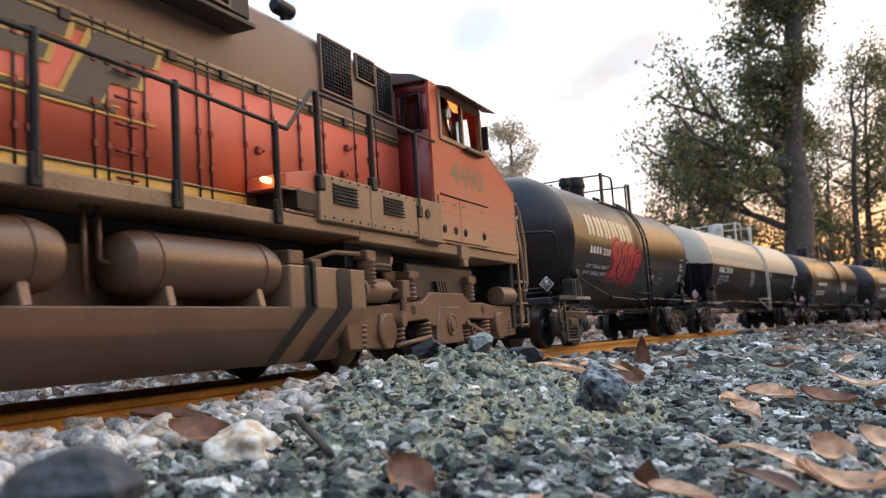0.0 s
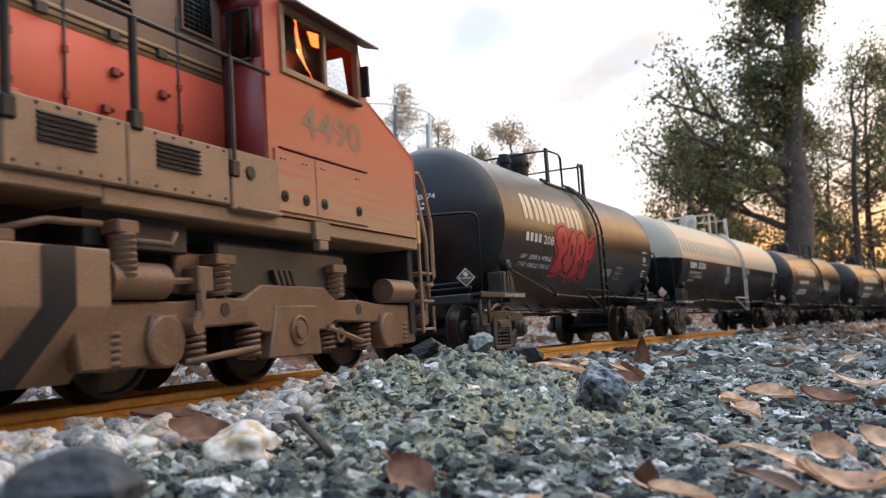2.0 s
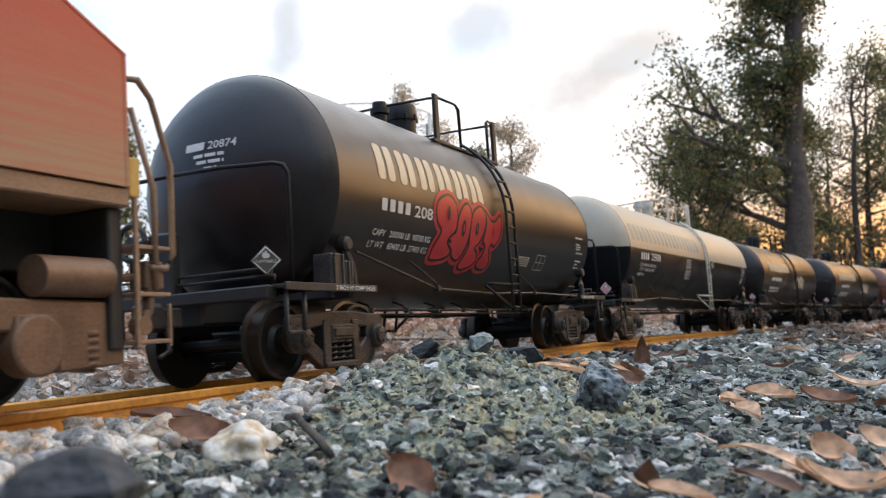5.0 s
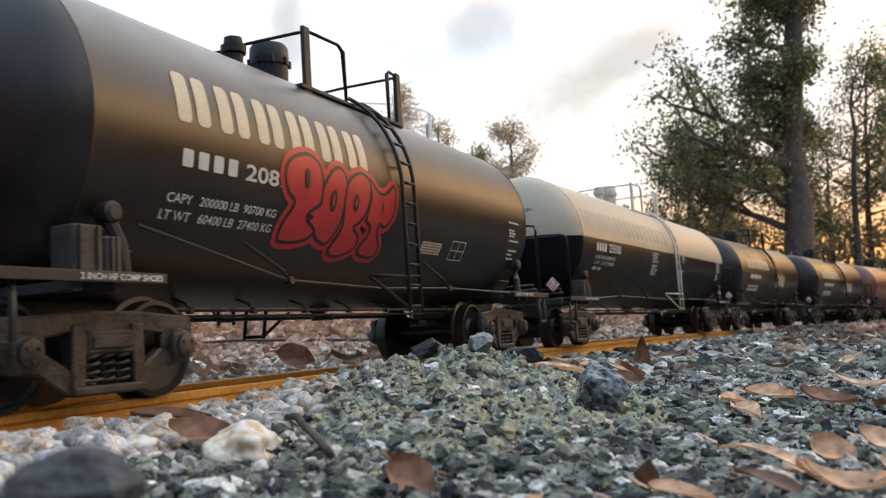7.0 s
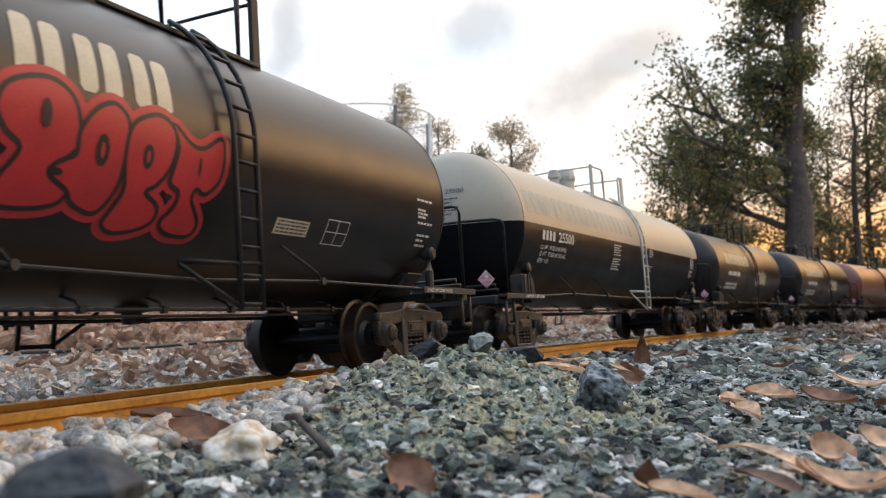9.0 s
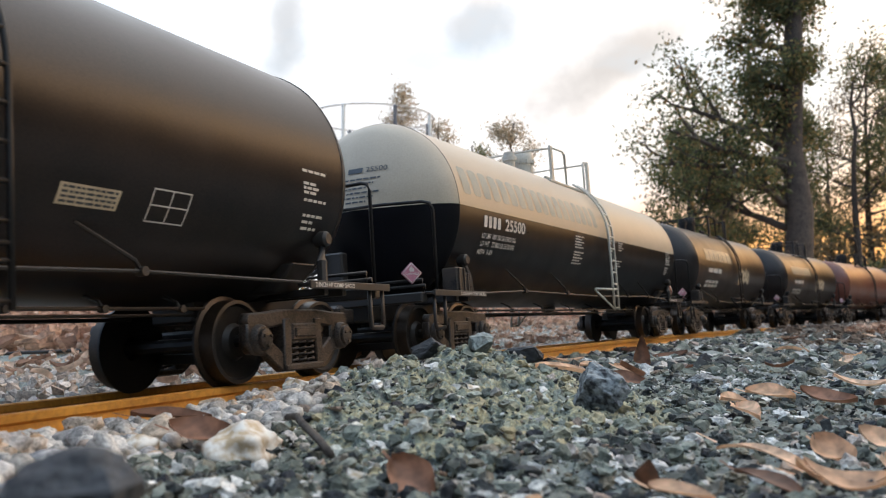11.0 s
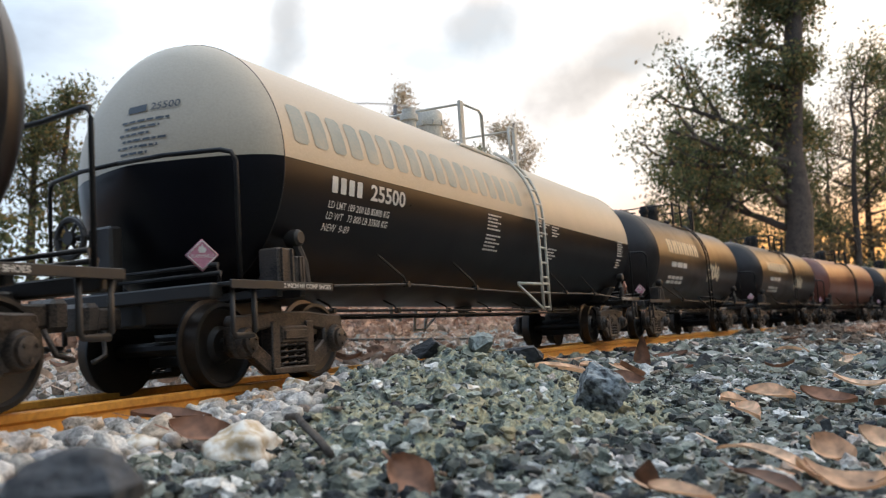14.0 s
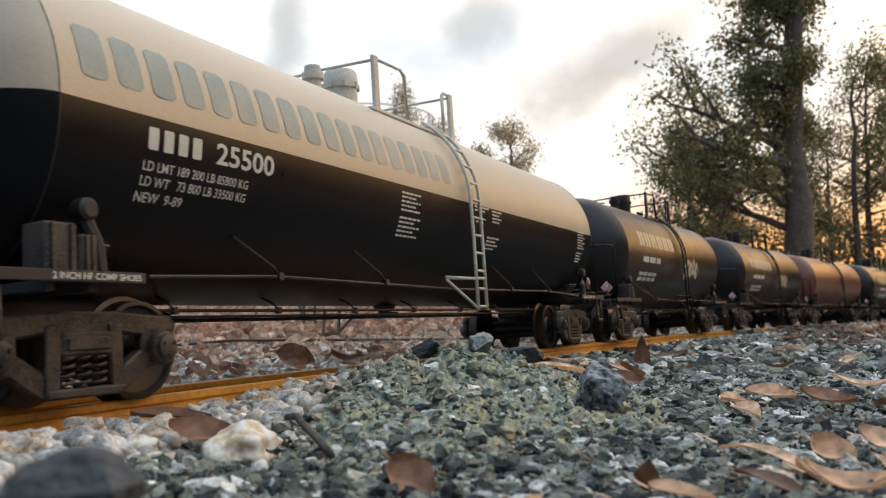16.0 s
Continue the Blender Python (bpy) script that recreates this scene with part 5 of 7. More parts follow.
# fuel tank with its bevelled flanks, and the air reservoirs on its ledge
b = bmesh.new()
prism(b, [(-53, 26), (-53, 18.5), (-40, 6.5), (40, 6.5), (53, 18.5), (53, 26)], -62 - XL, 250 - XL, 0.5, "x")
prism(b, [(-36, 26), (36, 26), (36, 44), (-36, 44)], -62 - XL, 250 - XL, 0, "x")
ft = part("fuel_tank", b, FUEL, loco, "brown dusted fuel tank with bevelled flanks")
b = bmesh.new()
prism(b, [(-53.4, 40.5), (-53.4, 25.5), (-38, 6.2), (38, 6.2), (53.4, 25.5), (53.4, 40.5)], 250 - XL, 302 - XL, 0.6, "x")
part("tank_end", b, DUSTY, loco, "tan tank end with dark slanted stripes")
for x0, w in ((258.5, 7.0), (280, 10.0)):
    b = bmesh.new()
    lean = 5.5
    v = [b.verts.new((x - XL, y, z)) for x, y, z in ((x0, -53.8, 40.3), (x0 + w, -53.8, 40.3), (x0 + w, -53.8, 25.6), (x0, -53.8, 25.6), (x0 - lean + w, -38.5, 6.3), (x0 - lean, -38.5, 6.3))]
    b.faces.new((v[0], v[3], v[2], v[1])), b.faces.new((v[3], v[5], v[4], v[2]))
    part("stripe", b, STRIPE, loco)
b = bmesh.new()
lbox(b, 262, 264.4, -54.8, -53, 26, 42, 0.3)
part("tank_strap", b, BLACKRAIL, loco)
b = bmesh.new()
lbox(b, 252, 261, -52, -40, 40.6, 46, 0.6)
lbox(b, 268, 276, -50, -42, 40.6, 44, 0.6)
rod(b, [(270 - XL, -46, 43), (284 - XL, -50, 47), (300 - XL, -52, 47)], 1.0, 7)
part("filler", b, TRUCK, loco)
b = bmesh.new()
coil(b, 309 - XL, -50, 33, 45, 3.2, 1.0, 7)
lbox(b, 305, 313, -53, -46, 45, 49, 0.6)
rod(b, [(312 - XL, -52, 43.5), (326 - XL, -52, 43.5), (328 - XL, -52, 47)], 0.9, 7)
part("suspension_spring", b, TRUCK, loco)
for x0, x1 in ((178, 250), (88, 160), (-2, 70)):
    b = bmesh.new()
    prof = [(x0, 0), (x0 + 0.6, 5), (x0 + 3, 8.2), (x0 + 8, 9.6), (x0 + 11, 9.6), (x0 + 11.2, 10.0), (x0 + 13, 10.0), (x0 + 13.2, 9.6), (x1 - 13.2, 9.6), (x1 - 13, 10.0), (x1 - 11.2, 10.0), (x1 - 11, 9.6), (x1 - 8, 9.6), (x1 - 3, 8.2), (x1 - 0.6, 5), (x1, 0)]
    lathe(b, prof, (-XL, -44, 38.4), "x", 32)
    part("air_reservoir", b, FUEL, loco, "brown cylindrical air reservoir")
    for x in (x0 + 14, x1 - 16):
        b = bmesh.new()
        prism(b, [(-52.5, 26.0), (-35, 26.0), (-37, 32), (-44, 29.0), (-51, 32)], x - XL, x + 3 - XL, 0.3, "x")
        part("cradle", b, DUSTY, loco)
    b = bmesh.new()
    rod(b, [(x0 - 3 - XL, -44, 54), (x0 - 3 - XL, -44, 39), (x0 - XL, -44, 38)], 0.9, 7)
    rod(b, [(x0 - 8 - XL, -44, 54), (x0 - 8 - XL, -44, 30)], 0.9, 7)
    part("air_pipe", b, FUEL, loco)


# six-wheel trucks
def loco_truck(xc, flip):
    bm = bmesh.new()
    box(bm, (-90, -18, 20), (90, 18, 34), 1)
    box(bm, (-40, -46, 30), (40, 46, 47), 1)
    t = part("bogie", bm, BLACK_IRON, loco, "tan dusted six-wheel locomotive bogie", at=(xc - XL, 0, 0))
    for s in (-1, 1):
        ya, yb = sorted((s * 43.5, s * 48.5))
        fr = bmesh.new()
        prism(fr, [(-100, 20), (-92, 27), (-60, 27.5), (-40, 29), (-30, 28.6), (-20, 33.5), (20, 33.5), (29, 28.6), (45, 29), (60, 27.5), (92, 27), (97, 20),
                   (97, 10), (75, 9), (73, 19), (26, 20.5), (20, 17), (-20, 17), (-26, 20.5), (-60, 19), (-66, 9), (-98, 9)], ya, yb, 0.7)
        part("side_frame", fr, TRUCK, t)
        yo = s * 48.5
        for x in (-68, 0, 68):
            jb = bmesh.new()
            y2 = yo + s * 0.8
            if x == 0:
                prism(jb, [(-13, 26.5), (13, 26.5), (15, 8.4), (-18, 8.4)], *sorted((s * 44, y2)), 0.6)
                lathe(jb, [(y2, 5.6), (y2 + s * 0.8, 5.4), (y2 + s * 1.0, 4.6), (y2 + s * 0.4, 4.2), (y2 + s * 0.4, 3.2), (y2 + s * 1.4, 2.8), (y2 + s * 1.4, 0)], (0, 0, 17.6), "y", 24)
            else:
                lathe(jb, [(s * 44, 7.6), (yo + s * 1.4, 7.6), (yo + s * 2.0, 6.8), (yo + s * 2.0, 0)], (x, 0, 16.0), "y", 26)
                prism(jb, [(x - 7, 17), (x + 7, 17), (x + 5.5, 23.5), (x - 5.5, 23.5)], *sorted((s * 44, yo + s * 1.2)), 0.5)
            part("journal_box", jb, TRUCK, t)
        for x in (-86, -52, -24, 24, 52, 86):
            part("spring", coil(bmesh.new(), x, s * 45, 9, 19, 3.5, 0.85, 5), TRUCK, t)
        # the dark inside of two frame holes, put on as flat black discs
        for x, r in ((-40, 2.2), (45, 2.2)):
            hb = bmesh.new()
            lathe(hb, [(yo - s * 0.2, r), (yo + s * 0.25, r), (yo + s * 0.25, 0)], (x, 0, 25), "y", 16)
            part("hole", hb, GRILLE, t)
        for x in (-78, 80):
            cy = bmesh.new()
            lathe(cy, [(x - 12, 0), (x - 12, 5.2), (x + 10, 5.2), (x + 11, 4), (x + 13, 2)], (0, s * 48, 33), "x", 18)
            rod(cy, [(x + 10, s * 48, 33), (x + 30, s * 49, 34)], 1.2, 7)
            box(cy, (x + 22, min(s * 45, s * 52), 30), (x + 29, max(s * 45, s * 52), 38), 0.6)
            rod(cy, [(x + 25, s * 50.5, 36), (x + 23, s * 51, 24), (x + 20, s * 51, 19)], 1.6, 7)
            lathe(cy, [(s * 49, 2.6), (s * 53, 2.6), (s * 53, 0)], (x + 20, 0, 20), "y", 12)
            part("brake_cylinder", cy, TRUCK, t)
        bs = bmesh.new()
        box(bs, (-56, min(s * 41, s * 43), 30), (30, max(s * 41, s * 43), 43), 0.6)
        part("bolster_plate", bs, TRUCK, t)
        for x in (-40, 30):
            sp = bmesh.new()
            coil(sp, x, s * 46, 29, 39, 3.4, 1.0, 5)
            box(sp, (x - 5, min(s * 42, s * 50), 39), (x + 5, max(s * 42, s * 50), 42.5), 0.5)
            part("damper", sp, TRUCK, t)
        for i in range(4):
            fb = prism(bmesh.new(), [(-10 + i * 3.4, 33.6), (-7.6 + i * 3.4, 33.6), (-10 + i * 3.4, 39), (-12.2 + i * 3.4, 39)], *sorted((s * 44, s * 48)), 0.2)
            part("rubber_pad", fb, BLACK_IRON, t)
        lk = rod(bmesh.new(), [(20, s * 49, 18), (46, s * 49, 12)], 1.2, 7)
        lathe(lk, [(s * 48, 3), (s * 50, 3), (s * 50, 1.6), (s * 48, 1.6)], (28, 0, 15), "y", 14)
        part("brake_link", lk, TRUCK, t)
        part("brake_link", rod(bmesh.new(), [(-60, s * 49, 9.5), (-24, s * 49, 12.5)], 1.1, 7), TRUCK, t)
    for x in (-68, 0, 68):
        wheelset(t, x, 18.2)
    return t


loco_truck(393.5, False)
loco_truck(-175, True)
# pilot, steps and end rails at the cab end
b = bmesh.new()
lbox(b, 484, 489, -50, 50, 14, 52, 0.5)
part("pilot", b, BLACK_IRON, loco)
for s in (-1, 1):
    b = bmesh.new()
    for y in (s * 40, s * 53):
        lbox(b, 490.5, 492, min(y, y - s * 1.2), max(y, y - s * 1.2), 14, 55, 0.2)
        lbox(b, 503, 504, min(y, y - s * 1.2), max(y, y - s * 1.2), 14, 26, 0.2)
    for z in (15, 28, 41):
        lbox(b, 490.5, 504, min(s * 40, s * 53), max(s * 40, s * 53), z, z + 1.2, 0.2)
    part("step", b, DUSTY, loco)
    b = bmesh.new()
    rod(b, [(489 - XL, s * 52, 88), (493 - XL, s * 53, 88.5), (498 - XL, s * 53, 84), (505 - XL, s * 53, 66), (505 - XL, s * 53, 40), (502 - XL, s * 53, 36), (496 - XL, s * 53, 36)], 0.9, 7)
    rod(b, [(490 - XL, s * 53, 80), (498 - XL, s * 53, 58), (498 - XL, s * 53, 30)], 0.9, 7)
    part("end_handrail", b, DUSTY, loco)
    b = bmesh.new()
    lbox(b, 489, 493, min(s * 48, s * 53), max(s * 48, s * 53), 55, 66, 0.3)
    part("end_post", b, YELLOW, loco)
b = bmesh.new()
lbox(b, 489, 506, -4, 4, 22, 30, 0.8)
lbox(b, 505, 513, -7, 7, 20, 32, 1.8)
part("coupler", b, GRIME, loco)
b = bmesh.new()
lbox(b, -268, -264, -50, 50, 14, 53, 0.6)
part("rear_pilot", b, BLACK_IRON, loco)
TRAIN.append((loco, XL / 1000, 0.285))


# ---- stones, leaves and trees ----
def tinted(name, stops, rough=0.85, fine=1000.0, bump=0.9, depth=0.0008, objects=False, spec=0.3, thin=0.0):
    """A material whose pieces take their colour one by one from a row of (place, colour) stops, with grain on each."""
    m = bpy.data.materials.new(name)
    m.use_nodes = True
    nt, lk = m.node_tree.nodes, m.node_tree.links
    b = nt["Principled BSDF"]
    b.inputs["Roughness"].default_value, b.inputs["Specular IOR Level"].default_value = rough, spec
    src = nt.new("ShaderNodeObjectInfo").outputs["Random"] if objects else nt.new("ShaderNodeNewGeometry").outputs["Random Per Island"]
    ramp = nt.new("ShaderNodeValToRGB")
    ramp.color_ramp.interpolation = "LINEAR"
    while len(ramp.color_ramp.elements) < len(stops):
        ramp.color_ramp.elements.new(0.5)
    for e, (p, c) in zip(ramp.color_ramp.elements, stops):
        e.position, e.color = p, (*c, 1)
    lk.new(src, ramp.inputs["Fac"])
    tc = nt.new("ShaderNodeTexCoord")
    n1, n2 = nt.new("ShaderNodeTexNoise"), nt.new("ShaderNodeTexNoise")
    n1.inputs["Scale"].default_value, n1.inputs["Detail"].default_value = fine, 5
    n2.inputs["Scale"].default_value, n2.inputs["Detail"].default_value = fine * 0.22, 4
    mul = nt.new("ShaderNodeMix")
    mul.data_type, mul.blend_type = "RGBA", "MULTIPLY"
    mul.inputs["Factor"].default_value = 0.85
    tone = nt.new("ShaderNodeValToRGB")
    tone.color_ramp.elements[0].position, tone.color_ramp.elements[0].color = 0.36, (0.30, 0.31, 0.32, 1)
    tone.color_ramp.elements[1].position, tone.color_ramp.elements[1].color = 0.60, (1.22, 1.2, 1.15, 1)
    add = nt.new("ShaderNodeMath")
    add.operation = "ADD"
    half = nt.new("ShaderNodeMath")
    half.operation, half.inputs[1].default_value = "MULTIPLY", 0.5
    for n in (n1, n2):
        lk.new(tc.outputs["Object"], n.inputs["Vector"])
    lk.new(n1.outputs["Fac"], add.inputs[0]), lk.new(n2.outputs["Fac"], add.inputs[1])
    lk.new(add.outputs[0], half.inputs[0])
    lk.new(half.outputs[0], tone.inputs["Fac"])
    lk.new(ramp.outputs["Color"], mul.inputs["A"]), lk.new(tone.outputs["Color"], mul.inputs["B"])
    lk.new(mul.outputs["Result"], b.inputs["Base Color"])
    bp = nt.new("ShaderNodeBump")
    bp.inputs["Strength"].default_value, bp.inputs["Distance"].default_value = bump, depth
    lk.new(half.outputs[0], bp.inputs["Height"])
    lk.new(bp.outputs["Normal"], b.inputs["Normal"])
    if thin:
        t = nt.new("ShaderNodeBsdfTranslucent")
        mx = nt.new("ShaderNodeMixShader")
        mx.inputs[0].default_value = thin
        lk.new(mul.outputs["Result"], t.inputs["Color"])
        lk.new(b.outputs[0], mx.inputs[1]), lk.new(t.outputs[0], mx.inputs[2])
        lk.new(mx.outputs[0], nt["Material Output"].inputs["Surface"])
    return m


PEBBLE = tinted("pale_ballast_pebble", [(0.0, (0.30, 0.28, 0.26)), (0.25, (0.52, 0.49, 0.46)), (0.5, (0.66, 0.63, 0.60)), (0.7, (0.40, 0.40, 0.42)), (0.85, (0.45, 0.30, 0.19)), (0.93, (0.10, 0.10, 0.11)), (1.0, (0.62, 0.52, 0.42))])
PEBBLE_ONE = tinted("pale_pebble", [(0.0, (0.20, 0.185, 0.17)), (0.2, (0.52, 0.49, 0.46)), (0.4, (0.68, 0.65, 0.62)), (0.6, (0.42, 0.41, 0.41)), (0.75, (0.58, 0.42, 0.29)), (0.88, (0.60, 0.57, 0.53)), (1.0, (0.42, 0.27, 0.16))], objects=True)
FAR_PEBBLE = tinted("dusty_pink_ballast", [(0.0, (0.30, 0.24, 0.20)), (0.3, (0.56, 0.47, 0.41)), (0.55, (0.68, 0.60, 0.54)), (0.75, (0.42, 0.34, 0.29)), (0.9, (0.50, 0.33, 0.23)), (1.0, (0.66, 0.54, 0.45))])
CRUSHED = tinted("grey_green_crushed_stone", [(0.0, (0.030, 0.033, 0.042)), (0.22, (0.055, 0.061, 0.060)), (0.42, (0.14, 0.155, 0.13)), (0.60, (0.25, 0.27, 0.235)), (0.72, (0.17, 0.145, 0.105)), (0.84, (0.45, 0.45, 0.43)), (0.94, (0.80, 0.79, 0.77)), (1.0, (0.23, 0.14, 0.09))])
CLOD = tinted("greenish_clay_clod", [(0.0, (0.10, 0.115, 0.11)), (0.3, (0.22, 0.25, 0.22)), (0.6, (0.34, 0.33, 0.24)), (0.8, (0.36, 0.30, 0.18)), (0.92, (0.36, 0.40, 0.37)), (1.0, (0.60, 0.58, 0.52))], 0.95, 900, 0.8)
EARTH = tinted("brown_earth_clod", [(0.0, (0.045, 0.032, 0.026)), (0.3, (0.11, 0.075, 0.055)), (0.6, (0.17, 0.115, 0.08)), (0.8, (0.12, 0.115, 0.10)), (0.93, (0.26, 0.23, 0.20)), (1.0, (0.50, 0.46, 0.42))], 0.95, 500, 0.7)
LITTER = tinted("brown_leaf_litter", [(0.0, (0.25, 0.145, 0.105)), (0.3, (0.47, 0.29, 0.21)), (0.55, (0.60, 0.40, 0.30)), (0.8, (0.72, 0.54, 0.42)), (1.0, (0.34, 0.24, 0.19))], 0.7, 260, 0.3, 0.0004, thin=0.2)
LEAF = tinted("dry_tan_leaf", [(0.0, (0.74, 0.45, 0.28)), (0.4, (0.84, 0.57, 0.40)), (0.7, (0.78, 0.50, 0.33)), (1.0, (0.60, 0.33, 0.19))], 0.55, 260, 0.25, 0.0003, objects=True, thin=0.2)
BROWN_LEAF = tinted("dry_brown_leaf", [(0.0, (0.16, 0.078, 0.048)), (1.0, (0.30, 0.145, 0.088))], 0.55, 260, 0.25, 0.0003, objects=True, thin=0.15)
BLACK_STONE = material("black_slag_stone", (0.018, 0.019, 0.023), 0.8, 0.0, (0.055, 0.058, 0.062), 900, 160, 0.5, 0.8, 0.0012)
WHITE_STONE = material("white_quartz_stone", (0.70, 0.66, 0.60), 0.6, 0.0, (0.46, 0.34, 0.21), 500, 110, 0.9, 0.4, 0.0006)
TAN_STONE = material("orange_tan_stone", (0.46, 0.30, 0.18), 0.75, 0.0, (0.33, 0.18, 0.09), 600, 120, 0.6, 0.5, 0.0006)
GREY_STONE = material("lichened_grey_stone", (0.23, 0.26, 0.245), 0.85, 0.0, (0.13, 0.15, 0.145), 800, 150, 0.7, 0.7, 0.0008)
SLATY_STONE = material("mottled_slaty_stone", (0.24, 0.265, 0.27), 0.8, 0.0, (0.018, 0.02, 0.025), 700, 260, 1.0, 0.8, 0.0008)
BARK = material("grey_brown_bark", (0.085, 0.068, 0.055), 0.9, 0.0, (0.035, 0.028, 0.024), 45, 7, 0.7, 0.9, 0.02)
rs = np.random.RandomState(7)


def hull_stone(points, seed, flat=0.75):
    r = random.Random(seed)
    bm = bmesh.new()
    for _ in range(points):
        v = Vector((r.gauss(0, 1), r.gauss(0, 1), r.gauss(0, 1))).normalized() * r.uniform(0.85, 1.0)
        bm.verts.new((v.x, v.y * r.uniform(0.8, 1), v.z * flat))
    bmesh.ops.convex_hull(bm, input=bm.verts[:])
    bmesh.ops.delete(bm, geom=[v for v in bm.verts if not v.link_faces], context="VERTS")
    bmesh.ops.triangulate(bm, faces=bm.faces[:])
    bm.verts.index_update()
    out_ = np.array([v.co[:] for v in bm.verts]), np.array([[v.index for v in f.verts] for f in bm.faces])
    bm.free()
    return out_


def round_stone(seed, sub=2, rough=0.16):
    bm = bmesh.new()
    bmesh.ops.create_icosphere(bm, subdivisions=sub, radius=1)
    sx, sy, sz = 1.0, 0.82, 0.66
    for v in bm.verts:
        k = 1 + rough * noise.noise(v.co * 1.3 + Vector((seed * 7.3, 0, 0))) * 1.6 + rough * 0.5 * noise.noise(v.co * 3.1 + Vector((0, seed * 3.1, 0)))
        v.co = Vector((v.co.x * sx, v.co.y * sy, v.co.z * sz)) * k
    bm.verts.index_update()
    out_ = np.array([v.co[:] for v in bm.verts]), np.array([[v.index for v in f.verts] for f in bm.faces])
    bm.free()
    return out_


def scatter(name, shapes, spots, mat, smooth, label, category):
    """Many pieces in one mesh; spots: x, y, z, size in metres."""
    V, F, base = [], [], 0
    for x, y, z, size in spots:
        sv, sf = shapes[rs.randint(len(shapes))]
        q = Euler((rs.uniform(-0.5, 0.5), rs.uniform(-0.5, 0.5), rs.uniform(0, 6.28))).to_matrix()
        v = sv @ np.array(q).T * size * 0.5 * np.array([rs.uniform(0.8, 1.25), rs.uniform(0.8, 1.2), rs.uniform(0.8, 1.2)])
        V.append(v + (x, y, z))
        F.append(sf + base)
        base += len(sv)
    V, F = np.concatenate(V), np.concatenate(F)
    me = bpy.data.meshes.new(name)
    me.from_pydata(V.tolist(), [], F.tolist())
    me.materials.append(mat)
    if smooth:
        me.polygons.foreach_set("use_smooth", [True] * len(F))
    return tagged(new(name, me), label, category, kind="stuff")


def view_spots(n, y0, y1, keep, size, sink=0.25, power=1.0):
    """Spots in the wedge of ground before the lens, from y0 to y1 metres off."""
    got = []
    while len(got) < n:
        y = y0 + (y1 - y0) * rs.rand() ** power
        x = y * rs.uniform(-0.56, 0.58)
        d, s = off_track(x, y)
        k = keep(x, y, d, s)
        if k and rs.rand() < k:
            sz = size(x, y, d)
            k = heaped(x, y)
            got.append((x, y, height(x, y) + (crumble(x, y) * k if k else 0) + sz * (0.33 - sink), sz))
    return got


crushed = [hull_stone(rs.randint(9, 15), i, rs.uniform(0.5, 0.9)) for i in range(10)] + [round_stone(i + 70, 2, 0.55) for i in range(8)]
pebbles = [round_stone(i) for i in range(12)]
pale = lambda x, y, d, s: 1.0 if 0.031 < d < 0.075 + 0.02 * noise.noise(Vector((x * 30, y * 30, 0))) and s < 0.47 else 0.0
lean = lambda lo, hi, p: lo + (hi - lo) * rs.rand() ** p
# crushed stone on the camera's side
grey = lambda x, y, d, s: 0.0 if d < 0.032 or (mound(x, y) > 0.003) else (0.35 if pale(x, y, d, s) else 1.0)
scatter("crushed_stone", crushed, view_spots(13000, 0.10, 0.55, grey, lambda x, y, d: lean(0.0008, 0.0062, 3.4)), CRUSHED, False, "grey-green crushed stone strewn over the ground", "gravel")
scatter("crushed_stone", crushed[:10], view_spots(21000, 0.45, 1.25, lambda x, y, d, s: grey(x, y, d, s) * (0.12 if x > 0.40 * y and y > 0.72 + 0.1 * noise.noise(Vector((x * 9, y * 9, 1))) else 1.0), lambda x, y, d: lean(0.0014, 0.0135, 3.4), power=0.8), CRUSHED, False, "grey-green crushed stone strewn over the ground", "gravel")
scatter("earth_clod", crushed, view_spots(5500, 1.1, 3.4, lambda x, y, d, s: 1.0 if d > 0.04 else 0, lambda x, y, d: lean(0.005, 0.022, 2.2)), EARTH, False, "brown earth clods and stones beyond the gravel", "soil")
scatter("earth_clod", crushed, view_spots(2600, 0.72, 1.3, lambda x, y, d, s: 1.0 if d > 0.05 and x > 0.40 * y else 0, lambda x, y, d: lean(0.003, 0.015, 2.4)), EARTH, False, "brown earth clods beside the gravel", "soil")
grit = [hull_stone(8, i + 200, 0.8) for i in range(8)]
scatter("grit", grit, view_spots(9000, 0.10, 0.60, lambda x, y, d, s: 1.0 if d > 0.035 else 0, lambda x, y, d: lean(0.0007, 0.0026, 1.6), 0.1), CRUSHED, False, "fine grey-green grit between the stones", "gravel")
# clods on the heap
scatter("clay_clod", [round_stone(i + 40, 2, 0.45) for i in range(10)], view_spots(1500, 0.12, 0.42, lambda x, y, d, s: 1.0 if mound(x, y) > 0.0018 and d > 0.04 else 0, lambda x, y, d: lean(0.0010, 0.0052, 2.6), 0.32), CLOD, False, "crumbly greenish clay clods on the heap", "soil")
scatter("crushed_stone", crushed, view_spots(900, 0.12, 0.42, lambda x, y, d, s: 1.0 if mound(x, y) > 0.0035 and d > 0.04 else 0, lambda x, y, d: lean(0.0012, 0.006, 2.6)), CRUSHED, False, "crushed stone fragments on the heap", "gravel")
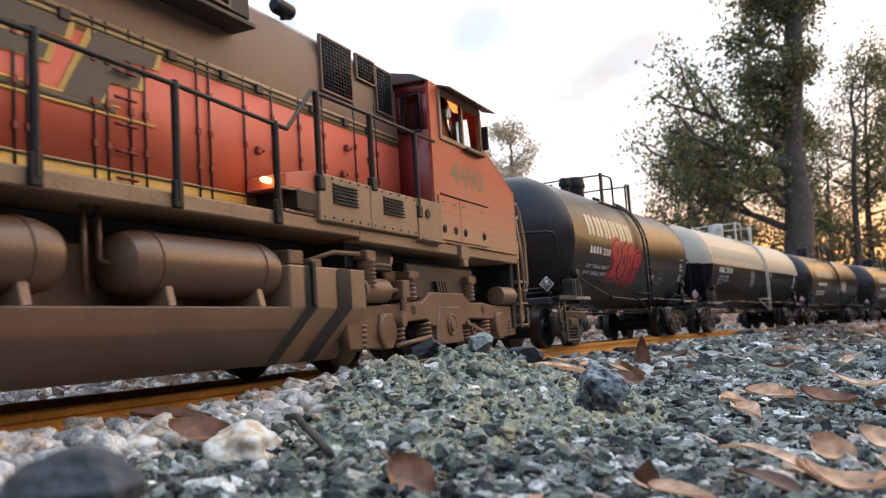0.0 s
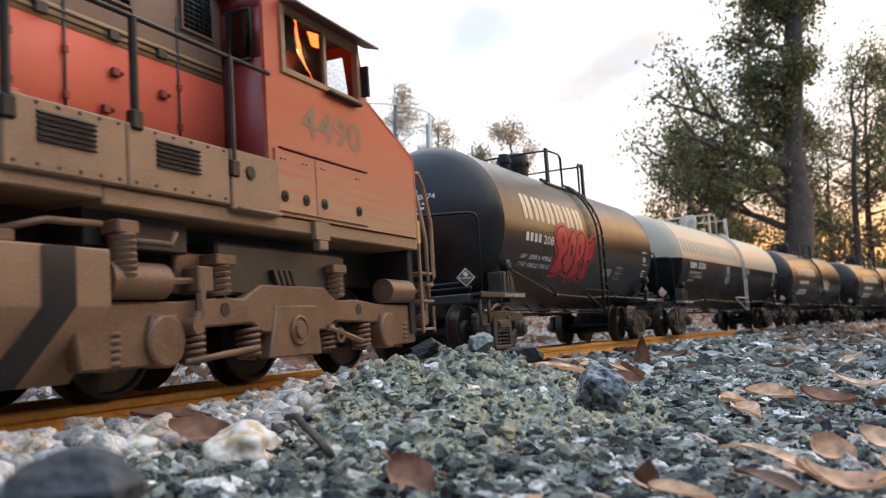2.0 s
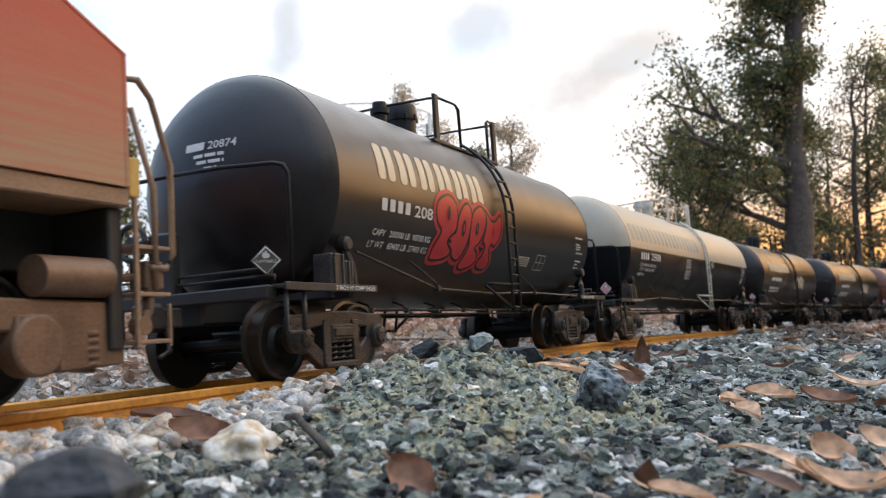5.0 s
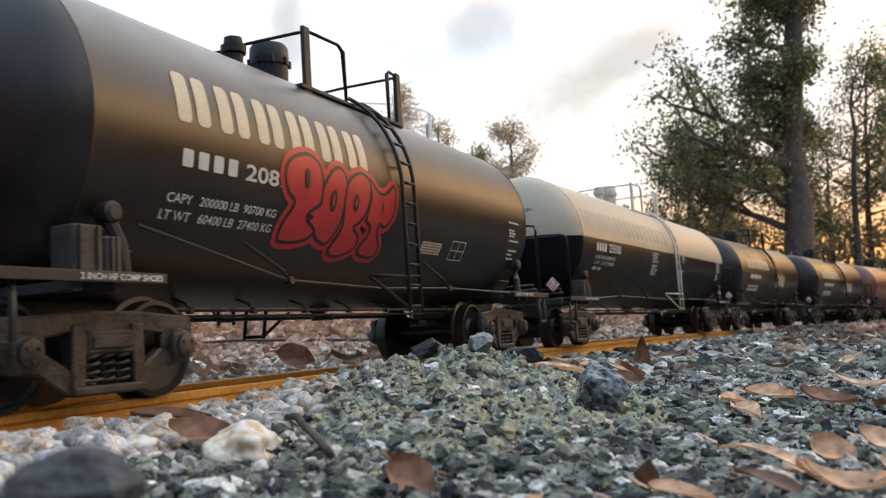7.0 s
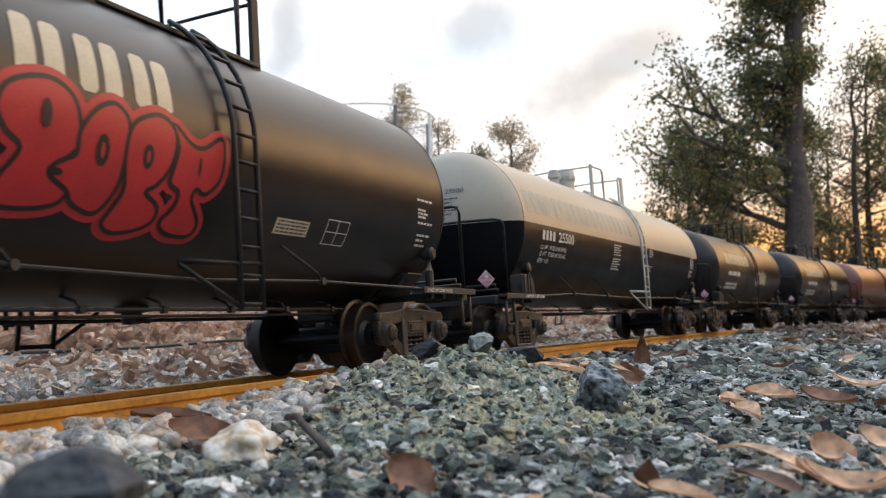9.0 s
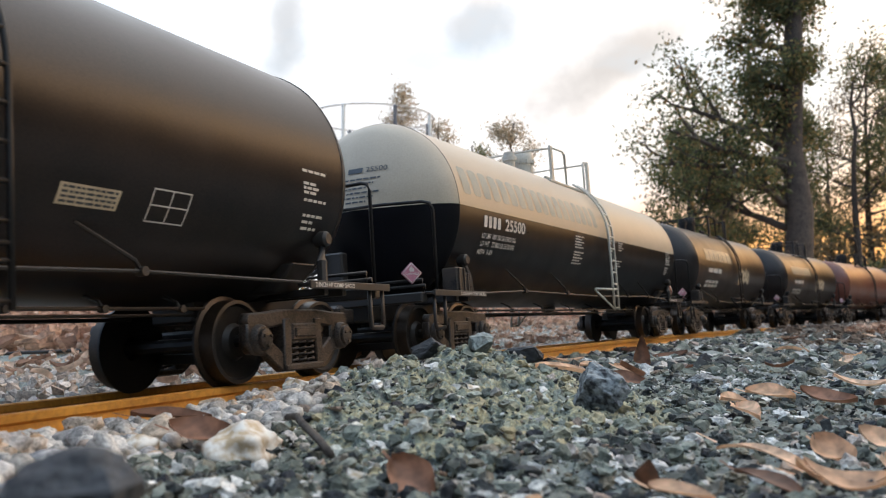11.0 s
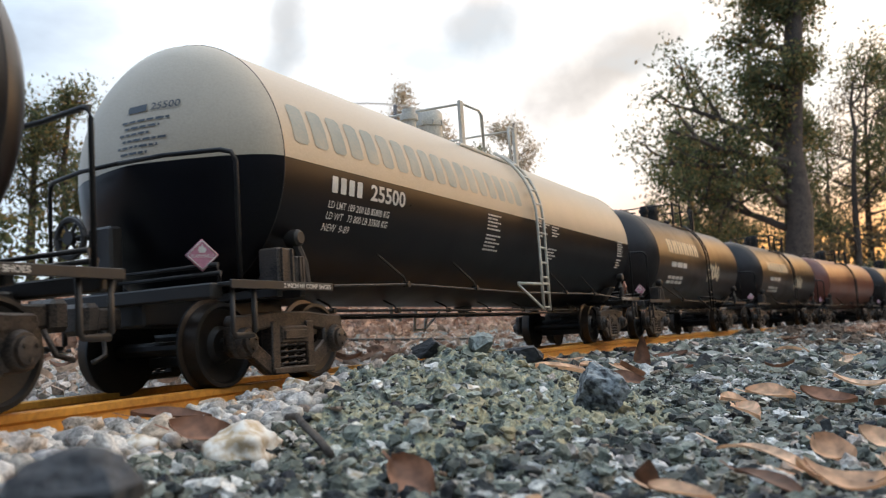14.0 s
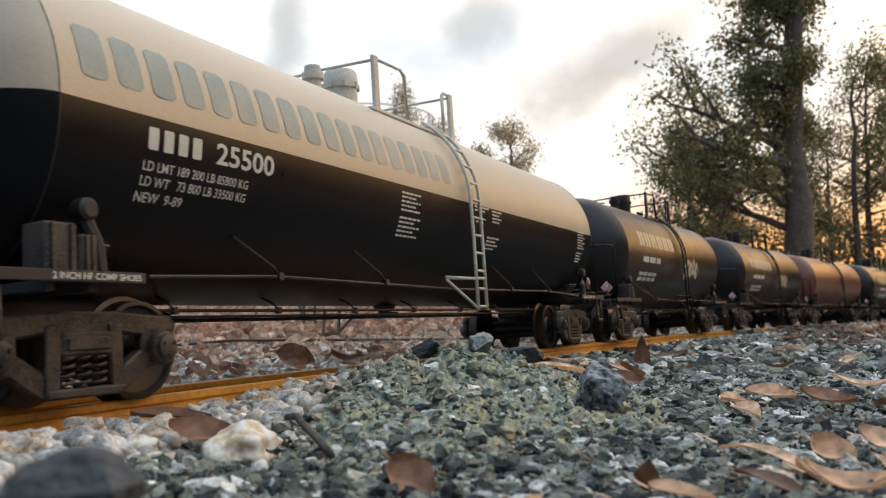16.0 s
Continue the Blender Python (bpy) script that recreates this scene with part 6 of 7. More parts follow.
# pale ballast: beside the near rail, between the rails and beyond
scatter("ballast", pebbles, view_spots(1500, 0.12, 0.75, lambda x, y, d, s: 1.0 if 0.030 < d < 0.085 and s < 0.47 and y > 0.15 and mound(x, y) < 0.006 else 0, lambda x, y, d: lean(0.0022, 0.008, 1.8)), PEBBLE, True, "pale rounded ballast pebbles beside the rails", "gravel")
scatter("ballast", pebbles, [(x, y, z - 0.0035, s) for x, y, z, s in view_spots(1500, 0.2, 1.4, lambda x, y, d, s: 1.0 if -0.019 < d < 0.019 else 0, lambda x, y, d: lean(0.002, 0.0055, 1.5))], PEBBLE, True, "pale ballast pebbles between the rails", "gravel")
far_side = lambda x, y, d, s: 1.0 if -0.36 + 0.06 * noise.noise(Vector((x * 8, y * 8, 3))) < d < -0.033 else 0
scatter("ballast", [hull_stone(12, i + 90, 0.8) for i in range(8)], view_spots(7000, 0.3, 2.2, far_side, lambda x, y, d: lean(0.003, 0.011, 1.9)), FAR_PEBBLE, False, "pale ballast stones on the far side of the track", "gravel")


# single stones that stand out
def craggy_stone(seed):
    """A broken stone: a faceted hull, split finely and roughened."""
    bm = bmesh.new()
    r = random.Random(seed * 11)
    for _ in range(17):
        v = Vector((r.gauss(0, 1), r.gauss(0, 1), r.gauss(0, 1))).normalized() * r.uniform(0.82, 1.05)
        bm.verts.new((v.x, v.y * 0.85, v.z * 0.72))
    bmesh.ops.convex_hull(bm, input=bm.verts[:])
    bmesh.ops.delete(bm, geom=[v for v in bm.verts if not v.link_faces], context="VERTS")
    bmesh.ops.triangulate(bm, faces=bm.faces[:])
    bmesh.ops.subdivide_edges(bm, edges=bm.edges[:], cuts=5, use_grid_fill=True)
    bmesh.ops.triangulate(bm, faces=bm.faces[:])
    off = Vector((seed * 5.7, seed * 2.1, 0))
    for v in bm.verts:
        v.co *= 1 + 0.13 * noise.noise(v.co * 2.4 + off) + 0.09 * noise.noise(v.co * 6.0 + off) + 0.05 * noise.noise(v.co * 14.0 + off)
    bm.verts.index_update()
    out_ = np.array([v.co[:] for v in bm.verts]), np.array([[v.index for v in f.verts] for f in bm.faces])
    bm.free()
    return out_


def stone(x, y, z, size, seed, mat, label, tall=1.0, angular=False):
    sv, sf = craggy_stone(seed) if angular else round_stone(seed, 4, 0.2)
    me = bpy.data.meshes.new("stone")
    v = sv * np.array([size, size, size * tall]) * 0.0005
    me.from_pydata(v.tolist(), [], sf.tolist())
    me.materials.append(mat)
    me.polygons.foreach_set("use_smooth", [not angular] * len(sf))
    ob = tagged(new("stone", me), label, "stone", "loose stones beside the track")
    ob.location, ob.rotation_euler = (x, y, height(x, y) + 0.0008 * heaped(x, y) + size * tall * 0.0005 * 0.36), (0, 0, seed * 1.3)
    return ob


for x, y, z, size, seed, mat, lab, tall, ang in (
        (-0.047, 0.202, 0.0005, 20, 1, WHITE_STONE, "large white quartz stone among pale pebbles", 0.85, False),
        (-0.058, 0.271, -0.001, 10, 2, TAN_STONE, "orange-tan angular stone among pale pebbles", 1.5, True),
        (-0.050, 0.300, -0.0005, 15, 3, WHITE_STONE, "white quartz stone beside the rail", 1.0, True),
        (-0.066, 0.315, 0.000, 12, 4, WHITE_STONE, "smooth pale stone beside the rail", 0.85, False),
        (-0.037, 0.320, -0.001, 9, 5, GREY_STONE, "pale grey stone beside the rail", 1.1, True),
        (-0.017, 0.170, 0.0015, 6, 6, WHITE_STONE, "small white stone at the foot of the heap", 1.0, True),
        (0.004, 0.138, 0.001, 9, 7, WHITE_STONE, "white and orange stone near the lens", 1.0, True),
        (0.015, 0.144, 0.000, 6, 8, TAN_STONE, "small tan stone near the lens", 1.1, True),
        (0.001, 0.153, 0.002, 5, 9, BLACK_STONE, "dark bluish stone near the lens", 1.4, True),
        (-0.071, 0.201, -0.003, 9, 10, WHITE_STONE, "white pebble near the lens", 0.9, False),
        (-0.090, 0.330, -0.001, 12, 11, TAN_STONE, "brownish stone against the rail", 0.9, True),
        (-0.102, 0.228, -0.003, 11, 12, GREY_STONE, "grey stone near the lens", 0.9, False),
        (0.180, 0.482, -0.006, 29, 13, GREY_STONE, "flat grey stone slab on the gravel", 0.4, True),
        (0.192, 0.613, -0.006, 25, 14, GREY_STONE, "flat grey stone slab on the gravel", 0.45, True),
        (0.122, 0.398, -0.005, 22, 15, SLATY_STONE, "dark slaty stone on the gravel", 0.5, True),
        (-0.004, 0.312, 0.0135, 21, 16, BLACK_STONE, "black slag stone on top of the heap", 0.62, True),
        (0.0285, 0.300, 0.0060, 15, 17, BLACK_STONE, "black slag stone on the heap", 0.75, True),
        (0.0131, 0.300, 0.0115, 15, 18, GREY_STONE, "lichened grey stone on top of the heap", 0.9, True),
        (0.0460, 0.250, -0.0005, 23, 19, SLATY_STONE, "dark crystalline stone at the foot of the heap", 1.15, True),
        (0.0087, 0.255, 0.0065, 5, 20, WHITE_STONE, "small white stone on the heap", 1.0, True),
        (-0.0365, 0.085, -0.0005, 18, 21, BLACK_STONE, "black stone close to the lens", 0.9, True)):
    stone(x, y, z, size, seed, mat, lab, tall, ang)
# pale stones along the near rail, one by one
shapes = []
for i in range(8):
    sv, sf = round_stone(i + 60, 3, 0.55)
    me = bpy.data.meshes.new("pebble")
    me.from_pydata((sv * 0.0055).tolist(), [], sf.tolist())
    me.materials.append(PEBBLE_ONE)
    me.polygons.foreach_set("use_smooth", [True] * len(sf))
    shapes.append(me)
for x, y, z, s in view_spots(200, 0.15, 0.46, lambda x, y, d, s: 1.0 if 0.032 < d < 0.075 and s < 0.45 and y > 0.17 and mound(x, y) < 0.008 else 0, lambda x, y, d: lean(0.005, 0.010, 1.3)):
    ob = tagged(new("pebble", shapes[rs.randint(8)]), "pale rounded ballast pebble beside the rail", "pebble", "pebbles beside the rail")
    k = s / 0.0105
    ob.location, ob.scale, ob.rotation_euler = (x, y, z + 0.001), (k, k, k), (rs.uniform(-0.4, 0.4), rs.uniform(-0.4, 0.4), rs.uniform(0, 6.28))


# fallen leaves
def leaf_mesh(name, length, width, curl, mat, seed):
    r = random.Random(seed)
    n, V, F = 10, [], []
    bend, twist = r.uniform(-0.5, 0.7) * curl, r.uniform(-0.6, 0.6) * curl
    for i in range(n + 1):
        u = i / n
        w = width * (math.sin(math.pi * u ** 0.85) ** 0.8) * 0.5 * (1 + 0.08 * math.sin(9 * u + seed)) + 0.0002
        x = (u - 0.5) * length
        zc_ = bend * length * ((u - 0.5) ** 2 * 4 - 0.4) * 0.35
        for j in range(5):
            q = (j - 2) / 2
            lift_ = curl * 0.35 * width * q * q
            V.append((x, q * w * math.cos(twist * u), zc_ + lift_ + q * w * math.sin(twist * (u - 0.4)) + (0.0003 if j == 2 else 0)))
    for i in range(n):
        for j in range(4):
            a = i * 5 + j
            F.append((a, a + 1, a + 6, a + 5))
    k = len(V)
    for q in ((0, 0.0004), (0, -0.0004)):
        V += [(-length * 0.5, q[1], 0.0), (-length * 0.72, q[1] * 0.7, 0.001 * curl)]
    F.append((k, k + 1, k + 3, k + 2))
    me = bpy.data.meshes.new(name)
    me.from_pydata(V, [], F)
    me.materials.append(mat)
    me.polygons.foreach_set("use_smooth", [True] * len(F))
    return me


def leaf(x, y, up, length, wide, turn, tilt, roll, mat, seed, label, curl=0.8):
    ob = tagged(new("fallen_leaf", leaf_mesh("fallen_leaf", length * 0.001, wide * 0.001, curl, mat, seed)), label, "leaf", "fallen leaves on the gravel")
    ob.location = (x, y, height(x, y) + up * 0.00075)
    ob.rotation_euler = (radians(roll), radians(tilt), radians(turn))
    return ob


TANL, BRNL = "dry tan oak leaf lying on the gravel", "dry brown leaf lying on the gravel"
for row in ((0.0700, 0.1864, 5, 36, 3.6, -72, 3, 5, LEAF, 1, TANL),
            (0.0716, 0.1530, 5, 18, 3.6, -60, 2, 5, LEAF, 2, TANL),
            (0.1210, 0.318, 5, 18, 8, -35, 5, 25, LEAF, 3, TANL),
            (0.0930, 0.2631, 4, 19, 7, -87, 5, 10, LEAF, 4, TANL),
            (0.1300, 0.2900, 4, 19, 8, -45, 8, 18, BROWN_LEAF, 5, BRNL),
            (0.1780, 0.365, 4, 22, 6, -30, 4, 10, LEAF, 6, TANL),
            (0.0402, 0.1469, 4, 12, 4.5, -40, 4, 12, LEAF, 7, TANL),
            (0.0609, 0.1613, 3, 20, 4, -70, 5, 8, BROWN_LEAF, 8, BRNL),
            (-0.006, 0.168, 3, 13, 8, -40, 30, 35, BROWN_LEAF, 9, "dark brown leaf at the foot of the heap"),
            (0.0910, 0.2000, 4, 13, 8, -70, 15, 25, LEAF, 26, TANL),
            (0.0960, 0.1800, 4, 12, 6, -80, 8, 15, LEAF, 27, TANL)):
    leaf(*row)
for row in ((0.118, 0.510, 8, 27, 9, 75, -76, 10, BROWN_LEAF, 10, "upright curled brown leaf on the gravel"), (0.085, 0.395, 5, 17, 8, -15, 12, 35, BROWN_LEAF, 11, BRNL), (0.092, 0.420, 7, 20, 10, 40, 20, 20, BROWN_LEAF, 12, BRNL),
            (-0.090, 0.520, 12, 24, 15, 10, 15, 62, BROWN_LEAF, 13, "large curled brown leaf lying on the track"), (-0.090, 0.530, 22, 26, 12, 30, -28, 20, LEAF, 14, "tan leaf lying on the track"),
            (-0.056, 0.490, 14, 18, 10, 20, 5, 10, BROWN_LEAF, 15, "dark brown leaf on the rail"), (-0.076, 0.240, 6, 22, 7, 8, 4, 12, BROWN_LEAF, 16, BRNL), (-0.057, 0.205, 6, 18, 9, -10, 8, 25, BROWN_LEAF, 17, BRNL)):
    leaf(*row)
for row in ((0.079, 0.458, 5, 16, 6, 30, 5, 15, LEAF, 18, TANL), (0.130, 0.469, 5, 13, 5, -20, 4, 12, BROWN_LEAF, 19, BRNL), (0.080, 0.173, 4, 18, 7, -25, 4, 12, LEAF, 20, TANL), (0.105, 0.311, 4, 13, 7, 25, 10, 20, LEAF, 21, TANL),
            (0.108, 0.211, 4, 12, 7, -30, 8, 30, LEAF, 22, TANL), (0.039, 0.167, 4, 9, 4, 85, 40, 10, BROWN_LEAF, 23, BRNL), (0.073, 0.513, 5, 22, 5, 5, 3, 8, LEAF, 24, TANL), (-0.115, 0.205, 4, 14, 7, 30, 8, 12, LEAF, 25, TANL)):
    leaf(*row)
for i in range(26):
    y = 0.26 + 1.5 * rs.rand() ** 1.4
    x = y * rs.uniform(0.12, 0.56)
    if off_track(x, y)[0] > 0.05:
        tan = rs.rand() < 0.7
        leaf(x, y, 5, rs.uniform(13, 30), rs.uniform(4, 8), rs.uniform(0, 360), rs.uniform(-12, 18), rs.uniform(-25, 25), LEAF if tan else BROWN_LEAF, 40 + i, TANL if tan else BRNL)
litter_shapes = []
for i in range(10):
    me = leaf_mesh("shape", 1.0, rs.uniform(0.35, 0.6), 1.3, LITTER, i)
    v = np.array([p.co[:] for p in me.vertices])
    f = np.array([[p.vertices[0], p.vertices[1], p.vertices[2]] for p in me.polygons] + [[p.vertices[0], p.vertices[2], p.vertices[3]] for p in me.polygons])
    litter_shapes.append((v * 2, f))
    bpy.data.meshes.remove(me)
over = lambda x, y, d, s: 1.0 if d < -0.34 + 0.08 * noise.noise(Vector((x * 8, y * 8, 3))) else 0
scatter("leaf_litter", litter_shapes, [(x, y, z + 0.006, s) for x, y, z, s in view_spots(9000, 0.7, 4.5, over, lambda x, y, d: rs.uniform(0.010, 0.030), power=1.2)], LITTER, True, "brown fallen leaves covering the bank beyond the track", "leaves")
scatter("leaf_litter", litter_shapes, [(x, y, z + 0.006, s) for x, y, z, s in view_spots(900, 0.4, 2.2, far_side, lambda x, y, d: rs.uniform(0.006, 0.013), power=1.0)], LITTER, True, "scattered brown leaves on the far ballast", "leaves")
scatter("leaf_litter", litter_shapes, [(x, y, z + 0.001, s) for x, y, z, s in view_spots(2600, 1.1, 5.0, lambda x, y, d, s: 1.0 if d > 0.16 else 0, lambda x, y, d: rs.uniform(0.010, 0.026))], LITTER, True, "brown fallen leaves on the gravel", "leaves")
# a dark hose on the far ballast and a twig by the lens
hose = bmesh.new()
rod(hose, [(-330, 640, -4), (-250, 720, -3), (-190, 770, 1), (-120, 800, 0), (-40, 860, -2), (60, 960, -4)], 1.3, 8)
tagged(part("garden_hose", hose, BLACK_IRON), "thin black hose lying on the far ballast", "hose")
twig = bmesh.new()
rod(twig, [(-41, 226, 0), (-36, 212, 2), (-33, 200, 2), (-26, 180, 1), (-22, 168, 0)], 0.9, 7)
tagged(part("twig", twig, BARK), "dark weathered twig lying by the heap", "twig")

# ---- trees ----
FOLIAGE = tinted("olive_foliage", [(0.0, (0.06, 0.08, 0.042)), (0.35, (0.115, 0.145, 0.072)), (0.65, (0.18, 0.20, 0.10)), (0.85, (0.30, 0.245, 0.105)), (1.0, (0.36, 0.22, 0.10))], 0.6, 30, 0.1, 0.001, thin=0.6)
# autumn leaves for far trees, sky glare and haze mixed into their colour
HAZED_LEAF = tinted("glare_paled_foliage", [(0.0, (0.38, 0.36, 0.29)), (0.5, (0.50, 0.44, 0.33)), (1.0, (0.46, 0.34, 0.22))], 0.6, 30, 0.1, 0.001, thin=0.65)
RUSSET = tinted("autumn_foliage", [(0.0, (0.14, 0.12, 0.085)), (0.4, (0.25, 0.20, 0.12)), (0.7, (0.34, 0.24, 0.13)), (1.0, (0.20, 0.20, 0.13))], 0.6, 30, 0.1, 0.001, thin=0.5)


def taper(bm, pts, r0, r1, seg=8):
    rings = []
    for i, p in enumerate(pts):
        p = Vector(p)
        d = (Vector(pts[min(i + 1, len(pts) - 1)]) - Vector(pts[max(i - 1, 0)])).normalized()
        u = d.cross(Vector((0.9, 0.21, 0.13))).normalized()
        w = d.cross(u)
        r = r0 + (r1 - r0) * i / (len(pts) - 1)
        rings.append([bm.verts.new(p + (u * math.cos(a) + w * math.sin(a)) * r * (1 + 0.10 * math.sin(3 * a + i))) for a in (2 * math.pi * j / seg for j in range(seg))])
    for a, b in zip(rings, rings[1:]):
        for j in range(seg):
            bm.faces.new((a[j], a[(j + 1) % seg], b[(j + 1) % seg], b[j]))
    bm.faces.new(rings[-1])


def tree(name, x, y, h, r, limbs, seed, label, leafmat, leaf_size=0.08, per=70, spread=0.30, bare=0.35, aims=None, reach=0.28, twig=0.5):
    """A trunk, crooked limbs with twigs, and leaves in clumps about their ends. aims: ends of limbs that are plain to see."""
    rnd = random.Random(seed)
    th = tagged(new(name), label, "tree")
    th.location = (x, y, 0)
    bm = bmesh.new()
    pts = [(rnd.uniform(-0.04, 0.04) * h * 0.3 * (i / 9), rnd.uniform(-0.04, 0.04) * h * 0.3, -0.05 * h + 1.05 * h * i / 9) for i in range(10)]
    taper(bm, [tuple(c * 1000 for c in p) for p in pts], r * 1000, r * 250, 12)
    part("trunk", bm, BARK, th)
    tips = []

    def branch(bm, p, d, length, rad, level):
        q = [Vector(p)]
        for i in range(5):
            d = (d + Vector((rnd.gauss(0, 0.22), rnd.gauss(0, 0.22), rnd.gauss(0.05, 0.18)))).normalized()
            q.append(q[-1] + d * length / 5)
        taper(bm, [tuple(v * 1000) for v in q], rad * 1000, rad * 350, 6)
        tips.extend(q[3:] if level else q[4:])
        if level < 2:
            for i in range(3):
                k = q[2 + i]
                branch(bm, k, (d + Vector((rnd.gauss(0, 0.8), rnd.gauss(0, 0.8), rnd.gauss(0.1, 0.6)))).normalized(), length * twig, rad * 0.45, level + 1)

    ends = aims or [None] * limbs
    for i, e in enumerate(ends):
        bm = bmesh.new()
        z = h * (bare + (0.97 - bare) * (i + rnd.random()) / len(ends))
        a = rnd.uniform(0, 2 * math.pi)
        if e:
            z = max(0.4, min(h * 0.9, e[2] - 0.25 * math.hypot(e[0], e[1])))
            v = Vector((e[0], e[1], e[2] - z))
            branch(bm, (0, 0, z), v.normalized(), v.length, r * 0.3, 0)
        else:
            branch(bm, (0, 0, z), Vector((math.cos(a), math.sin(a), 0.45)).normalized(), h * reach * rnd.uniform(0.6, 1.1) * (1.15 - 0.6 * z / h), r * 0.28, 0)
        part("limb", bm, BARK, th)
    rs2 = np.random.RandomState(seed)
    T = np.array([t[:] for t in tips])
    C = T[rs2.randint(len(T), size=len(T) * 2)] + rs2.normal(0, spread * 0.5, (len(T) * 2, 3))
    n = len(C) * per // 2
    P = C[rs2.randint(len(C), size=n)] + rs2.normal(0, spread * 0.42, (n, 3))
    A = rs2.normal(0, 1, (n, 3))
    A /= np.linalg.norm(A, axis=1)[:, None]
    Bv = np.cross(A, rs2.normal(0, 1, (n, 3)))
    Bv /= np.linalg.norm(Bv, axis=1)[:, None]
    sz = leaf_size * rs2.uniform(0.5, 1.2, (n, 1))
    V = np.stack([P - A * sz, P + Bv * sz * 0.45, P + A * sz, P - Bv * sz * 0.45], 1).reshape(-1, 3)
    me = bpy.data.meshes.new("crown")
    me.from_pydata(V.tolist(), [], np.arange(4 * n).reshape(-1, 4).tolist())
    me.materials.append(leafmat)
    cr = new("crown", me)
    cr.parent = th
    return th


# the tall tree by the bend, its limbs reaching over the line
tree("tall_oak_tree", 5.02, 12.0, 7.6, 0.21, 0, 3, "tall oak with a thick grey trunk and ragged olive crown", FOLIAGE, 0.042, 30, 0.22, twig=0.42,
     aims=[(-2.1, 0.0, 2.5), (-1.8, 0.2, 2.75), (-1.9, 0.0, 2.2), (-1.5, 0.3, 1.5), (-1.3, 0.2, 2.9), (-1.6, -0.3, 2.5), (-1.0, 0.4, 2.9), (-0.7, 0.1, 3.3), (-1.1, 0.2, 2.3), (-0.3, 0, 4.2), (0.22, 0.1, 4.3), (-0.5, 0.3, 4.5), (0.25, -0.2, 3.4), (-0.1, 0.2, 4.9), (-0.35, -0.3, 3.3), (0.3, 0.3, 5.4), (-0.6, 0.2, 5.8), (0.4, 0, 6.4), (-1.2, 0, 1.8), (0.3, 0.2, 2.6), (-0.85, 0, 4.7), (-0.75, -0.2, 3.9), (0.45, 0.1, 4.7)])
for x, y, h, r, limbs, seed, mat, lab in (
        (4.3, 14.5, 3.3, 0.06, 10, 11, FOLIAGE, "slender olive-leaved tree at the wood's edge"), (4.9, 15.5, 3.0, 0.05, 10, 12, RUSSET, "small russet tree at the wood's edge"),
        (3.9, 13.4, 2.5, 0.05, 9, 13, FOLIAGE, "bushy young tree at the wood's edge"), (6.6, 13.5, 3.7, 0.07, 10, 14, FOLIAGE, "thin-stemmed tree with sparse olive leaves"),
        (7.3, 14.5, 3.9, 0.07, 10, 15, RUSSET, "thin-stemmed tree with russet leaves"), (6.1, 15.0, 3.4, 0.06, 9, 16, FOLIAGE, "thin-stemmed tree with sparse olive leaves"),
        (8.2, 13.8, 4.2, 0.08, 10, 17, FOLIAGE, "leafy tree at the wood's edge"), (5.6, 17.5, 2.6, 0.06, 9, 18, RUSSET, "low russet tree in the wood"), (8.0, 17.5, 3.4, 0.07, 9, 19, FOLIAGE, "tree in the wood behind the bend")):
    tree("woodland_tree", x, y, h, r, limbs, seed, lab, mat, 0.036, 18, 0.19, 0.2, None, 0.34)
# the trees 40 m off and beyond mostly carry the glare-paled leaf colour
for x, y, h, seed, mat, lab in ((3.3, 40, 8.9, 31, HAZED_LEAF, "distant thin-crowned autumn tree"), (-2.2, 40, 10.3, 32, HAZED_LEAF, "distant thin-crowned autumn tree"), (-0.2, 42, 9.2, 33, HAZED_LEAF, "distant thin-crowned autumn tree"), (1.6, 44, 8.6, 34, FOLIAGE, "distant olive-leaved tree behind the train"),
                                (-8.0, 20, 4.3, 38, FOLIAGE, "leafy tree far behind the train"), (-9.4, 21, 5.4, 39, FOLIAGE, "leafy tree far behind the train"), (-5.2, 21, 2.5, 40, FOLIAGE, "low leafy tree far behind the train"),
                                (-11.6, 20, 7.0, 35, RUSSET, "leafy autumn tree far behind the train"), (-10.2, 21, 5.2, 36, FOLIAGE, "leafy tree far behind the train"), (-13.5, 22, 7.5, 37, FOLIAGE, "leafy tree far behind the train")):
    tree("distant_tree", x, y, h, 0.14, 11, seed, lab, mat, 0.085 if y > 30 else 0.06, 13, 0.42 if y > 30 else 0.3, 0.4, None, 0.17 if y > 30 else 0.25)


# a round netted enclosure far behind the train
NET = material("pale_grey_net", (0.62, 0.62, 0.60), 0.8)
NET.node_tree.nodes["Principled BSDF"].inputs["Alpha"].default_value = 0.14
PALE_POST = material("pale_sleeved_post", (0.66, 0.64, 0.58), 0.7)
DARK_POST = material("dark_sleeved_post", (0.10, 0.10, 0.11), 0.7)
tramp = tagged(new("trampoline"), "round netted trampoline enclosure with padded posts", "trampoline")
tramp.location = (-0.94, 11.0, 0)
TR, TOP = 820, 2530
part("top_rail", rod(bmesh.new(), [(TR * math.cos(a), TR * math.sin(a), TOP) for a in (2 * math.pi * i / 40 for i in range(41))], 10, 8), PALE_POST, tramp)
part("bed", lathe(bmesh.new(), [(700, 0), (700, TR - 60), (730, TR - 60), (730, TR + 20), (690, TR + 20)], (0, 0, 0), "z", 40, close=False), DARK_POST, tramp)
net = lathe(bmesh.new(), [(730, TR - 8), (TOP, TR - 8)], (0, 0, 0), "z", 40, close=False)
part("net", net, NET, tramp)
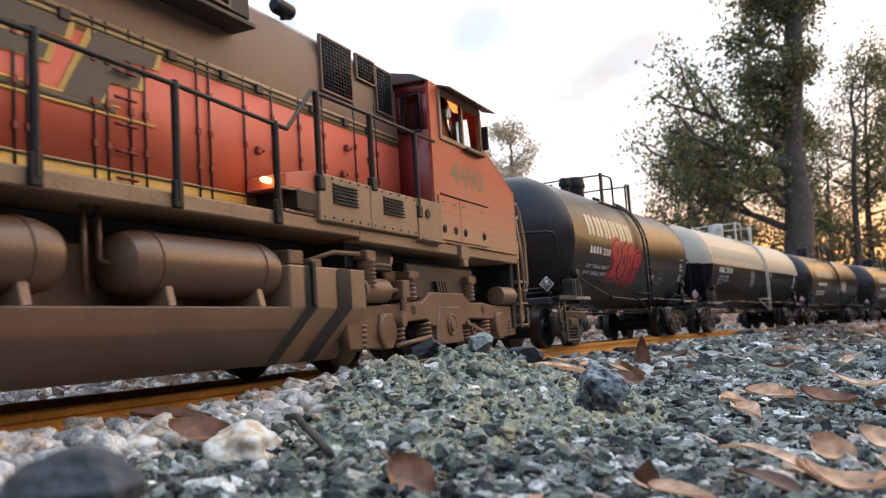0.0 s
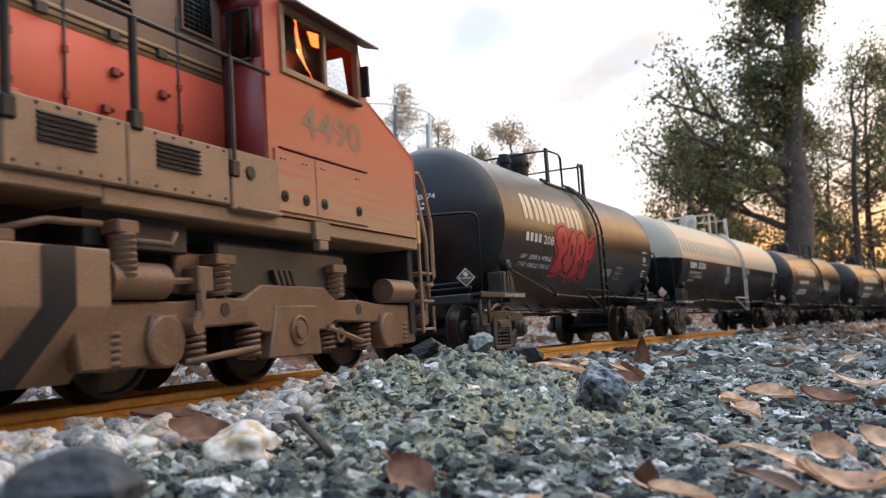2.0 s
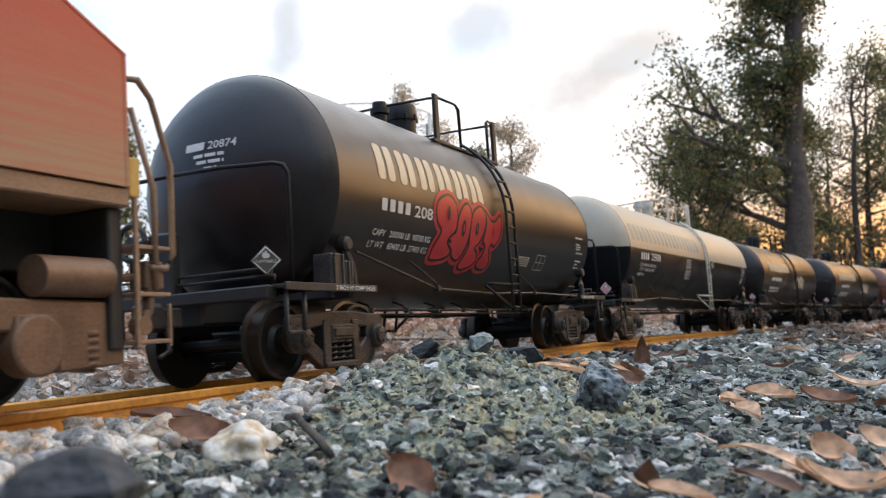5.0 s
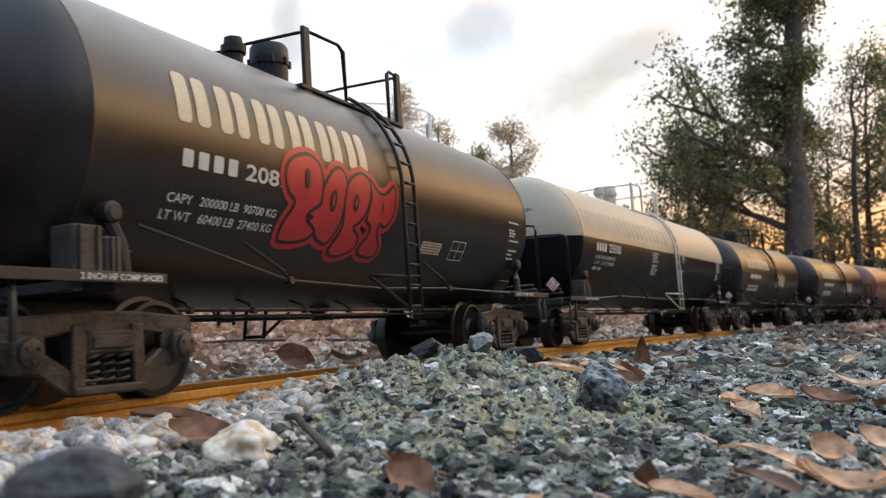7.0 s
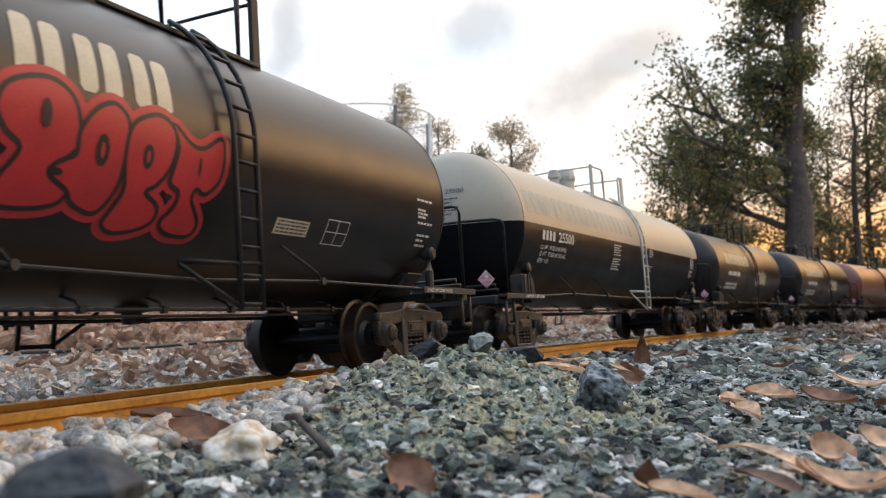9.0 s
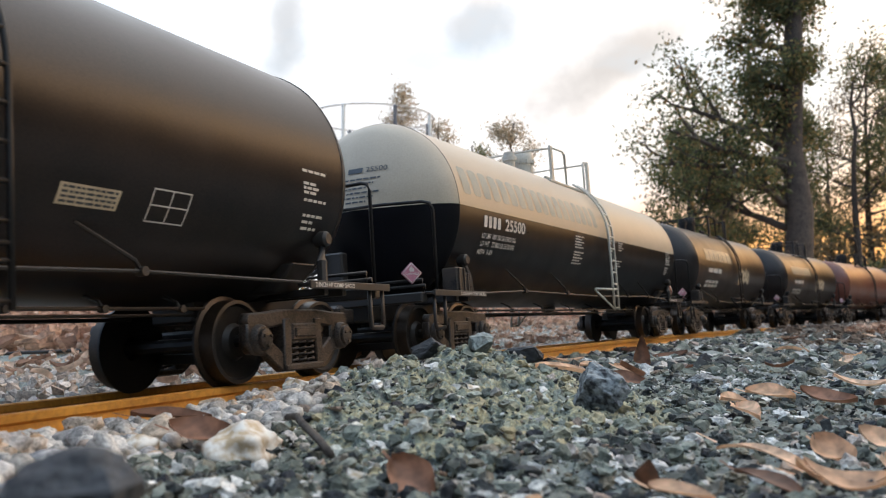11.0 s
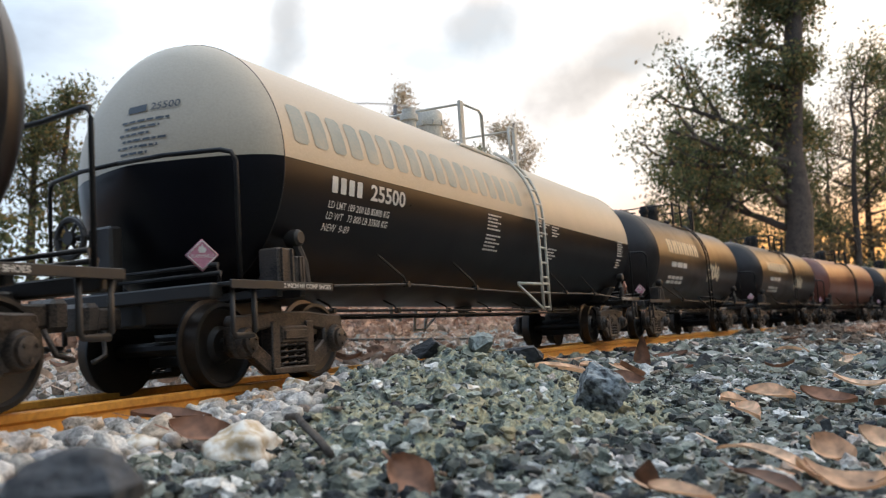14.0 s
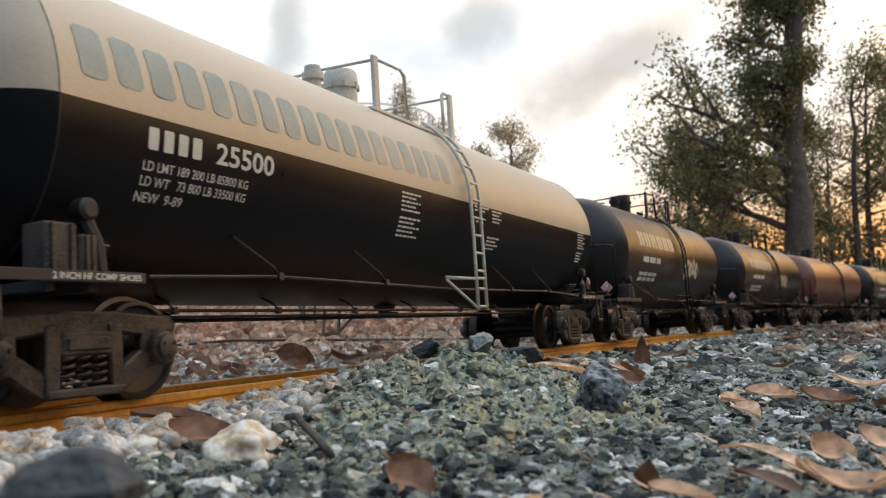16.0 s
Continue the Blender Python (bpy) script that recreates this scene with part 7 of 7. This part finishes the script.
for i in range(8):
    a = math.radians(-109 + 45 * i)
    c, q = math.cos(a), math.sin(a)
    part("post", rod(bmesh.new(), [((TR + 14) * c, (TR + 14) * q, -20), ((TR + 20) * c, (TR + 20) * q, 1400), (TR * c, TR * q, TOP)], 24, 8), DARK_POST if i % 2 else PALE_POST, tramp)


# belts of leaves: low growth in sight, and unseen woodland added round the camera
def wood_belt(name, a0, a1, radius, top, count, seed, label, small=0.10, large=0.24, mat=FOLIAGE):
    r2 = np.random.RandomState(seed)
    a = np.radians(r2.uniform(a0, a1, count))
    rr = radius + r2.normal(0, 0.5, count)
    z = top * (0.85 + 0.25 * np.sin(a * 11) + 0.1 * np.sin(a * 29)) * r2.rand(count) ** 0.8
    P = np.stack([rr * np.sin(a), rr * np.cos(a), z], 1)
    A = r2.normal(0, 1, (count, 3))
    A /= np.linalg.norm(A, axis=1)[:, None]
    Bv = np.cross(A, r2.normal(0, 1, (count, 3)))
    Bv /= np.linalg.norm(Bv, axis=1)[:, None]
    sz = r2.uniform(small, large, (count, 1))
    V = np.stack([P - A * sz, P + Bv * sz * 0.6, P + A * sz, P - Bv * sz * 0.6], 1).reshape(-1, 3)
    me = bpy.data.meshes.new(name)
    me.from_pydata(V.tolist(), [], np.arange(4 * count).reshape(-1, 4).tolist())
    me.materials.append(mat)
    return tagged(new(name, me), label, "woodland", kind="stuff")


# both woodland belts stand out of view, added to keep low sky off the train
wood_belt("woodland", 84, 215, 7.0, 3.6, 9000, 51, "unseen olive leaf belt added behind the camera to block low sky")
wood_belt("woodland", 44, 86, 9.0, 3.3, 8000, 53, "unseen olive leaf belt added beside the bend to block low sky")
wood_belt("undergrowth", 13, 46, 15.5, 1.05, 7000, 52, "dark tangled undergrowth below the wood's edge", 0.03, 0.075)
wood_belt("thicket", -34, -9, 22.0, 2.3, 4500, 55, "low leafy thicket behind the clearing", 0.05, 0.12)
wood_belt("thicket", 21, 46, 16.5, 2.1, 11000, 54, "backlit autumn thicket between the trunks", 0.03, 0.07, RUSSET)


# ---- what moves: the whole train rolls slowly backwards past the lens ----
WAY = [(0.0, -0.0046), (0.5, -0.0338), (1.0, -0.0673), (1.5, -0.1024), (2.0, -0.1348), (2.5, -0.1657), (3.0, -0.1951), (3.5, -0.2231), (4.0, -0.2517),
       (4.5, -0.2820), (5.0, -0.3135), (5.5, -0.3453), (6.0, -0.3767), (6.5, -0.4077), (7.0, -0.4385), (7.5, -0.466), (8.0, -0.4926), (8.5, -0.5239), (9.0, -0.555),
       (9.5, -0.5822), (10.0, -0.6058), (10.5, -0.6272), (11.0, -0.6490), (11.5, -0.6717), (12.0, -0.6949), (12.5, -0.7202), (13.0, -0.7482), (13.5, -0.7768), (14.0, -0.8026),
       (14.5, -0.8275), (15.0, -0.8518), (15.5, -0.876), (16.0, -0.9016)]


def gone(t):
    return float(np.interp(t, [w[0] for w in WAY], [w[1] for w in WAY]))


def motions():
    for thing, x, half in TRAIN:
        walk(thing, [(t, on_track(x + s, half)) for t, s in WAY])
        for ob in thing.children_recursive:
            if ob.name.startswith("wheelset"):
                r = ob.location.z
                at = ob.location.copy()
                walk(ob, [(t, pose(at.x, at.y, at.z, 0, math.degrees((gone(t) + 0.9) / r), 0)) for t in (i * 0.25 for i in range(65))])


motions()
